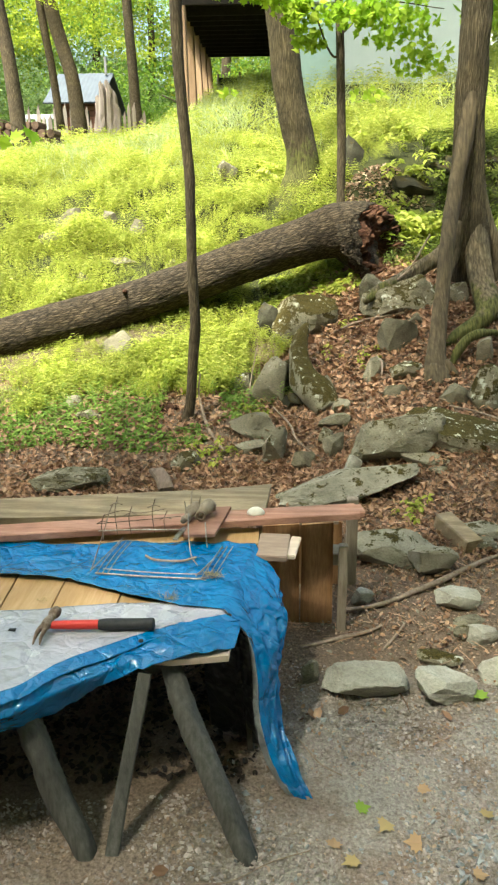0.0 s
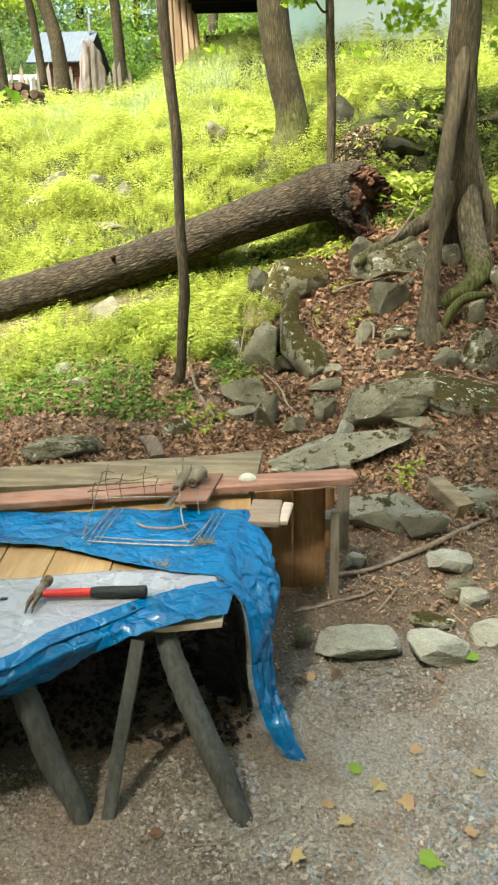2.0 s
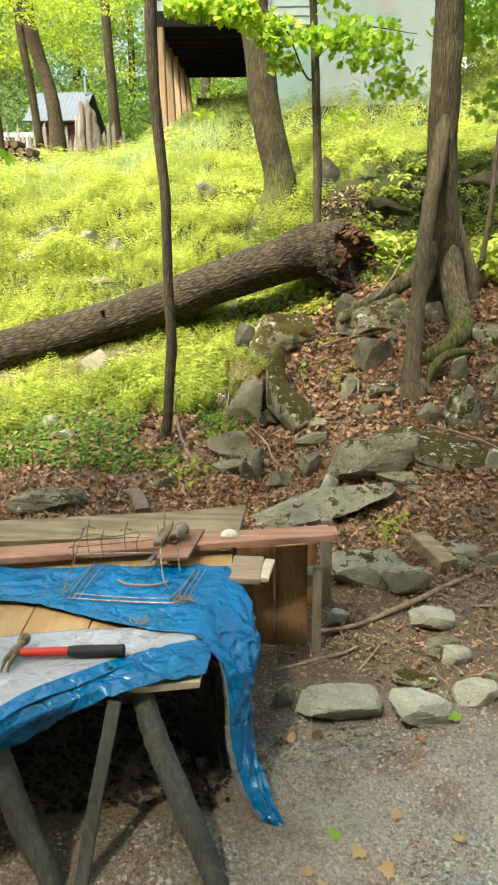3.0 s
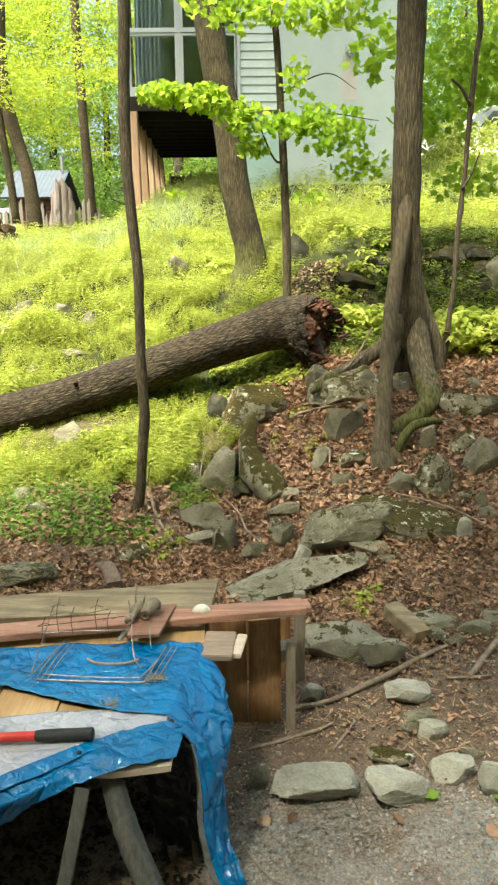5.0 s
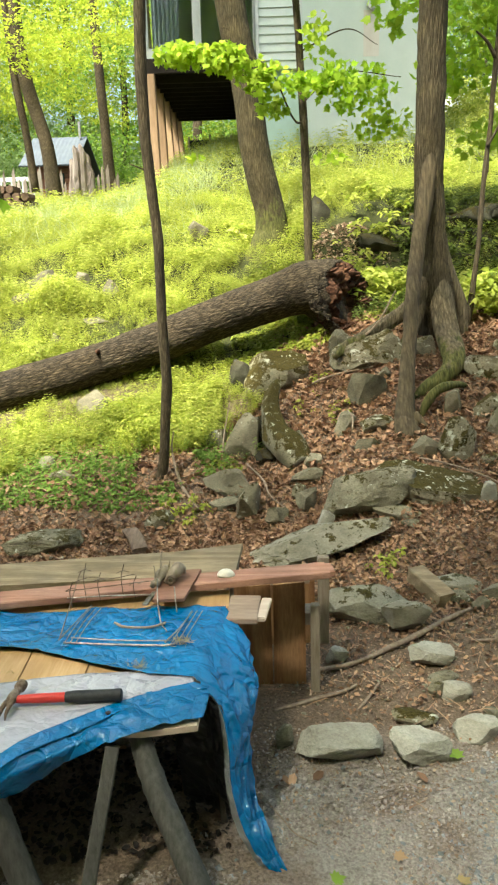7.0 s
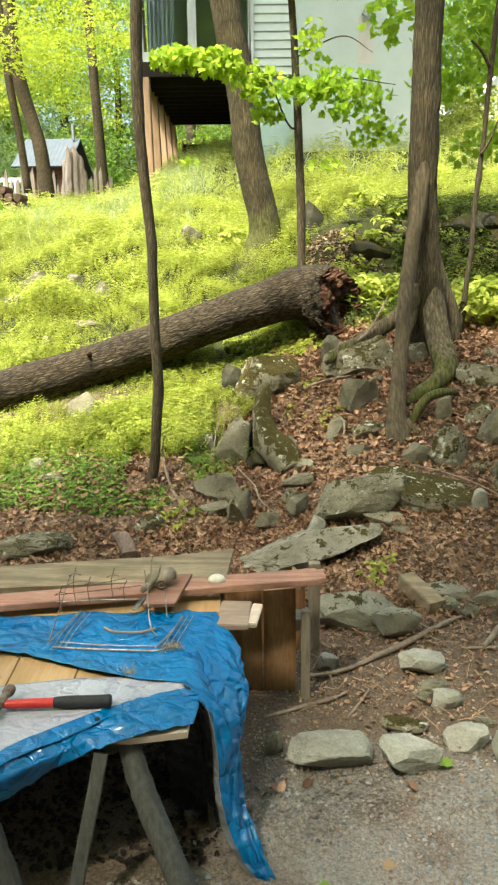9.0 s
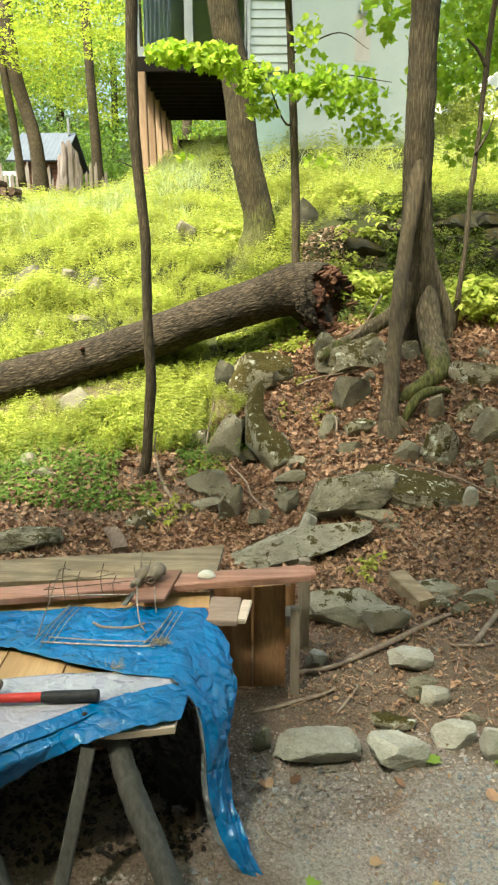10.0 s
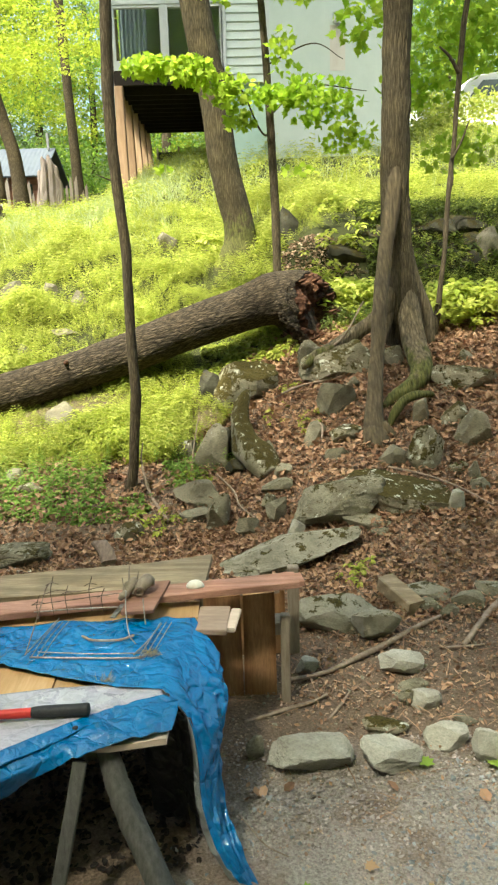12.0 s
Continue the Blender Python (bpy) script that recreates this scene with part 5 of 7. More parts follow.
def woods():
    """Layered sprays of leaves between and behind the trunks, with gaps."""
    beds = {0: [], 1: [], 2: []}
    for k in range(2600):
        x, y = rng.uniform(-21, 17), rng.uniform(23, 56)
        z = float(land(x, y)) + 0.3 + 19 * rng.random() ** 1.6
        if (abs(x) < 7 and y < 30 and x > -3) or (-13 < x < -3 and y < 31):
            continue
        if abs(x / y + 0.18) < 0.024 and (z - 1.7) / y > 0.29:
            continue
        n, r = 260, rng.uniform(0.9, 2.4)
        d = rng.normal(0, 1, (n, 3))
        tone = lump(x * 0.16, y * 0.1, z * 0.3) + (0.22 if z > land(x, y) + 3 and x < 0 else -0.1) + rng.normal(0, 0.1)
        # bed 1 takes the sunlit leaf colour, bed 2 the haze-paled one
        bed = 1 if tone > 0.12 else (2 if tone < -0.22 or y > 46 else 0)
        beds[bed].append(np.array([x, y, z]) + d / np.linalg.norm(d, axis=1)[:, None] * rng.random((n, 1)) ** 0.4 * np.array([r * 1.4, r, r * 0.4]))
    for bed, mat, words in ((0, WOODS, "mid-green foliage of the surrounding woods"), (1, WOODS_YELLOW, "sunlit yellow foliage of the surrounding woods"), (2, WOODS_HAZE, "green foliage deep in the woods, paled in colour for haze")):
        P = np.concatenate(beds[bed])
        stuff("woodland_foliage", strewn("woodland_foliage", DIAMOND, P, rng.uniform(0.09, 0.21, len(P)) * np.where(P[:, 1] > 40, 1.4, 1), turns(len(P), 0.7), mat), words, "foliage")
    P = []
    for k in range(150):
        x, y = rng.uniform(-9, -2.6), rng.uniform(14, 23)
        z = rng.uniform(5.0, 9.5)
        if lump(x * 0.5, y * 0.3, z * 0.8) < -0.05:
            continue
        n, r = 260, rng.uniform(0.4, 1.0)
        d = rng.normal(0, 1, (n, 3))
        P.append(np.array([x, y, z]) + d / np.linalg.norm(d, axis=1)[:, None] * rng.random((n, 1)) ** 0.4 * np.array([r * 1.5, r, r * 0.25]))
    P = np.concatenate(P)
    stuff("hanging_foliage", strewn("hanging_foliage", OVAL, P, rng.uniform(0.05, 0.105, len(P)), turns(len(P), 0.5), WOODS_YELLOW), "hanging sprays of yellow-green leaves above the slope", "foliage")
    P = []
    for k in range(70):
        x, y = rng.uniform(2.6, 7.5), rng.uniform(14, 18.5)
        z, n, r = float(land(x, y)) + rng.uniform(0.1, 0.75), 70, rng.uniform(0.2, 0.45)
        d = rng.normal(0, 1, (n, 3))
        P.append(np.array([x, y, z]) + d / np.linalg.norm(d, axis=1)[:, None] * rng.random((n, 1)) ** 0.4 * np.array([r * 1.4, r, r * 0.7]))
    P = np.concatenate(P)
    stuff("yard_shrubs", strewn("yard_shrubs", OVAL, P, rng.uniform(0.06, 0.13, len(P)), turns(len(P), 0.6), COVER), "bright yellow-green shrubs beside the house", "shrubs")


woods()


def screening_woods():
    """Unseen trees added behind the camera and beside it to block low sky light."""
    P = []
    for k in range(1300):
        side = k % 3
        x, y = (rng.uniform(-15, 15), rng.uniform(-15, -5.5)) if side < 2 else (rng.choice((-1, 1)) * rng.uniform(7, 13), rng.uniform(-8, 4.5))
        z, n, r = (0.3 + (14 if side < 2 else 9.5) * rng.random()), 90, rng.uniform(0.8, 1.7)
        d = rng.normal(0, 1, (n, 3))
        P.append(np.array([x, y, z]) + d / np.linalg.norm(d, axis=1)[:, None] * rng.random((n, 1)) ** 0.4 * np.array([r * 1.4, r, r * 0.7]))
    P = np.concatenate(P)
    stuff("screening_foliage", strewn("screening_foliage", DIAMOND, P, rng.uniform(0.25, 0.5, len(P)), turns(len(P), 0.9), WOODS), "unseen dense green foliage added to block low sky light", "foliage")
    for k in range(12):
        fx, fy = -13 + 2.3 * k + rng.uniform(-0.5, 0.5), rng.uniform(-9, -6)
        tree("unseen tall brown trunk added behind the camera", [[(fx, fy, -0.2, 0.2), (fx + 0.2, fy, 5, 0.16), (fx + 0.3, fy, 12, 0.06)]], BARK_SMOOTH, "trunks round the clearing", segs=8)


screening_woods()


# ---- house on posts ----
def window(parent, x0, x1, z0, z1, y):
    """A white frame round one pane, with the glass set back."""
    w = part("window", joined([box(x0, y - 0.03, z0, x0 + 0.045, y + 0.05, z1, 0.006), box(x1 - 0.045, y - 0.03, z0, x1, y + 0.05, z1, 0.006),
                               box(x0 + 0.045, y - 0.028, z0, x1 - 0.045, y + 0.05, z0 + 0.045, 0.006), box(x0 + 0.045, y - 0.028, z1 - 0.045, x1 - 0.045, y + 0.05, z1, 0.006)]), WHITE, parent, "white window frame")
    g = part("pane", box(x0 + 0.045, y + 0.01, z0 + 0.045, x1 - 0.045, y + 0.016, z1 - 0.045), GLASS, w)
    g.visible_shadow = False
    return w


def house():
    h = thing("house", (0.2, 13.0, 3.4), "pale green house with siding, sunroom raised on wooden posts", "house")
    x0, x1, x2 = -1.72, 0.0, 0.68
    # sunroom floor on joists, the shade below it put into their near-black colour
    part("floor", box(x0, 13.04, 4.46, x1, 17.2, 4.6), JOIST, h, "underside of the raised floor, shade put into its near-black colour")
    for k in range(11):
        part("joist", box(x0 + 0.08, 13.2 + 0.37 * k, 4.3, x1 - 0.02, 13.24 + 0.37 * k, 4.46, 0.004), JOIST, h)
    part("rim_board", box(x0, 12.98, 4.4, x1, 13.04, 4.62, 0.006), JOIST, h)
    part("corner_trim", box(x0 - 0.07, 12.965, 3.9, x0 - 0.01, 13.03, 7.0, 0.004), WHITE, h, "white corner trim")
    part("rim_board", box(x0 - 0.05, 13.0, 4.3, x0, 17.2, 4.62, 0.006), POSTWOOD, h)
    for k, (py, w) in enumerate(((13.05, 0.16), (14.1, 0.15), (15.1, 0.14), (16.1, 0.14), (17.0, 0.16))):
        part("post", beam((x0 + 0.06 + 0.02 * k, py, float(land(x0, py)) - 0.1), (x0 + 0.04, py, 4.4), w, w, 0.01, (0, 1, 0)), POSTWOOD, h, "reddish wooden post")
    part("post", beam((x1 - 0.1, 17.0, 3.6), (x1 - 0.1, 17.0, 4.4), 0.14, 0.14, 0.01, (0, 1, 0)), POSTWOOD, h)
    # sunroom: low wall, windows, room behind
    part("wall", box(x0, 13.0, 4.62, x1, 13.12, 4.72), WHITE, h)
    for a, b in ((x0, -0.93), (-0.89, x1)):
        window(h, a, b, 4.72, 5.55, 13.03)
        window(h, a, b, 5.58, 6.7, 13.03)
    part("mullion", box(-0.93, 12.99, 4.72, -0.89, 13.1, 6.7, 0.004), WHITE, h)
    part("rail", box(x0, 12.985, 5.55, x1, 13.1, 5.58, 0.004), WHITE, h)
    part("room_floor", box(x0, 13.12, 4.6, x1, 17.2, 4.62), ROOM, h)
    part("room_wall", joined([box(x0, 17.1, 4.62, x1, 17.2, 7.0), box(x1 - 0.03, 13.12, 4.62, x1, 17.1, 7.0), box(x0, 14.6, 4.62, x0 + 0.03, 17.1, 7.0)]), ROOM, h)
    part("room_wall", box(x0, 13.0, 6.7, x1, 17.2, 7.0), SIDING, h)

    def folds(u, v, p):
        return (0, 0.03 * math.sin(40 * u), 0)
    part("curtain", thicken(loft([(x0 + 0.1, 13.3, 6.7), (x0 + 0.55, 13.3, 6.7)], [(x0 + 0.08, 13.3, 4.7), (x0 + 0.5, 13.3, 4.7)], 40, 4, folds), 0.004), CURTAIN, h, "grey-blue curtain")
    # main wall: clapboards, smooth wall, painted foundation
    part("wall", box(x1, 13.06, 4.4, x2, 13.2, 7.4), SIDING, h)
    k, z = 0, 4.42
    lap = ([(x1, 13.03, 0), (x2, 13.03, 0), (x2, 13.052, 0.125), (x1, 13.052, 0.125), (x1, 13.06, 0), (x2, 13.06, 0), (x2, 13.06, 0.125), (x1, 13.06, 0.125)],
           [(0, 1, 2, 3), (4, 0, 3, 7), (1, 5, 6, 2), (4, 5, 1, 0), (3, 2, 6, 7)])
    board = part("board", lap, SIDING, h)
    board.location.z += z
    while z < 7.1:
        z += 0.125
        b = new("board", board.data)
        b.parent, b.location = h, (board.location.x, board.location.y, board.location.z + z - 4.42)
    part("corner_trim", box(x1 - 0.03, 13.0, 4.4, x1 + 0.05, 13.08, 7.4, 0.004), WHITE, h)
    part("corner_trim", box(x2 - 0.02, 13.0, 4.4, x2 + 0.04, 13.08, 7.4, 0.004), WHITE, h)
    part("wall", box(x2 + 0.04, 13.0, 3.2, 2.9, 13.2, 7.4), FLATWALL, h, "smooth pale grey-green wall")
    part("wall", box(2.7, 13.2, 3.2, 2.9, 20, 7.4), FLATWALL, h)
    part("wall_stain", box(1.66, 12.994, 4.55, 1.9, 13.0, 5.2), STAIN, h, "tan water stain below the lamp")
    part("foundation", box(x1, 13.1, 3.0, x2 + 0.04, 13.4, 4.4), FOUNDATION, h, "pale green painted foundation")
    part("foundation", box(x1 - 0.2, 13.1, 3.0, x1, 20, 4.4), FOUNDATION, h)
    part("wall_lamp", joined([box(1.7, 12.9, 5.22, 1.84, 13.0, 5.38, 0.02), box(1.73, 12.86, 5.18, 1.81, 12.93, 5.3, 0.02)]), WHITE, h, "white outdoor wall lamp")
    part("roof", joined([box(-2.1, 12.5, 7.4, 3.3, 20.4, 7.5), box(-2.1, 12.5, 7.5, 3.3, 20.4, 7.62, 0.02)]), SHINGLE, h)


house()
net = thing("low_fence", (-0.7, 17.4, 3.75), "low dark netting fence beyond the posts", "fence")
part("netting", box(-1.5, 17.4, 3.7, 0.3, 17.42, 4.0, 0.004, wear=0.03), NETTING, net)
for k in range(5):
    part("stake", beam((-1.5 + 0.45 * k, 17.38, 3.6), (-1.48 + 0.45 * k, 17.38, 4.06 + 0.03 * (k % 2)), 0.04, 0.04, 0.006, (0, 1, 0)), GREYWOOD, net)


# ---- cabin, fence, wood pile, car ----
def cabin():
    c = thing("cabin", (-7, 26, 3.6), "small dark wooden cabin with pale metal roof and porch", "cabin")
    for k in range(8):
        part("board", box(-7.4, 26.0, 3.3 + 0.16 * k, -6.1, 26.12, 3.45 + 0.16 * k, 0.01), CABINWALL, c)
    part("wall", joined([box(-7.4, 26.12, 3.2, -6.1, 26.2, 4.6), box(-6.18, 26.2, 3.2, -6.1, 29, 4.6), box(-7.4, 26.2, 3.2, -7.32, 29, 4.6)]), CABINWALL, c)
    V, F = loft([(-7.65, 25.6, 4.47), (-5.8, 25.6, 4.47)], [(-7.65, 27.6, 5.55), (-5.8, 27.6, 5.55)], 26, 1, lambda u, v, p: (0, 0, 0.012 * (int(u * 26 + 0.5) % 2)))
    part("roof", thicken((V, F), 0.05), METALROOF, c, "pale grey ribbed metal roof")
    part("roof", thicken(loft([(-5.8, 29.6, 4.47), (-7.65, 29.6, 4.47)], [(-5.8, 27.6, 5.55), (-7.65, 27.6, 5.55)], 8, 1), 0.05), METALROOF, c)
    for gx in (-6.11, -7.33):
        part("gable", ([(gx, 26.1, 4.5), (gx, 29, 4.5), (gx, 27.6, 5.45), (gx - 0.06, 26.1, 4.5), (gx - 0.06, 29, 4.5), (gx - 0.06, 27.6, 5.45)], [(0, 1, 2), (5, 4, 3), (0, 2, 5, 3), (1, 4, 5, 2), (0, 3, 4, 1)]), CABINWALL, c)
    part("window", box(-6.75, 25.96, 3.75, -6.3, 26.0, 4.25, 0.01), CARGLASS, c, "dark cabin window")
    part("porch_rail", box(-8.6, 25.2, 3.96, -7.0, 25.26, 4.1, 0.01), WHITE, c, "white porch rail")
    for k in range(5):
        part("baluster", box(-8.5 + 0.34 * k, 25.21, 3.4, -8.44 + 0.34 * k, 25.25, 3.96, 0.005), WHITE, c)
    part("chimney", box(-6.03, 27.3, 5.45, -5.95, 27.38, 6.0, 0.01), SHINGLE, c, "thin grey flue")


cabin()
fence = thing("slab_fence", (-4.3, 19, 3.2), "rough fence of pale split slabs of uneven height", "fence")
for k in range(24):
    fx = -6.2 + 0.125 * k + rng.uniform(-0.03, 0.03)
    fb, fh, fw = float(land(fx, 19)), rng.uniform(0.55, 0.95), rng.uniform(0.06, 0.11)
    part("picket", ([(fx - fw / 2, 19, fb - 0.1), (fx + fw / 2, 19, fb - 0.1), (fx + fw * 0.4, 19, fb + fh * 0.8), (fx + 0.2 * fw, 19, fb + fh), (fx - fw * 0.4, 19, fb + fh * 0.85),
                     (fx - fw / 2, 19.03, fb - 0.1), (fx + fw / 2, 19.03, fb - 0.1), (fx + fw * 0.4, 19.03, fb + fh * 0.8), (fx + 0.2 * fw, 19.03, fb + fh), (fx - fw * 0.4, 19.03, fb + fh * 0.85)],
                    [(0, 1, 2, 3, 4), (9, 8, 7, 6, 5), (0, 5, 6, 1), (1, 6, 7, 2), (2, 7, 8, 3), (3, 8, 9, 4), (4, 9, 5, 0)]), PICKET, fence)
stump = thing("stump", (-4.1, 18.6, 2.75), "tall pale broken stump with splintered top", "stump")
for k, (sx, sy, sh, sw) in enumerate(((-4.32, 18.62, 1.05, 0.16), (-4.2, 18.52, 1.32, 0.17), (-4.06, 18.56, 1.36, 0.15), (-3.95, 18.62, 1.18, 0.14), (-3.86, 18.55, 0.9, 0.12), (-4.12, 18.72, 1.22, 0.2))):
    part("slab", tube([(sx - 0.02, sy, 2.6, sw * 0.75), (sx, sy, 2.8 + sh * 0.4, sw * 0.62), (sx + 0.015, sy, 2.72 + sh * 0.86, sw * 0.5), (sx - 0.01 * k, sy, 2.74 + sh, sw * 0.3), (sx + 0.02 - 0.012 * k, sy, 2.76 + sh, sw * 0.16)], 14, 7, 0.4, 14), PICKET, stump, "jagged split slab")
pile = thing("wood_pile", (-4.3, 13.0, 2.32), "stacked split firewood with dark ends", "firewood")
for k in range(30):
    px, pz = -4.75 + 0.14 * (k % 8) + 0.05 * (k // 8 % 2), 2.38 + 0.12 * (k // 8)
    part("log", tube([(px, 12.8, pz, 0.062), (px + 0.01, 13.2, pz, 0.06)], 2, 7, 0.25), FIREWOOD, pile)


def car():
    c = thing("car", (6.6, 20.5, 4.5), "white parked car half hidden by leaves", "car")
    prof = [(4.6, 4.75), (4.6, 5.05), (4.75, 5.2), (5.5, 5.32), (6.0, 5.82), (7.6, 5.86), (8.3, 5.4), (8.7, 5.35), (8.75, 4.8), (8.6, 4.7)]
    prof = [(float(a), float(b)) for a, b in smooth_line(prof, 40)]
    n = len(prof)
    V, F = [], []
    for y, inset in ((19.8, 0.1), (19.66, 0.02), (19.62, 0.0), (21.3, 0.0), (21.26, 0.02), (21.12, 0.1)):
        V += [(6.6 + (x - 6.6) * (1 - inset * 0.25), y, 4.75 + (z - 4.75) * (1 - inset)) for x, z in prof]
    for k in range(5):
        F += [(k * n + i, k * n + (i + 1) % n, (k + 1) * n + (i + 1) % n, (k + 1) * n + i) for i in range(n)]
    F += [tuple(range(n - 1, -1, -1)), tuple(range(5 * n, 6 * n))]
    part("body", (V, F), CARPAINT, c, smooth=True)
    part("side_window", ([(5.85, 19.6, 5.36), (8.0, 19.6, 5.4), (7.55, 19.6, 5.74), (6.15, 19.6, 5.72), (5.85, 19.63, 5.36), (8.0, 19.63, 5.4), (7.55, 19.63, 5.74), (6.15, 19.63, 5.72)],
                         [(0, 1, 2, 3), (0, 4, 5, 1), (1, 5, 6, 2), (2, 6, 7, 3), (3, 7, 4, 0)]), CARGLASS, c)
    for wx in (5.3, 7.95):
        w = part("wheel", tube([(wx, 19.6, 4.72, 0.31), (wx, 19.66, 4.72, 0.32), (wx, 19.8, 4.72, 0.31)], 6, 28), TYRE, c)
        part("rim", tube([(wx, 19.585, 4.72, 0.19), (wx, 19.62, 4.72, 0.2)], 2, 20), STEEL, w)
    part("headlight", box(4.62, 19.66, 5.02, 4.8, 19.8, 5.14, 0.03), GLASS, c)


car()


# ---- bench, tarp and what lies on it ----
def pole(name, rows, parent, mat=None, label=""):
    return part(name, tube(rows, 60, 30, 0.12, 14, 0.006), mat or GREYLEG, parent, label, True)


bench = thing("trestle", (-0.4, 1.75, 0.0), "rough trestle of weathered grey poles under the tarp", "trestle")
pole("leg", [(-0.36, 1.80, 0.46, 0.026), (-0.31, 1.72, 0.36, 0.03), (-0.235, 1.64, 0.22, 0.032), (-0.168, 1.575, 0.1, 0.031), (-0.112, 1.525, -0.02, 0.025)], bench)
pole("leg", [(-0.72, 1.66, 0.46, 0.03), (-0.68, 1.6, 0.36, 0.034), (-0.62, 1.565, 0.2, 0.035), (-0.565, 1.54, 0.08, 0.031), (-0.53, 1.515, -0.02, 0.025)], bench)
part("brace", beam((-0.41, 1.72, 0.46), (-0.493, 1.508, -0.01), 0.036, 0.022, 0.003, (0, 1, 0), 6, 0.004), GREYLEG, bench)
pole("leg", [(-0.3, 2.3, 0.46, 0.03), (-0.25, 2.36, 0.2, 0.032), (-0.2, 2.42, -0.02, 0.03)], bench)
pole("leg", [(-0.9, 2.2, 0.46, 0.03), (-0.92, 2.3, 0.2, 0.032), (-0.95, 2.38, -0.02, 0.03)], bench)
part("crosspiece", beam((-1.5, 1.86, 0.43), (-0.24, 1.9, 0.44), 0.08, 0.05, 0.008), GREYLEG, bench)
part("crosspiece", beam((-1.5, 2.28, 0.43), (-0.2, 2.3, 0.44), 0.08, 0.05, 0.008), GREYLEG, bench)
part("slat", beam((-0.62, 2.2, 0.42), (-0.5, 2.3, 0.06), 0.05, 0.02, 0.003, (0, 1, 0)), GREYWOOD, bench)

ply = thing("plywood_sheet", (-0.7, 1.9, 0.468), "pale plywood sheet jutting out below the tarp", "plywood")
part("sheet", ([(-2.8, 1.84, 0.468), (-0.335, 1.74, 0.468), (-0.19, 1.765, 0.468), (-0.17, 2.38, 0.47), (-2.8, 2.36, 0.47), (-2.8, 1.84, 0.486), (-0.335, 1.74, 0.486), (-0.19, 1.765, 0.486), (-0.17, 2.38, 0.488), (-2.8, 2.36, 0.488)],
               [(4, 3, 2, 1, 0), (5, 6, 7, 8, 9), (0, 1, 6, 5), (1, 2, 7, 6), (2, 3, 8, 7), (3, 4, 9, 8), (4, 0, 5, 9)]), PALEWOOD, ply)

for k, (a, b, c, d) in enumerate(((-1.3, -1.1, -1.24, -1.04), (-1.095, -0.915, -1.03, -0.885), (-0.91, -0.745, -0.88, -0.733), (-0.74, -0.545, -0.728, -0.542), (-0.54, -0.33, -0.537, -0.3))):
    z0, z1 = 0.487, 0.501 + 0.001 * (k % 2)
    single("plank", ([(c, 1.955, z0), (d, 1.955, z0), (b, 2.42, z0), (a, 2.42, z0), (c, 1.955, z1), (d, 1.955, z1), (b, 2.42, z1), (a, 2.42, z1)],
                     [(3, 2, 1, 0), (4, 5, 6, 7), (0, 1, 5, 4), (1, 2, 6, 5), (2, 3, 7, 6), (3, 0, 4, 7)]), TANWOOD, ((a + d) / 2, 2.2, z0), "honey-coloured pine plank lying across the trestle", "plank", "planks on the trestle")
single("plank", beam((-1.3, 2.47, 0.494), (-0.135, 2.49, 0.494), 0.13, 0.018, 0.003), TANWOOD, (-0.7, 2.48, 0.485), "honey-coloured pine plank along the back of the trestle", "plank", "planks on the trestle")


def crease(x, y, z, sharp=5.0):
    """A thin raised line where the noise passes through nought."""
    return 1 - min(1, abs(lump(x, y, z)) * sharp)


def wrinkle(amp, f=1.0, seed=0.0, lift=None):
    def g(u, v, p):
        x, y, z = p.x * f, p.y * f, p.z * f
        w = 0.9 * lump(x * 5 + seed, y * 6, z * 6) + 0.75 * crease(x * 5 + y * 4, y * 6 - x * 3 + seed, z * 6, 4) + 0.5 * crease(x * 11 - y * 6, y * 12 + x * 5, z * 9 + seed, 3.2) + 0.22 * crease(x * 27, y * 24, seed, 3)
        w *= amp * (0.45 + 0.9 * u) * min(1, (1 - u) * 14)
        return (w * 0.4, w * 0.4, abs(w) + (lift(u, v) if lift else 0))
    return g


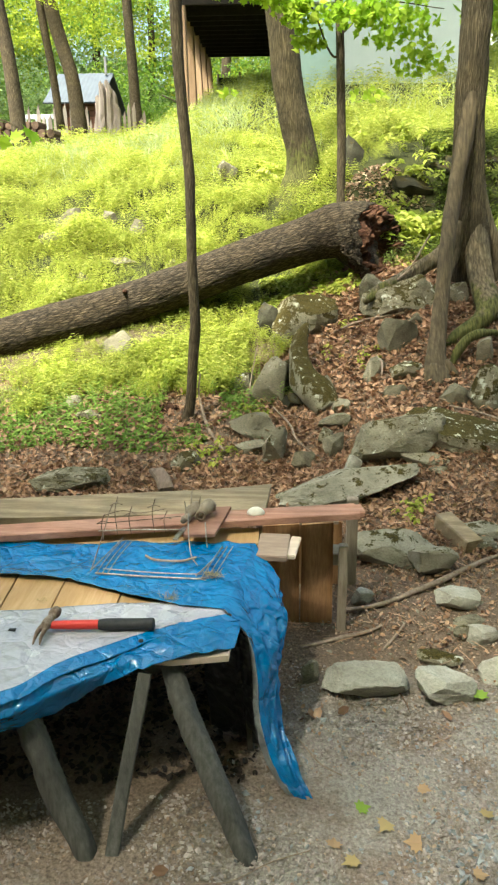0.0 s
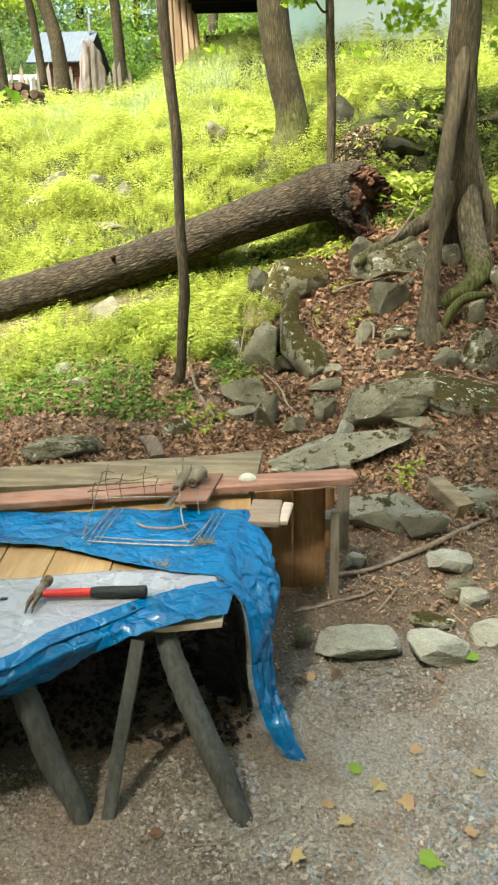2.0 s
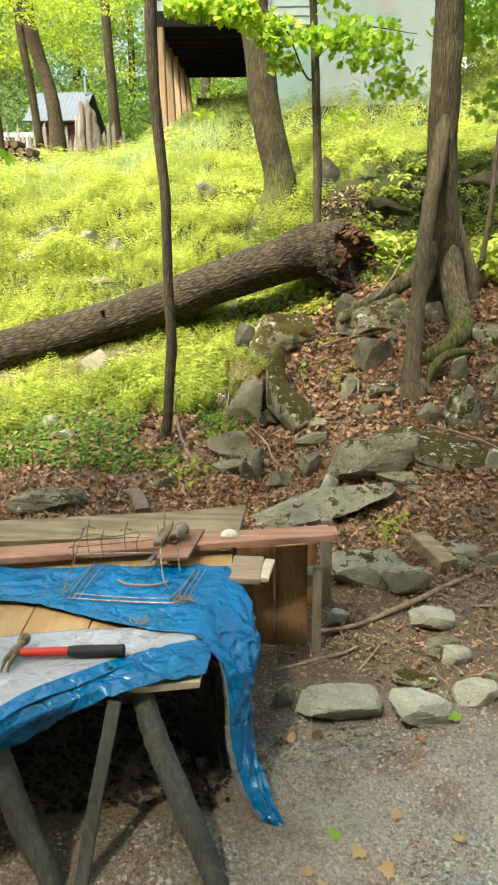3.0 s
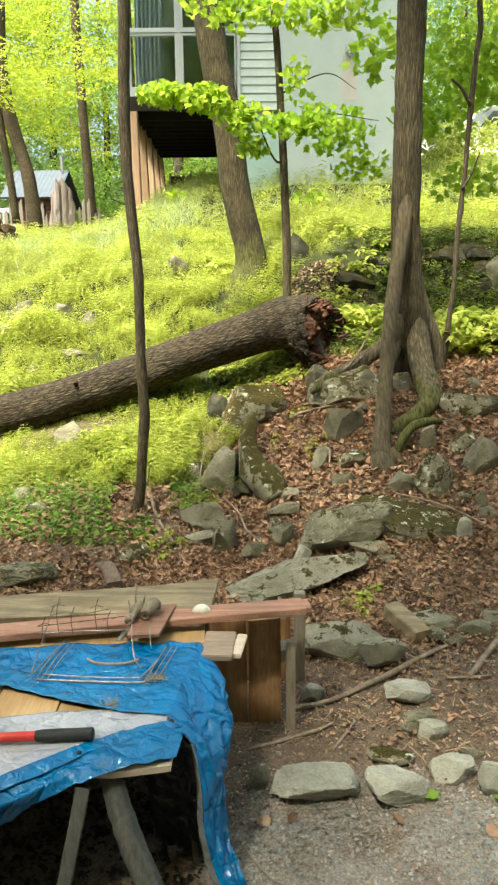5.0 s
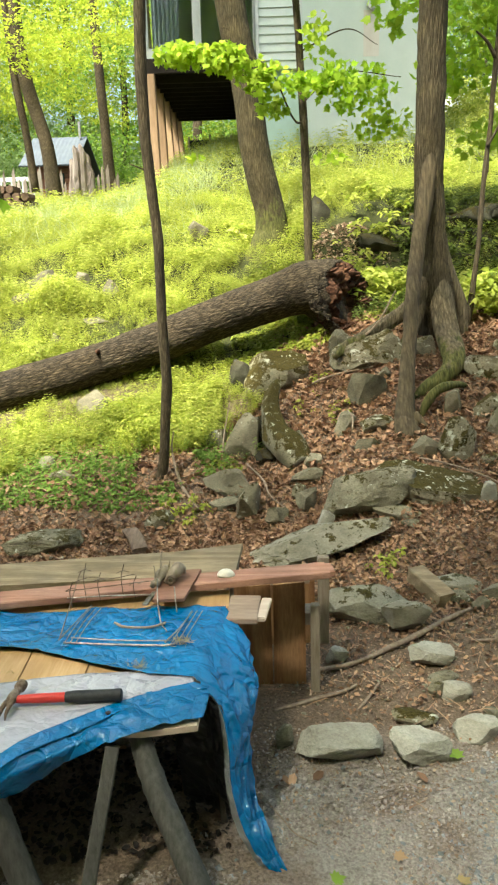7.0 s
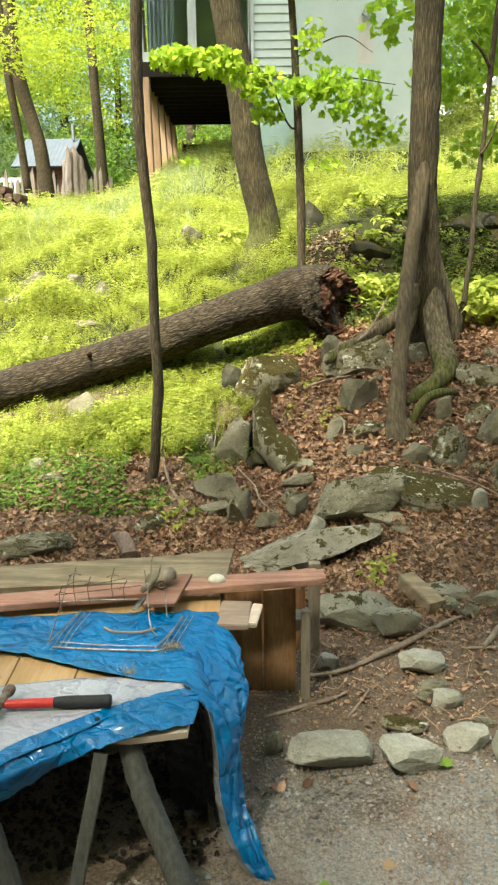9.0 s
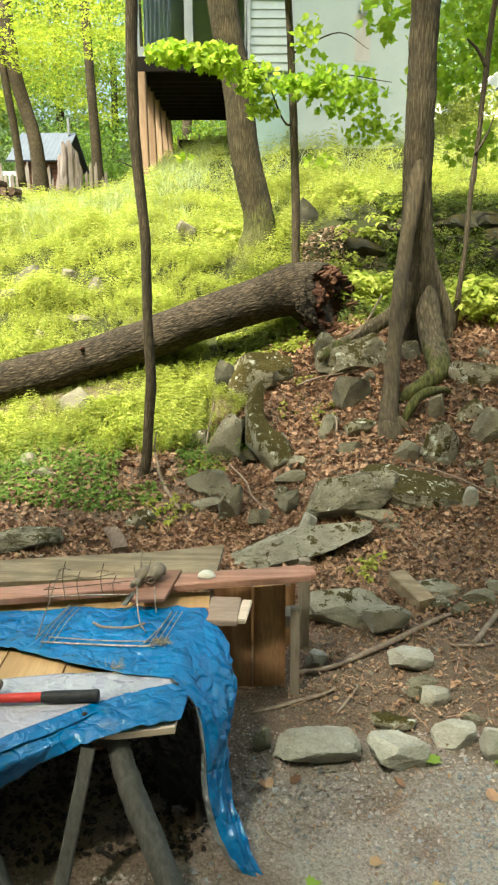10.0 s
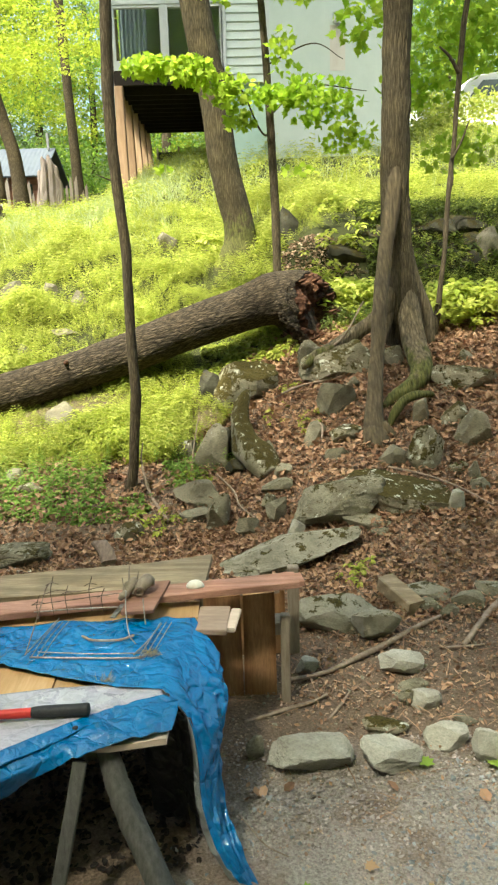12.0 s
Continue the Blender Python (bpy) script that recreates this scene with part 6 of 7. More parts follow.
def tarp():
    t = thing("tarp", (-0.5, 2.0, 0.505), "crumpled blue plastic tarp with silver underside draped over the bench", "tarp")
    far = [(-2.6, 2.34, 0.512), (-1.5, 2.37, 0.512), (-1.035, 2.389, 0.512), (-0.79, 2.369, 0.512), (-0.578, 2.391, 0.514), (-0.362, 2.392, 0.515), (-0.144, 2.398, 0.515)]
    near = [(-2.5, 2.25, 0.512), (-1.4, 2.19, 0.512), (-0.945, 2.143, 0.512), (-0.758, 2.126, 0.512), (-0.582, 2.06, 0.514), (-0.414, 1.987, 0.515), (-0.214, 1.953, 0.516)]
    upper = loft(far, near, 170, 60, wrinkle(0.0055, 1, 3, lambda u, v: 0.012 * max(0, v - 0.75) / 0.25 * (1 - u)))
    gfar = [(-2.4, 1.9, 0.506), (-1.25, 1.93, 0.506), (-0.872, 1.94, 0.506), (-0.663, 1.969, 0.507), (-0.482, 1.99, 0.508), (-0.331, 1.988, 0.508), (-0.216, 1.958, 0.511)]
    gnear = [(-2.2, 1.28, 0.500), (-1.05, 1.42, 0.502), (-0.733, 1.555, 0.505), (-0.627, 1.671, 0.507), (-0.487, 1.775, 0.508), (-0.363, 1.863, 0.508), (-0.210, 1.925, 0.510)]
    part("silver_sheet", thicken(loft(gfar, gnear, 100, 40, wrinkle(0.0035, 0.7, 9)), 0.0015), SILVER, t, "silver-grey underside folded over", True)
    hem = [(-2.2, 1.22, 0.498), (-1.05, 1.37, 0.499), (-0.719, 1.514, 0.500), (-0.615, 1.628, 0.502), (-0.479, 1.731, 0.503), (-0.344, 1.845, 0.503), (-0.168, 1.905, 0.509)]
    gn2 = [(a, b + 0.004, c + 0.003) for a, b, c in gnear]
    part("hem", thicken(loft(gn2, hem, 100, 8, wrinkle(0.003, 1, 5)), 0.002), BLUE, t, "blue folded hem", True)
    mid = [(-2.2, 1.22, 0.46), (-1.05, 1.37, 0.462), (-0.73, 1.50, 0.465), (-0.62, 1.60, 0.47), (-0.482, 1.70, 0.485), (-0.336, 1.79, 0.503), (-0.165, 1.862, 0.506)]
    low = [(-2.2, 1.3, 0.34), (-1.05, 1.46, 0.365), (-0.748, 1.56, 0.385), (-0.625, 1.63, 0.398), (-0.488, 1.69, 0.452), (-0.335, 1.722, 0.493), (-0.175, 1.782, 0.499)]
    hem2 = [(a, b + 0.012, c - 0.004) for a, b, c in hem]
    part("front_fold", thicken(joined_sheets(loft(hem2, mid, 110, 12, wrinkle(0.007, 1.3, 7)), loft(mid, low, 110, 18, wrinkle(0.007, 1.3, 7))), 0.0015), BLUE, t, "blue flap drooping over the front edge", True)
    dl = [(-0.214, 1.953, 0.516), (-0.169, 1.93, 0.475), (-0.136, 1.90, 0.438), (-0.117, 1.86, 0.354), (-0.106, 1.81, 0.231), (-0.061, 1.77, 0.102), (-0.002, 1.74, 0.035)]
    dr = [(-0.144, 2.398, 0.515), (-0.085, 2.26, 0.455), (-0.062, 2.18, 0.4), (-0.076, 2.1, 0.363), (-0.078, 2.0, 0.257), (-0.05, 1.88, 0.148), (0.016, 1.75, 0.035)]

    def drape(u, v, p):
        v = 1 - v
        w = 0.03 * lump(v * 4.5 + 3, u * 1.7, 0) + 0.016 * crease(v * 5, u * 2.2, 2, 2.5) + 0.009 * crease(v * 4 + u * 7, u * 5 - v * 5, 7, 3.5) + 0.003 * crease(p.x * 22, p.y * 18, p.z * 16, 3)
        w *= min(1, u * 7) * min(1, v * 6)
        return (w + 0.012 * math.sin(v * math.pi) * math.sin(u * math.pi), -w * 0.5, 0.012 * lump(p.x * 12, p.y * 12, 4) * (1 - u) * min(1, u * 7))
    part("blue_sheet", thicken(joined_sheets(upper, loft(dr, dl, 140, 60, drape), 0.0012), 0.0015), BLUE, t, "bright blue woven plastic with a tail hanging to the ground", True)
    edge = [(a - 0.001, b - 0.003, c) for a, b, c in dl]
    inner = [(a - 0.004 - 0.0036 * k, b + 0.012, c) for k, (a, b, c) in enumerate(dl)]
    part("frayed_edge", thicken(loft(edge, inner, 80, 8, wrinkle(0.004, 2, 2)), 0.0015), DRABTARP, t, "dirty grey turned-over edge", True)
    # this fold is coloured near-black to carry the shade under the bench
    part("inner_fold", thicken(loft([(-0.30, 1.97, 0.466), (-0.2, 1.93, 0.466), (-0.13, 1.9, 0.44)], [(-0.27, 2.02, 0.06), (-0.17, 1.96, 0.05), (-0.09, 1.86, 0.06)], 40, 20, wrinkle(0.016, 1.4, 8)), 0.0015), SHADE_TARP, t, "tarp fold hanging under the corner, shade put into its black colour", True)
    for gx, gy in ((-0.43, 1.79), (-0.86, 1.50), (-0.2, 1.93)):
        part("grommet", tube([(gx, gy, 0.508, 0.007), (gx, gy, 0.512, 0.0075), (gx, gy, 0.514, 0.005)], 4, 16), RUBBER, t)
    part("scuff", box(-0.81, 1.83, 0.509, -0.79, 1.842, 0.512, 0.001), RUBBER, t)


def joined_sheets(a, b, near=0.004):
    """Two sheets that share a line, welded into one."""
    V, F = joined([a, b])
    bm = bmesh.new()
    vs = [bm.verts.new(v) for v in V]
    for f in F:
        bm.faces.new([vs[i] for i in f])
    bmesh.ops.remove_doubles(bm, verts=bm.verts, dist=near)
    bm.verts.index_update()
    out = [v.co.copy() for v in bm.verts], [tuple(v.index for v in f.verts) for f in bm.faces]
    bm.free()
    return out


tarp()

# boards placed under the bench to shut out light, coloured dark for its shade
store = thing("board_stack", (-1.3, 2.6, 0.0), "boards on edge under the bench, placed to block light, darkened for shade", "boards")
for k in range(7):
    part("board", beam((-3.0, 2.5 + 0.03 * (k % 3), 0.06 + 0.062 * k), (-0.16 - 0.03 * (k % 2), 2.6 + 0.03 * (k % 3), 0.06 + 0.06 * k), 0.024, 0.058, 0.004), SHADE_WOOD, store)
part("board", beam((-0.62, 2.42, 0.0), (-0.66, 2.46, 0.4), 0.12, 0.02, 0.003, (0, 1, 0)), SHADE_WOOD, store)
part("board", beam((-0.14, 1.98, 0.0), (-0.17, 2.0, 0.44), 0.1, 0.02, 0.003, (1, 0, 0)), SHADE_WOOD, store)
part("board", beam((-0.17, 2.2, 0.0), (-0.17, 2.25, 0.44), 0.2, 0.02, 0.003, (1, 0, 0)), SHADE_WOOD, store)

# boards behind
pink = thing("board", (-0.4, 2.5, 0.515), "long pinkish weathered board lying along the bench", "board", "boards behind the bench")
part("plank", beam((-1.6, 2.32, 0.530), (0.222, 2.612, 0.548), 0.098, 0.026, 0.003, cuts=12, warp=0.002), PINKWOOD, pink)
part("rounded_end", beam((0.222, 2.612, 0.548), (0.243, 2.615, 0.548), 0.074, 0.026, 0.005), PINKWOOD, pink)
backb = thing("board", (-0.6, 2.85, 0.46), "wide greenish weathered board behind the pinkish one", "board", "boards behind the bench")
part("plank", ([(-1.7, 2.62, 0.455), (-0.123, 2.75, 0.455), (-0.100, 3.04, 0.462), (-0.35, 2.98, 0.458), (-1.8, 2.78, 0.455), (-1.7, 2.62, 0.482), (-0.123, 2.75, 0.482), (-0.100, 3.04, 0.489), (-0.35, 2.98, 0.485), (-1.8, 2.78, 0.482)],
               [(4, 3, 2, 1, 0), (5, 6, 7, 8, 9), (0, 1, 6, 5), (1, 2, 7, 6), (2, 3, 8, 7), (3, 4, 9, 8), (4, 0, 5, 9)]), OLIVEWOOD, backb)
single("board", box(-0.135, 2.316, 0.488, -0.028, 2.5, 0.508, 0.003, -4), OFFCUT, (-0.08, 2.4, 0.488), "short grey-brown offcut on the corner of the bench", "board", "offcuts on the bench")
single("board", box(-0.03, 2.335, 0.486, 0.005, 2.49, 0.502, 0.003, -9), PALEWOOD, (-0.01, 2.41, 0.486), "narrow pale offcut on the corner of the bench", "board", "offcuts on the bench")
single("board", ([(-0.385, 2.35, 0.541), (-0.279, 2.356, 0.541), (-0.24, 2.6, 0.541), (-0.37, 2.585, 0.541), (-0.385, 2.35, 0.552), (-0.279, 2.356, 0.552), (-0.24, 2.6, 0.552), (-0.37, 2.585, 0.552)],
                 [(3, 2, 1, 0), (4, 5, 6, 7), (0, 1, 5, 4), (1, 2, 6, 5), (2, 3, 7, 6), (3, 0, 4, 7)]), REDBOARD, (-0.32, 2.45, 0.541), "small reddish-brown board lying across the long board", "board", "offcuts on the bench").location.z += 0.016

crate = thing("wooden_crate", (0.02, 2.75, 0.0), "open crate of brown plywood panels and grey posts", "crate")
for xa, xb, top in ((-0.13, 0.016, 0.468), (0.02, 0.146, 0.475)):
    part("panel", ([(xa, 2.685, 0.0), (xb, 2.68, 0.0), (xb - 0.004, 2.67, top), (xa + 0.003, 2.67, top - 0.01), (xa, 2.70, 0.0), (xb, 2.695, 0.0), (xb - 0.004, 2.685, top), (xa + 0.003, 2.685, top - 0.01)],
                   [(0, 1, 2, 3), (7, 6, 5, 4), (0, 4, 5, 1), (1, 5, 6, 2), (2, 6, 7, 3), (3, 7, 4, 0)]), PLYWOOD, crate, "warm brown plywood panel")
part("post", box(0.162, 2.62, 0.0, 0.196, 2.655, 0.4, 0.003), GREYWOOD, crate)
part("post", box(0.20, 2.76, 0.165, 0.243, 2.80, 0.532, 0.003), GREYWOOD, crate)
part("post", box(-0.16, 3.0, 0.0, -0.12, 3.04, 0.45, 0.003), GREYWOOD, crate)
part("rail", box(0.14, 2.7, 0.28, 0.2, 2.79, 0.33, 0.003), GREYWOOD, crate)
part("panel", box(-0.13, 2.98, 0.0, 0.2, 3.0, 0.34, 0.003), PLYWOOD, crate)
part("ledge", box(-0.06, 2.69, 0.455, 0.16, 2.8, 0.472, 0.003, 4), OFFCUT, crate)


# ---- hammer ----
def hammer():
    h = thing("hammer", (-0.56, 1.84, 0.512), "claw hammer with red handle and black rubber grip", "hammer")
    part("handle", tube([(-0.69, 1.826, 0.533, 0.010), (-0.66, 1.829, 0.532, 0.012), (-0.6, 1.834, 0.531, 0.0135), (-0.55, 1.838, 0.530, 0.0135)], 16, 14), REDPAINT, h, "red fibreglass handle", True)
    part("grip", tube([(-0.555, 1.838, 0.530, 0.014), (-0.53, 1.839, 0.530, 0.0165), (-0.48, 1.841, 0.530, 0.017), (-0.43, 1.842, 0.531, 0.0165), (-0.405, 1.842, 0.531, 0.018), (-0.4, 1.842, 0.531, 0.012)], 30, 18, 0.02, 40), RUBBER, h, "black rubber grip", True)
    part("head", tube([(-0.685, 1.886, 0.545, 0.014), (-0.686, 1.876, 0.544, 0.016), (-0.689, 1.866, 0.543, 0.0155), (-0.69, 1.858, 0.542, 0.011), (-0.693, 1.845, 0.54, 0.012), (-0.695, 1.83, 0.538, 0.015), (-0.697, 1.812, 0.537, 0.013)], 26, 16), RUST, h, "worn rusty steel head", True)
    for dx in (-0.009, 0.007):
        part("claw", tube([(-0.697 + dx * 0.4, 1.815, 0.537, 0.010), (-0.702 + dx, 1.795, 0.534, 0.007), (-0.705 + dx, 1.775, 0.526, 0.005), (-0.706 + dx * 1.2, 1.758, 0.514, 0.002)], 14, 8), RUST, h, "rusty claw", True)


hammer()


# ---- wire rack, shell, scraps ----
def wire(name, rows, parent, r=0.0022, mat=None):
    return part(name, tube([(*p, r) for p in rows], max(8, 6 * len(rows)), 6), mat or WIRE, parent, "", True)


rack = thing("wire_rack", (-0.44, 2.25, 0.522), "bent rusty wire rack standing on the tarp", "wire rack")
wire("wire", [(-0.64, 2.15, 0.524), (-0.5, 2.135, 0.524), (-0.38, 2.125, 0.524), (-0.3, 2.12, 0.526), (-0.285, 2.14, 0.526)], rack, 0.003)
wire("wire", [(-0.62, 2.17, 0.53), (-0.45, 2.15, 0.528), (-0.3, 2.14, 0.53)], rack, 0.002)
for a in (0, 0.018, 0.036):
    wire("wire", [(-0.635 + a, 2.15, 0.526), (-0.62 + a, 2.25, 0.535), (-0.595 + a, 2.34, 0.545)], rack, 0.0018)
    wire("wire", [(-0.30 + a, 2.125, 0.526), (-0.275 + a, 2.22, 0.535), (-0.25 + a, 2.31, 0.545)], rack, 0.0018)
wire("wire", [(-0.50, 2.265, 0.53), (-0.46, 2.235, 0.53), (-0.38, 2.23, 0.53), (-0.33, 2.25, 0.534)], rack, 0.004, GREYWOOD)
for x0, y0, h in ((-0.62, 2.40, 0.68), (-0.575, 2.41, 0.64), (-0.495, 2.42, 0.665), (-0.455, 2.42, 0.62), (-0.66, 2.36, 0.63)):
    wire("wire", [(x0, y0, 0.54), (x0 - 0.006, y0 + 0.006, 0.54 + (h - 0.54) * 0.6), (x0 + 0.006, y0 + 0.012, h)], rack, 0.0016, RUST)
    wire("wire", [(x0 - 0.02, y0, h - 0.03), (x0, y0 + 0.004, h - 0.022), (x0 + 0.022, y0 + 0.01, h - 0.03)], rack, 0.0013, RUST)
wire("wire", [(-0.66, 2.37, 0.625), (-0.6, 2.4, 0.632), (-0.54, 2.41, 0.62), (-0.45, 2.42, 0.632)], rack, 0.0014, RUST)
wire("wire", [(-0.68, 2.36, 0.6), (-0.5, 2.41, 0.598), (-0.4, 2.42, 0.605)], rack, 0.0016, RUST)
wire("wire", [(-0.655, 2.16, 0.53), (-0.64, 2.28, 0.6), (-0.63, 2.38, 0.655), (-0.615, 2.41, 0.66)], rack, 0.0018, RUST)
wire("wire", [(-0.69, 2.412, 0.55), (-0.55, 2.418, 0.553), (-0.4, 2.424, 0.552)], rack, 0.0028, STEEL)
wire("wire", [(-0.655, 2.153, 0.532), (-0.63, 2.26, 0.533), (-0.598, 2.377, 0.54)], rack, 0.0024)
wire("wire", [(-0.317, 2.127, 0.532), (-0.28, 2.22, 0.533), (-0.249, 2.313, 0.54)], rack, 0.0026)
wire("wire", [(-0.365, 2.36, 0.64), (-0.36, 2.3, 0.6), (-0.345, 2.24, 0.545), (-0.32, 2.2, 0.53)], rack, 0.0022)
wire("wire", [(-0.31, 2.36, 0.61), (-0.305, 2.33, 0.57), (-0.30, 2.31, 0.54)], rack, 0.0022)

knot = thing("twisted_root", (-0.33, 2.5, 0.552), "gnarled grey root burl with rusty ring on the small board", "root")
for rows in ([(-0.39, 2.45, 0.558, 0.008), (-0.375, 2.48, 0.58, 0.02), (-0.36, 2.5, 0.59, 0.022), (-0.345, 2.51, 0.58, 0.01)], [(-0.355, 2.47, 0.56, 0.012), (-0.335, 2.49, 0.58, 0.024), (-0.31, 2.52, 0.59, 0.026), (-0.295, 2.53, 0.57, 0.012)],
             [(-0.40, 2.44, 0.556, 0.008), (-0.385, 2.44, 0.575, 0.014), (-0.37, 2.445, 0.565, 0.006)], [(-0.37, 2.48, 0.58, 0.004), (-0.372, 2.5, 0.63, 0.003), (-0.366, 2.51, 0.66, 0.002)], [(-0.35, 2.5, 0.59, 0.004), (-0.34, 2.51, 0.63, 0.002)], [(-0.385, 2.46, 0.57, 0.003), (-0.395, 2.48, 0.62, 0.002)]):
    part("root", tube([(a, b, c, r * 0.85) for a, b, c, r in rows], 24, 14, 0.5, 40, 0.003), GREYWOOD, knot, smooth=True)
knot.location.z += 0.016
part("ring", tube([(-0.335 + 0.014 * math.cos(a), 2.455, 0.592 + 0.014 * math.sin(a), 0.005) for a in np.linspace(0, 2 * math.pi, 13)], 36, 8, caps=False), RUST, knot, "rusty iron ring", True)
part("strip", box(-0.41, 2.36, 0.541, -0.392, 2.5, 0.546, 0.001, -12), STEEL, knot, "bright metal strip")


def shell_half():
    V, F = [], []
    for j in range(9):
        for i in range(17):
            a, b = 2 * math.pi * i / 16, math.pi / 2 * j / 8
            r = 0.032 * (1 + 0.03 * math.cos(14 * a))
            V.append((-0.147 + r * math.cos(a) * math.cos(b), 2.555 + 0.7 * r * math.sin(a) * math.cos(b), 0.54 + 0.026 * math.sin(b)))
    for j in range(8):
        F += [(j * 17 + i, j * 17 + i + 1, j * 17 + i + 18, j * 17 + i + 17) for i in range(16)]
    return thicken((V, F), 0.002)


single("shell", shell_half(), SHELL, (-0.147, 2.56, 0.54), "white clam shell on the pinkish board", "shell", smooth=True).location.z += 0.019


def tuft(x, y, z, n, size, label):
    r = np.random.default_rng(int(abs(x * 1000)))
    P = r.normal(0, size * 0.3, (n, 3)) * (1, 1, 0.25)
    P[:, 2] = abs(P[:, 2]) + 0.004
    ob = new("dry_tuft", strewn("dry_tuft", BLADE, P, r.uniform(0.6, 1.2, n) * size, turns(n, 1.1, r), STRAW))
    ob.location = (x, y, z)
    tagged(ob, label, "dry grass")


tuft(-0.385, 2.0, 0.512, 90, 0.034, "straw-coloured dry grass tuft on the tarp")
tuft(-0.265, 2.14, 0.522, 90, 0.036, "straw-coloured dry grass tuft in the wire rack")
tuft(-0.76, 1.99, 0.506, 20, 0.025, "small dry leaf scrap on the planks")

# ---- wood and sticks on the ground ----
blk = thing("wood_block", (0.77, 3.32, 0.1), "weathered squared wooden block leaning on a stone", "wood block")
part("block", beam((0.712, 3.42, 0.168), (0.815, 3.2, 0.125), 0.09, 0.075, 0.006), OLIVEWOOD, blk)


def stick(rows, label, mat=None, group="fallen sticks"):
    base = rows[0]
    s = thing("stick", (base[0], base[1], base[2]), label, "stick", group)
    rows = [(a, b, c, r * 0.72) for a, b, c, r in rows]
    part("branch", tube(rows, 10 * len(rows), 9, 0.18, 14), mat or STICK, s, smooth=True)
    return s


stick([(0.198, 2.752, 0.056, 0.0123), (0.289, 2.767, 0.061, 0.0135), (0.384, 2.802, 0.068, 0.0148), (0.497, 2.872, 0.078, 0.0163), (0.616, 2.943, 0.09, 0.0167), (0.744, 3.039, 0.1, 0.0159), (0.834, 3.104, 0.105, 0.015), (0.915, 3.159, 0.109, 0.0101)], "long bare grey-brown branch lying among the stones")
stick([(0.016, 2.491, 0.046, 0.0082), (0.099, 2.525, 0.047, 0.0104), (0.185, 2.564, 0.048, 0.0116), (0.273, 2.599, 0.05, 0.0096), (0.337, 2.639, 0.055, 0.0065)], "thin bare stick on the dirt")
stick([(0.946, 2.915, 0.09, 0.0142), (0.995, 2.975, 0.096, 0.018), (1.069, 3.081, 0.105, 0.0198), (1.161, 3.197, 0.117, 0.0205), (1.305, 3.343, 0.135, 0.0213)], "forked bare branch on the dirt")
stick([(0.859, 2.915, 0.084, 0.0071), (0.941, 2.914, 0.085, 0.0106), (1.039, 2.924, 0.087, 0.0071)], "short bare stick on the dirt")
stick([(0.323, 2.483, 0.046, 0.0062), (0.369, 2.553, 0.05, 0.0084), (0.425, 2.648, 0.055, 0.0065)], "thin twig on the dirt")
stick([(0.508, 2.376, 0.056, 0.0049), (0.56, 2.405, 0.06, 0.005), (0.61, 2.435, 0.058, 0.005)], "short pale twig on a green-tinged stone")
stick([(-0.03, 2.06, 0.01, 0.007), (0.04, 2.0, 0.016, 0.007), (0.1, 1.94, 0.014, 0.006), (0.17, 1.9, 0.012, 0.004)], "thin dark twig on the dirt", BARK_SMOOTH)
stick([(-0.13, 1.49, 0.01, 0.005), (-0.05, 1.53, 0.015, 0.006), (0.05, 1.575, 0.012, 0.004)], "thin dark twig on the gravel", BARK_SMOOTH)
stick([(0.37, 1.7, 0.01, 0.005), (0.42, 1.78, 0.015, 0.006), (0.44, 1.82, 0.017, 0.004)], "thin forked twig on the gravel")
stick([(0.16, 2.165, 0.013, 0.006), (0.22, 2.13, 0.016, 0.007)], "short dark twig on the gravel", BARK_SMOOTH)
stick([(-0.619, 5.05, 0.51, 0.006), (-0.629, 5.0, 0.405, 0.009), (-0.598, 4.9, 0.299, 0.013), (-0.547, 4.805, 0.195, 0.0148), (-0.425, 4.523, 0.129, 0.014)], "pale vine stem leaning at the foot of the sapling")
stick([(-0.24, 5.28, 0.66, 0.004), (-0.28, 5.22, 0.46, 0.006), (-0.3, 5.15, 0.3, 0.007)], "thin pale stick standing in the bank")
stick([(-0.124, 5.01, 0.285, 0.0077), (-0.014, 4.764, 0.24, 0.0095), (0.028, 4.559, 0.2, 0.0078), (0.131, 4.36, 0.171, 0.0054)], "curved bare twig among the rocks")
stick([(0.533, 5.884, 0.853, 0.0132), (0.68, 5.84, 0.98, 0.014), (0.855, 5.8, 1.121, 0.012), (1.016, 5.9, 1.368, 0.008)], "bare fallen branch over the mossy boulder")
stick([(0.314, 5.724, 0.674, 0.0107), (0.505, 5.697, 0.759, 0.0128), (0.81, 5.599, 0.84, 0.0105)], "bare stick on the leafy bank")
stick([(0.57, 5.14, 0.614, 0.0078), (0.598, 5.044, 0.58, 0.0092), (0.583, 4.937, 0.527, 0.0075)], "bent twig between the rocks")
stick([(0.949, 4.552, 0.427, 0.007), (1.074, 4.484, 0.415, 0.0083), (1.208, 4.395, 0.39, 0.0085), (1.347, 4.284, 0.35, 0.0073), (1.481, 4.13, 0.292, 0.0048)], "bare twig over the boulders")
stick([(-0.012, 2.015, 0.042, 0.0040), (0.025, 1.95, 0.044, 0.0035), (0.068, 1.882, 0.042, 0.0030), (0.129, 1.837, 0.041, 0.0026)], "thin crooked twig lying on the gravel")
stick([(-0.27, 1.449, 0.043, 0.0035), (-0.172, 1.459, 0.045, 0.0031), (-0.074, 1.52, 0.044, 0.0027), (0.03, 1.565, 0.041, 0.0022)], "thin dry twig on the trodden dirt")
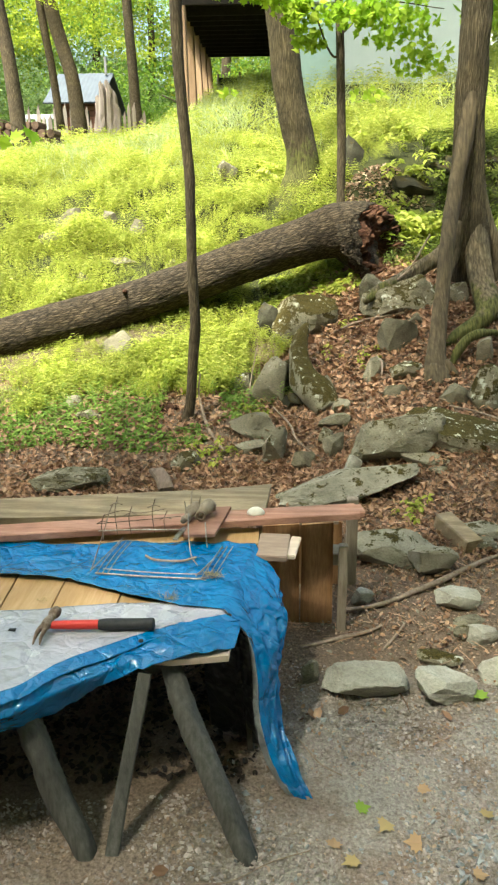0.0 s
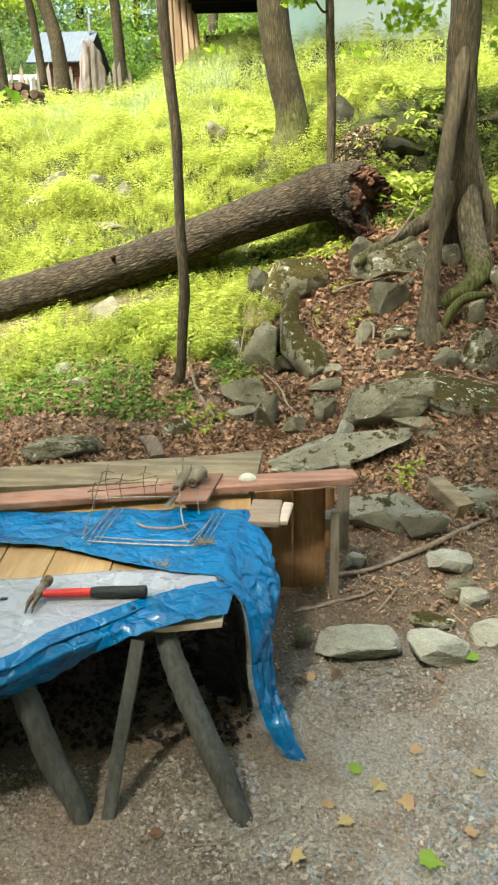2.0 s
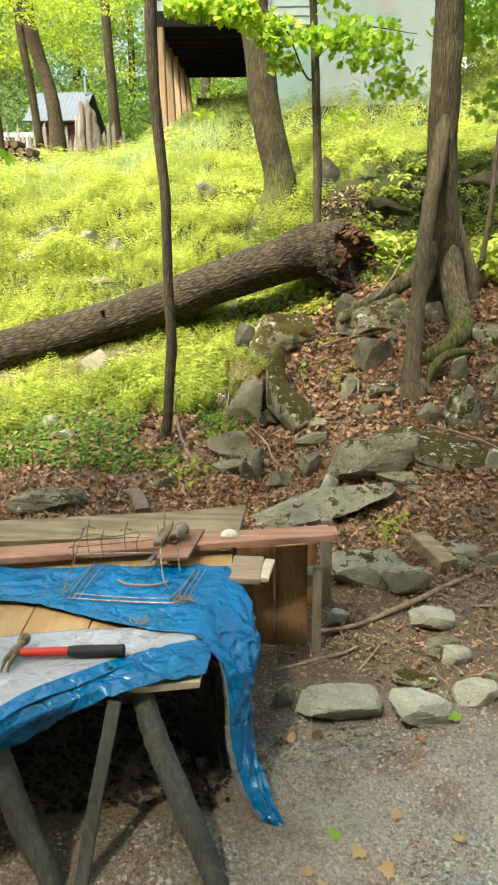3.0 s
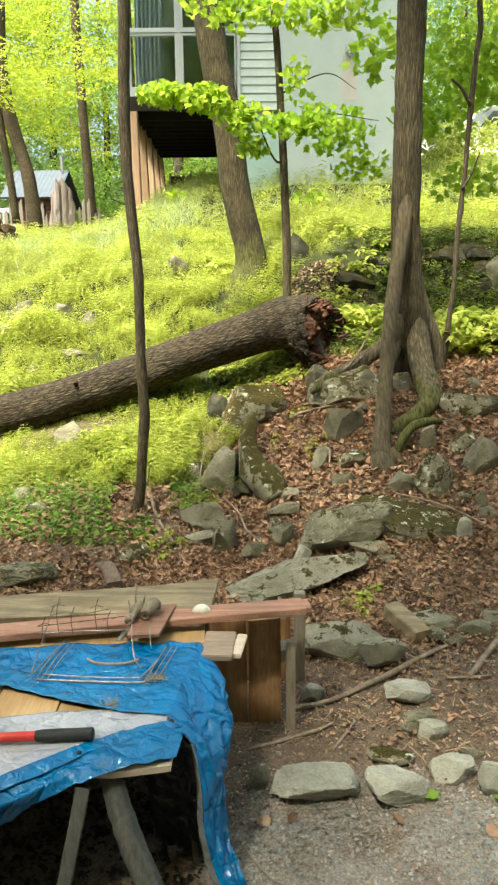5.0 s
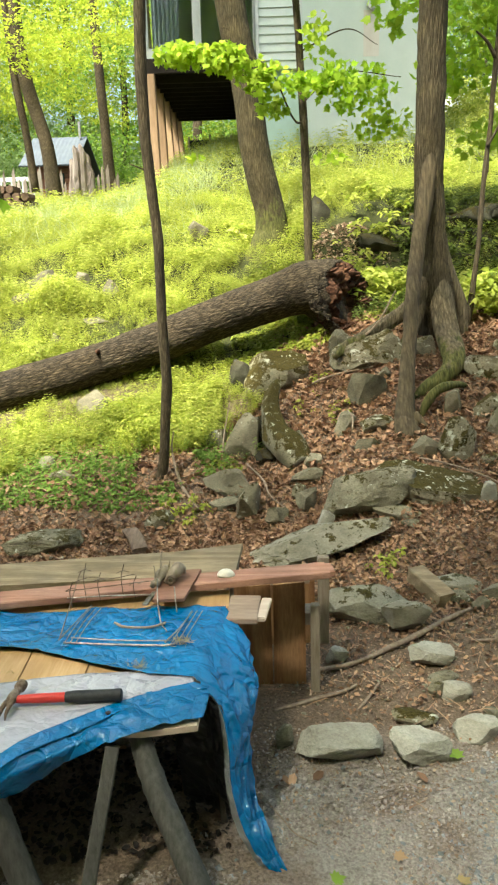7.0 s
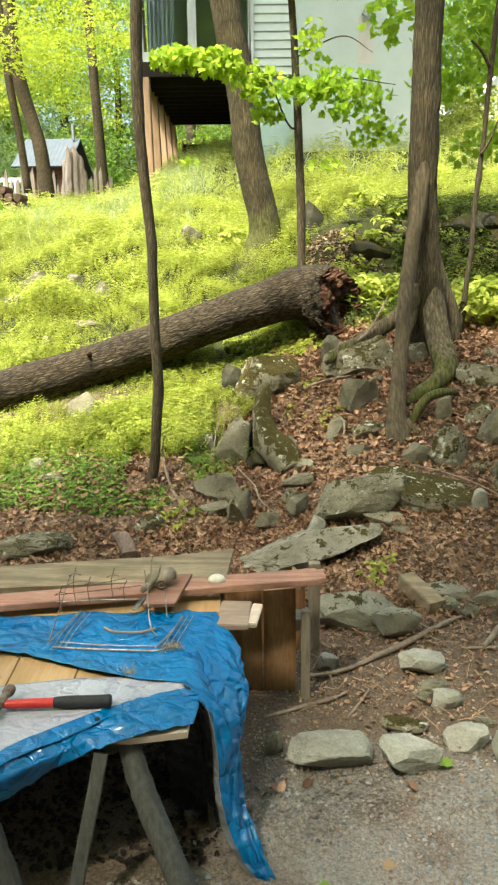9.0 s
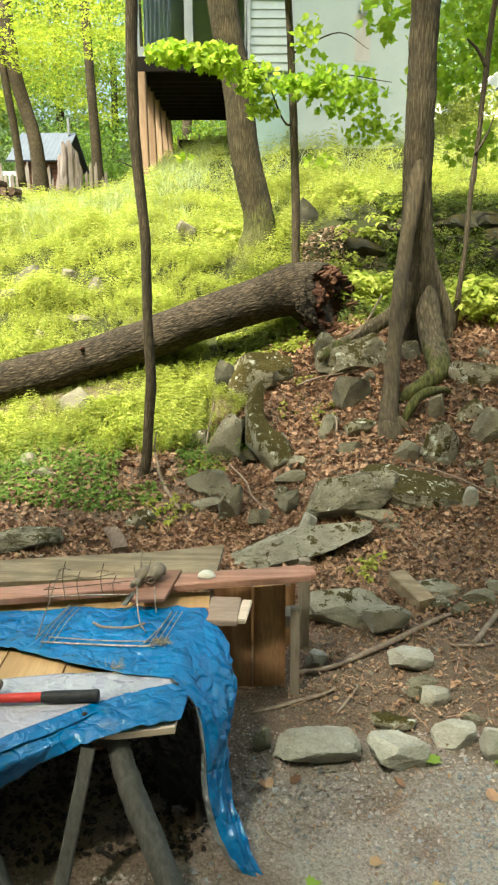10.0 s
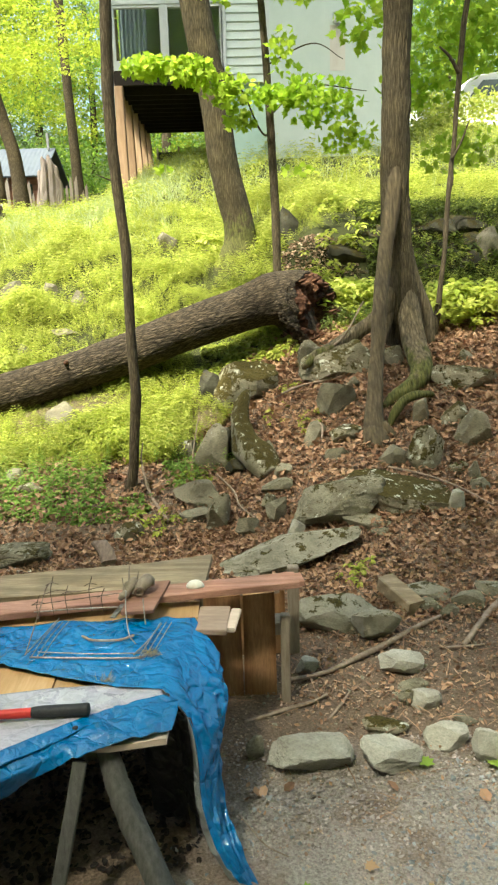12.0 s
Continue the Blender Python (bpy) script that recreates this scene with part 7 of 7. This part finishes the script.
stick([(0.331, 2.018, 0.039, 0.0030), (0.408, 2.058, 0.041, 0.0026), (0.459, 2.039, 0.041, 0.0023)], "short thin twig on the gravel")
chunk = thing("bark_chunk", (-0.76, 4.1, 0.05), "broken brown chunk of bark on the leaves", "bark")
part("chunk", beam((-0.81, 4.27, 0.1), (-0.71, 4.02, 0.07), 0.09, 0.03, 0.01, cuts=5, warp=0.01), STICK_BROWN, chunk)
rotten = thing("rotten_stump", (-0.85, 5.15, 0.1), "reddish rotten wood at the foot of the sapling", "rotten wood")
part("wood", tube([(-0.98, 5.12, 0.14, 0.05), (-0.88, 5.14, 0.2, 0.07), (-0.78, 5.16, 0.2, 0.06), (-0.7, 5.14, 0.16, 0.03)], 20, 16, 0.5, 14, 0.02), ROT, rotten, smooth=True)

# single leaves that stand out on the gravel
for lx, ly, ls, mat, label in ((0.158, 1.70, 0.055, FRESHLEAF, "fresh green maple leaf on the gravel"), (0.24, 1.66, 0.06, STRAW, "yellowed maple leaf on the gravel"), (0.319, 1.589, 0.06, ORANGELEAF, "orange dry leaf on the gravel"),
                               (0.339, 1.784, 0.05, ORANGELEAF, "orange dry leaf on the gravel"), (0.088, 1.564, 0.05, ORANGELEAF, "orange dry leaf on the gravel"), (0.15, 1.53, 0.06, STRAW, "tan dry leaf on the gravel"),
                               (0.618, 2.2, 0.085, FRESHLEAF, "fresh green leaf resting against a pale stone"), (0.5, 1.691, 0.05, STRAW, "tan dry leaf on the gravel"), (0.84, 2.22, 0.07, FRESHLEAF, "fresh green leaf beside the edging stones"),
                               (-0.01, 1.42, 0.05, STRAW, "tan dry leaf on the gravel"), (0.3, 1.42, 0.08, FRESHLEAF, "fresh green leaf on the gravel"), (0.43, 1.5, 0.05, ORANGELEAF, "orange dry leaf on the gravel")):
    r = np.random.default_rng(int(abs(lx) * 1000) + 5)
    ob = new("fallen_leaf", strewn("fallen_leaf", MAPLE_LEAF, [(0, 0, 0.004)], [ls * 0.85], turns(1, 0.16, r), mat))
    ob.location = (lx, ly, float(land(lx, ly)) + 0.012)
    tagged(ob, label, "leaf", "leaves on the gravel")


# ---- what lies and grows by the thousand ----
def spread(n, x0, x1, y0, y1, keep):
    P = np.stack([rng.uniform(x0, x1, n), rng.uniform(y0, y1, n)], 1)
    return P[keep(P[:, 0], P[:, 1])]


def on_land(P, up=0.0):
    return np.column_stack([P, land(P[:, 0], P[:, 1]) + up])


def grown(x, y):
    """How far inside the planted part of the slope a place lies, in metres: left of the rocks, and above them."""
    edge = np.where(x < -0.5, 5.25 + 0.1 * np.sin(3 * x) + 0.2 * np.clip((x + 1.0) * 4, 0, 1), np.where(x < 0.1, 5.3 + (x + 0.5) * 0.9, np.where(x < 0.9, 6.75, 7.0)))
    return y - edge


def litter():
    P = spread(50000, -2.4, 2.4, 2.35, 7.2, lambda x, y: (grown(x, y) < 0.15) & ~((x < 0.2) & (y < 2.7) & (x > -1.5)) & ((y > 3.15) | (rng.random(len(x)) < 0.4)))
    P = np.concatenate([P, spread(26000, -1.7, 1.7, 2.45, 4.4, lambda x, y: ~((x < 0.25) & (y < 3.1)) & ((y > 3.1) | (rng.random(len(x)) < 0.3))), spread(90, -0.1, 1.2, 1.9, 2.4, lambda x, y: y > 1.9), spread(17000, -0.35, 2.3, 4.1, 6.6, lambda x, y: grown(x, y) < 0.1)])
    S = (0.014 + 0.036 * rng.random(len(P)) ** 1.6) * np.clip(0.5 + 0.2 * (P[:, 1] - 2.4), 0.46, 1.1)
    Q, R = on_land(P, 0.004) + np.array([0, 0, 0.03]) * rng.random((len(P), 1)) ** 2, turns(len(P), 0.6)
    for half, shape, words in ((0, CURLED, "brown dry leaves covering the ground"), (1, OVAL, "narrow dry leaves lying among the broad ones")):
        stuff("leaf_litter", strewn("leaf_litter", shape, Q[half::2], S[half::2] * (1 + 0.25 * half), R[half::2], LITTER), words, "leaf litter")
    P = spread(4500, 0.3, 1.5, 7.4, 8.5, lambda x, y: np.hypot((x - 0.85) * 0.9, (y - 7.9) * 1.2) < 0.42)
    stuff("leaf_litter", strewn("leaf_litter", CURLED, on_land(P, 0.006), rng.uniform(0.02, 0.045, len(P)), turns(len(P), 0.5), CRUMB), "pale bleached leaves on a bare patch of the slope", "leaf litter")
    # leaves under the bench, their colour darkened in place of its shade
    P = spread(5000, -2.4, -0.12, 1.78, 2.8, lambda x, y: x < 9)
    stuff("shaded_litter", strewn("shaded_litter", CURLED, on_land(P, 0.004), rng.uniform(0.012, 0.034, len(P)), turns(len(P), 0.4), SHADE_LITTER), "leaves under the bench, darkened in colour for its shade", "leaf litter")
    P = spread(15000, -1.6, 1.6, 1.1, 3.3, lambda x, y: (y > 2.3) | (rng.random(len(x)) < 0.55) & ((x > -0.1) | (y < 1.65)))
    stuff("leaf_crumbs", strewn("leaf_crumbs", CURLED, on_land(P, 0.003), rng.uniform(0.004, 0.016, len(P)), turns(len(P), 0.4), CRUMB), "crumbs of dry leaves on the dirt", "leaf litter")


litter()


def far_litter():
    """Thinner leaves and stones beyond the bench on either side and towards the clearing."""
    P = spread(14000, -6.5, 6.5, 2.3, 5.8, lambda x, y: (np.abs(x) > 2.1) & (rng.random(len(x)) < np.clip(1.5 - 0.2 * np.abs(x), 0.2, 1) * np.clip((y - 2.2) * 2, 0.1, 1)))
    P = np.concatenate([P, spread(1800, -4, 4, -3.5, 2.3, lambda x, y: rng.random(len(x)) < 0.35)])
    stuff("leaf_litter", strewn("leaf_litter", CURLED, on_land(P, 0.006), rng.uniform(0.025, 0.06, len(P)), turns(len(P), 0.6), LITTER), "scattered brown leaves round the clearing", "leaf litter")


far_litter()


def twiglets():
    """Thin dry stalks and needles lying about in the litter."""
    P = spread(9000, -2.0, 2.2, 1.9, 6.4, lambda x, y: (grown(x, y) < 0.1) & ((y > 2.45) | (rng.random(len(x)) < 0.12)) & ~((x < 0.1) & (y < 2.6)))
    R = turns(len(P), 0.25) @ np.array(Euler((radians(-82), 0, 0)).to_matrix())
    stuff("dry_stalks", strewn("dry_stalks", BLADE, on_land(P, 0.014), rng.uniform(0.03, 0.13, len(P)), R, LITTER), "thin dry stalks and twiglets strewn in the leaves", "leaf litter")


twiglets()


def gravel():
    t = ([(0.5, 0, 0), (0, 0.4, 0.04), (-0.5, 0.05, 0), (0.05, -0.42, 0), (0.08, 0.05, 0.28), (0, 0, -0.26)], [(0, 1, 4), (1, 2, 4), (2, 3, 4), (3, 0, 4), (1, 0, 5), (2, 1, 5), (3, 2, 5), (0, 3, 5)])
    r = np.random.default_rng(3)
    t = ([tuple(np.array(p) * r.uniform(0.75, 1.2)) for p in t[0]], t[1])
    P = spread(46000, -1.6, 1.8, 0.9, 2.4, lambda x, y: ((x > -0.06) | (y < 1.72)) & (rng.random(len(x)) < np.clip((2.7 - y) * 1.2, 0.3, 1)))
    S = 0.006 + 0.018 * rng.random(len(P)) ** 2.4
    stuff("grit", strewn("grit", t, on_land(P, 0.001), S, turns(len(P), 0.5), GRIT), "brown-grey grit on trodden dirt", "gravel")
    P = spread(20000, -0.3, 1.8, 0.9, 2.25, lambda x, y: rng.random(len(x)) < np.clip(0.08 + 1.3 * (x - 0.15) - 1.1 * (y - 1.55), 0.03, 0.9))
    S = 0.009 + 0.021 * rng.random(len(P)) ** 2
    stuff("gravel", strewn("gravel", t, on_land(P, 0.002), S, turns(len(P), 0.5), GRAVEL), "loose blue-grey gravel chips", "gravel")
    P = spread(500, -1.6, 1.9, 2.3, 5, lambda x, y: grown(x, y) < 0)
    stuff("pebbles", strewn("pebbles", t, on_land(P, 0.004), rng.uniform(0.012, 0.04, len(P)), turns(len(P), 0.5), STONE_LEDGE), "pale pebbles among the dry leaves", "gravel")
    P = np.array([(-1.284, 4.02), (-1.247, 4.05), (-1.2, 4.1), (-1.15, 4.16), (-1.118, 4.32), (-1.155, 3.998), (-1.22, 4.0), (-0.98, 4.2)])
    stuff("white_pebbles", strewn("white_pebbles", t, on_land(P, 0.01), rng.uniform(0.03, 0.055, len(P)), turns(len(P), 0.3), SHELL), "white pebbles beside the lichen-spotted boulder", "gravel")


gravel()


def hummock(P):
    """The soft mounds in which the plants of the slope grow."""
    x, y = P[:, 0], P[:, 1]
    a = np.sin(4.3 * x + 1.9 * np.sin(1.7 * y)) * np.sin(3.9 * y + 1.6 * np.sin(2.3 * x + 1))
    b = np.sin(9.7 * x + 2.2 * np.sin(4.1 * y + 2)) * np.sin(8.3 * y + 1.8 * np.sin(5.3 * x))
    return np.clip(0.075 * a + 0.035 * b, -0.02, 0.2) * np.clip((y - 5.3) * 2, 0.2, 1.2)


def mounded(P):
    Q = on_land(P, -0.01)
    Q[:, 2] += hummock(P) * (1 - by_log(P))
    return Q


def by_log(P):
    """1 in the strip along the fallen trunk, where the plants stay low, 0 away from it."""
    gap = P[:, 1] - (6.22 + 0.145 * (P[:, 0] + 1.98))
    return ((gap > -0.3) & (gap < 0.12) & (P[:, 0] < -1.1)).astype(float)


def ground_cover():
    def keep(x, y):
        ins = grown(x, y)
        bare = (np.hypot((x - 0.95) * 0.9, (y - 8.0) * 1.2) < 0.38) | (np.hypot(x - 0.1, y - 6.1) < 0.3)
        return (ins > 0) & ~bare & ~((x > 1.0) & (y > 6.5) & (y < 8.9) & (rng.random(len(x)) < 0.9))
    for k, (n, y0, y1, w, s0, s1, shape) in enumerate(((52000, 5.2, 7.8, 3.0, 0.05, 0.14, FEATHER), (3500, 5.2, 8.4, 3.2, 0.05, 0.12, SPRIG_WIDE), (46000, 7.4, 11, 4.2, 0.07, 0.19, FEATHER), (20000, 10.5, 20, 8, 0.12, 0.3, FEATHER))):
        P = spread(n, -w, w, y0, y1, keep)
        dens = np.array([0.5 + 0.9 * lump(a * 1.7, b * 1.7, 4) for a, b in P])
        P = P[rng.random(len(P)) < np.clip(dens + 0.35, 0.25, 1)]
        S = rng.uniform(s0, s1, len(P)) * (1 + 0.9 * np.array([lump(a * 1.9, b * 1.9, 9) for a, b in P]))
        S *= 1 - 0.38 * by_log(P)
        stuff("ground_cover", strewn("ground_cover", shape, mounded(P), S, turns(len(P), 0.35), COVER), "feathery yellow-green plants covering the slope", "ground cover")
    P = spread(16000, -2.9, -0.35, 5.1, 6.2, lambda x, y: (y < 5.42 + 0.46 * (x + 1.82)) & (y > 5.36 + 0.13 * np.sin(4 * x) + 0.08 * np.sin(11 * x)) & (rng.random(len(x)) < 0.9))
    S = rng.uniform(0.07, 0.18, len(P)) * (1 + 0.5 * np.array([lump(a * 3.1, b * 3.1, 9) for a, b in P]))
    S *= 1 - 0.38 * by_log(P)
    stuff("ground_cover", strewn("ground_cover", FEATHER, mounded(P), S, turns(len(P), 0.3), COVER), "taller feathery plants in front of the fallen trunk", "ground cover")
    P = spread(15000, -9, 9, 5.3, 11, lambda x, y: (np.abs(x) > 2.9 + 0.5 * rng.random(len(x))) & (y > 5.4 + 0.3 * np.sin(2 * x)))
    stuff("ground_cover", strewn("ground_cover", FEATHER, mounded(P), rng.uniform(0.12, 0.3, len(P)), turns(len(P), 0.35), COVER), "feathery plants further along the slope", "ground cover")
    P = spread(20000, -8, 8, 9.5, 22, lambda x, y: rng.random(len(x)) < np.clip((y - 9) / 4, 0.1, 1))
    stuff("tall_grass", strewn("tall_grass", BLADE, on_land(P, -0.02), rng.uniform(0.15, 0.36, len(P)), turns(len(P), 0.45), GRASS), "tall pale grass at the top of the slope", "grass")

    P = spread(16000, -6, -0.6, 9, 14.5, lambda x, y: rng.random(len(x)) < np.clip((y - 8.5) / 4, 0.1, 1))
    stuff("tall_grass", strewn("tall_grass", BLADE, on_land(P, -0.02), rng.uniform(0.12, 0.34, len(P)), turns(len(P), 0.5), GRASS), "hazy pale grass on the upper slope", "grass")


ground_cover()


def herbs():
    P = spread(2600, -2.6, -0.25, 4.55, 5.35, lambda x, y: (y > 4.62 - 0.1 * np.sin(5 * x) + 0.25 * (x > -0.55)) & ~((np.abs(x + 0.7) < 0.2) & (y > 4.85)) & (rng.random(len(x)) < 0.8))
    stuff("low_herbs", strewn("low_herbs", WHORL, on_land(P, -0.01), rng.uniform(0.03, 0.075, len(P)), turns(len(P), 0.25), HERB), "low dark green herbs at the foot of the slope", "herbs")
    P = spread(800, -2.6, 0.1, 5.05, 5.5, lambda x, y: ~((np.abs(x + 0.7) < 0.2) & (y < 5.3)))
    stuff("green_fringe", strewn("green_fringe", FEATHER, on_land(P, -0.01), rng.uniform(0.06, 0.15, len(P)), turns(len(P), 0.35), HERB), "darker green fringe of feathery plants", "herbs")
    C = np.array([(-0.52, 4.62), (-0.45, 4.5), (-0.58, 4.45), (-0.33, 4.52), (-0.3, 5.08), (0.3, 5.55), (0.45, 5.75), (0.56, 5.28), (0.5, 5.22), (0.62, 3.58), (0.66, 3.62), (0.25, 6.5), (0.0, 6.55), (-0.3, 6.4), (0.95, 6.6), (1.0, 6.7), (0.9, 6.8), (1.05, 6.5), (-0.2, 4.98)])
    P = np.repeat(C, 7, 0) + rng.normal(0, 0.05, (len(C) * 7, 2))
    stuff("seedlings", strewn("seedlings", WHORL, on_land(P, 0.0), rng.uniform(0.035, 0.075, len(P)), turns(len(P), 0.25), COVER), "fresh green seedlings among rocks and leaves", "herbs")
    P = spread(1600, 1.4, 3.6, 7.2, 9.1, lambda x, y: rng.random(len(x)) < 0.8)
    stuff("bank_plants", strewn("bank_plants", WHORL, on_land(P, 0.06), rng.uniform(0.05, 0.11, len(P)), turns(len(P), 0.4), BANKLEAF), "leafy plants growing over the stone bank", "herbs")
    P = spread(420, -0.25, 0.62, 6.3, 6.85, lambda x, y: rng.random(len(x)) < 0.8)
    stuff("bank_plants", strewn("bank_plants", WHORL, on_land(P, 0.0), rng.uniform(0.04, 0.1, len(P)), turns(len(P), 0.3), COVER), "fresh leafy plants under the broken trunk", "herbs")
    P = spread(2200, 1.4, 3.6, 7.2, 9.0, lambda x, y: rng.random(len(x)) < np.where(x < 1.5, 0.9, 0.5))
    stuff("bank_plants", strewn("bank_plants", FEATHER, on_land(P, 0.07), rng.uniform(0.06, 0.15, len(P)), turns(len(P), 0.5), BANKLEAF), "feathery plants trailing over the stone bank", "herbs")
    P = spread(900, 0.7, 1.5, 6.6, 7.5, lambda x, y: rng.random(len(x)) < 0.7)
    stuff("bank_plants", strewn("bank_plants", FEATHER, on_land(P, 0.0), rng.uniform(0.08, 0.2, len(P)), turns(len(P), 0.35), BANKLEAF), "leafy plants behind the broken trunk", "herbs")


herbs()


def broad_plants():
    """Broad-leaved young plants standing in the light behind the fallen trunk and beside the tree."""
    P = np.concatenate([rng.normal((1.1, 7.2), (0.16, 0.26), (90, 2)), rng.normal((1.15, 8.0), (0.2, 0.35), (50, 2)), rng.normal((1.95, 6.5), (0.2, 0.16), (120, 2)), rng.normal((0.75, 7.0), (0.14, 0.14), (40, 2)), rng.normal((-0.2, 8.75), (0.12, 0.1), (26, 2))])
    stuff("broad_plants", strewn("broad_plants", WHORL, on_land(P, 0.02) + np.array([0, 0, 0.2]) * rng.random((len(P), 1)), rng.uniform(0.08, 0.17, len(P)), turns(len(P), 0.35), COVER), "broad-leaved bright green plants on the bank", "herbs")


broad_plants()


def fern(x, y, size, fronds=9, mat=None):
    f = thing("fern", tuple(at_land(x, y)), "bright green fern beside the tree roots", "fern", "ferns")
    r = np.random.default_rng(int(x * 100))
    o = Vector(at_land(x, y))
    for k in range(fronds):
        a, lean_out = 2 * math.pi * k / fronds + r.uniform(-0.2, 0.2), r.uniform(0.5, 0.9)
        V, F = [], []
        d, ax = Vector((-math.sin(a), math.cos(a), 0)), Vector((math.cos(a), math.sin(a), 0.2))
        for j in range(12):
            s = j / 11
            V.append(o + Vector((math.cos(a) * s * lean_out, math.sin(a) * s * lean_out, 1.15 * s - 0.6 * s * s)) * size)
        for j in range(11):
            s, c = j / 11, V[j]
            l = size * 0.26 * (1 - s) ** 0.7 * min(1, s * 5 + 0.2) + 0.004
            for side in (-1, 1):
                n = len(V)
                V += [c + d * side * l * 0.5 + ax * 0.035 * size, c + d * side * l + ax * 0.05 * size - Vector((0, 0, 0.08 * l)), c + d * side * l * 0.5 - ax * 0.01 * size]
                F += [(j, n, n + 1, n + 2), (j, j + 1, n)]
        part("frond", (V, F), COVER, f)


fern(1.86, 6.3, 0.42)
fern(2.05, 6.55, 0.45)
fern(1.75, 6.7, 0.4)
fern(2.3, 6.4, 0.4)
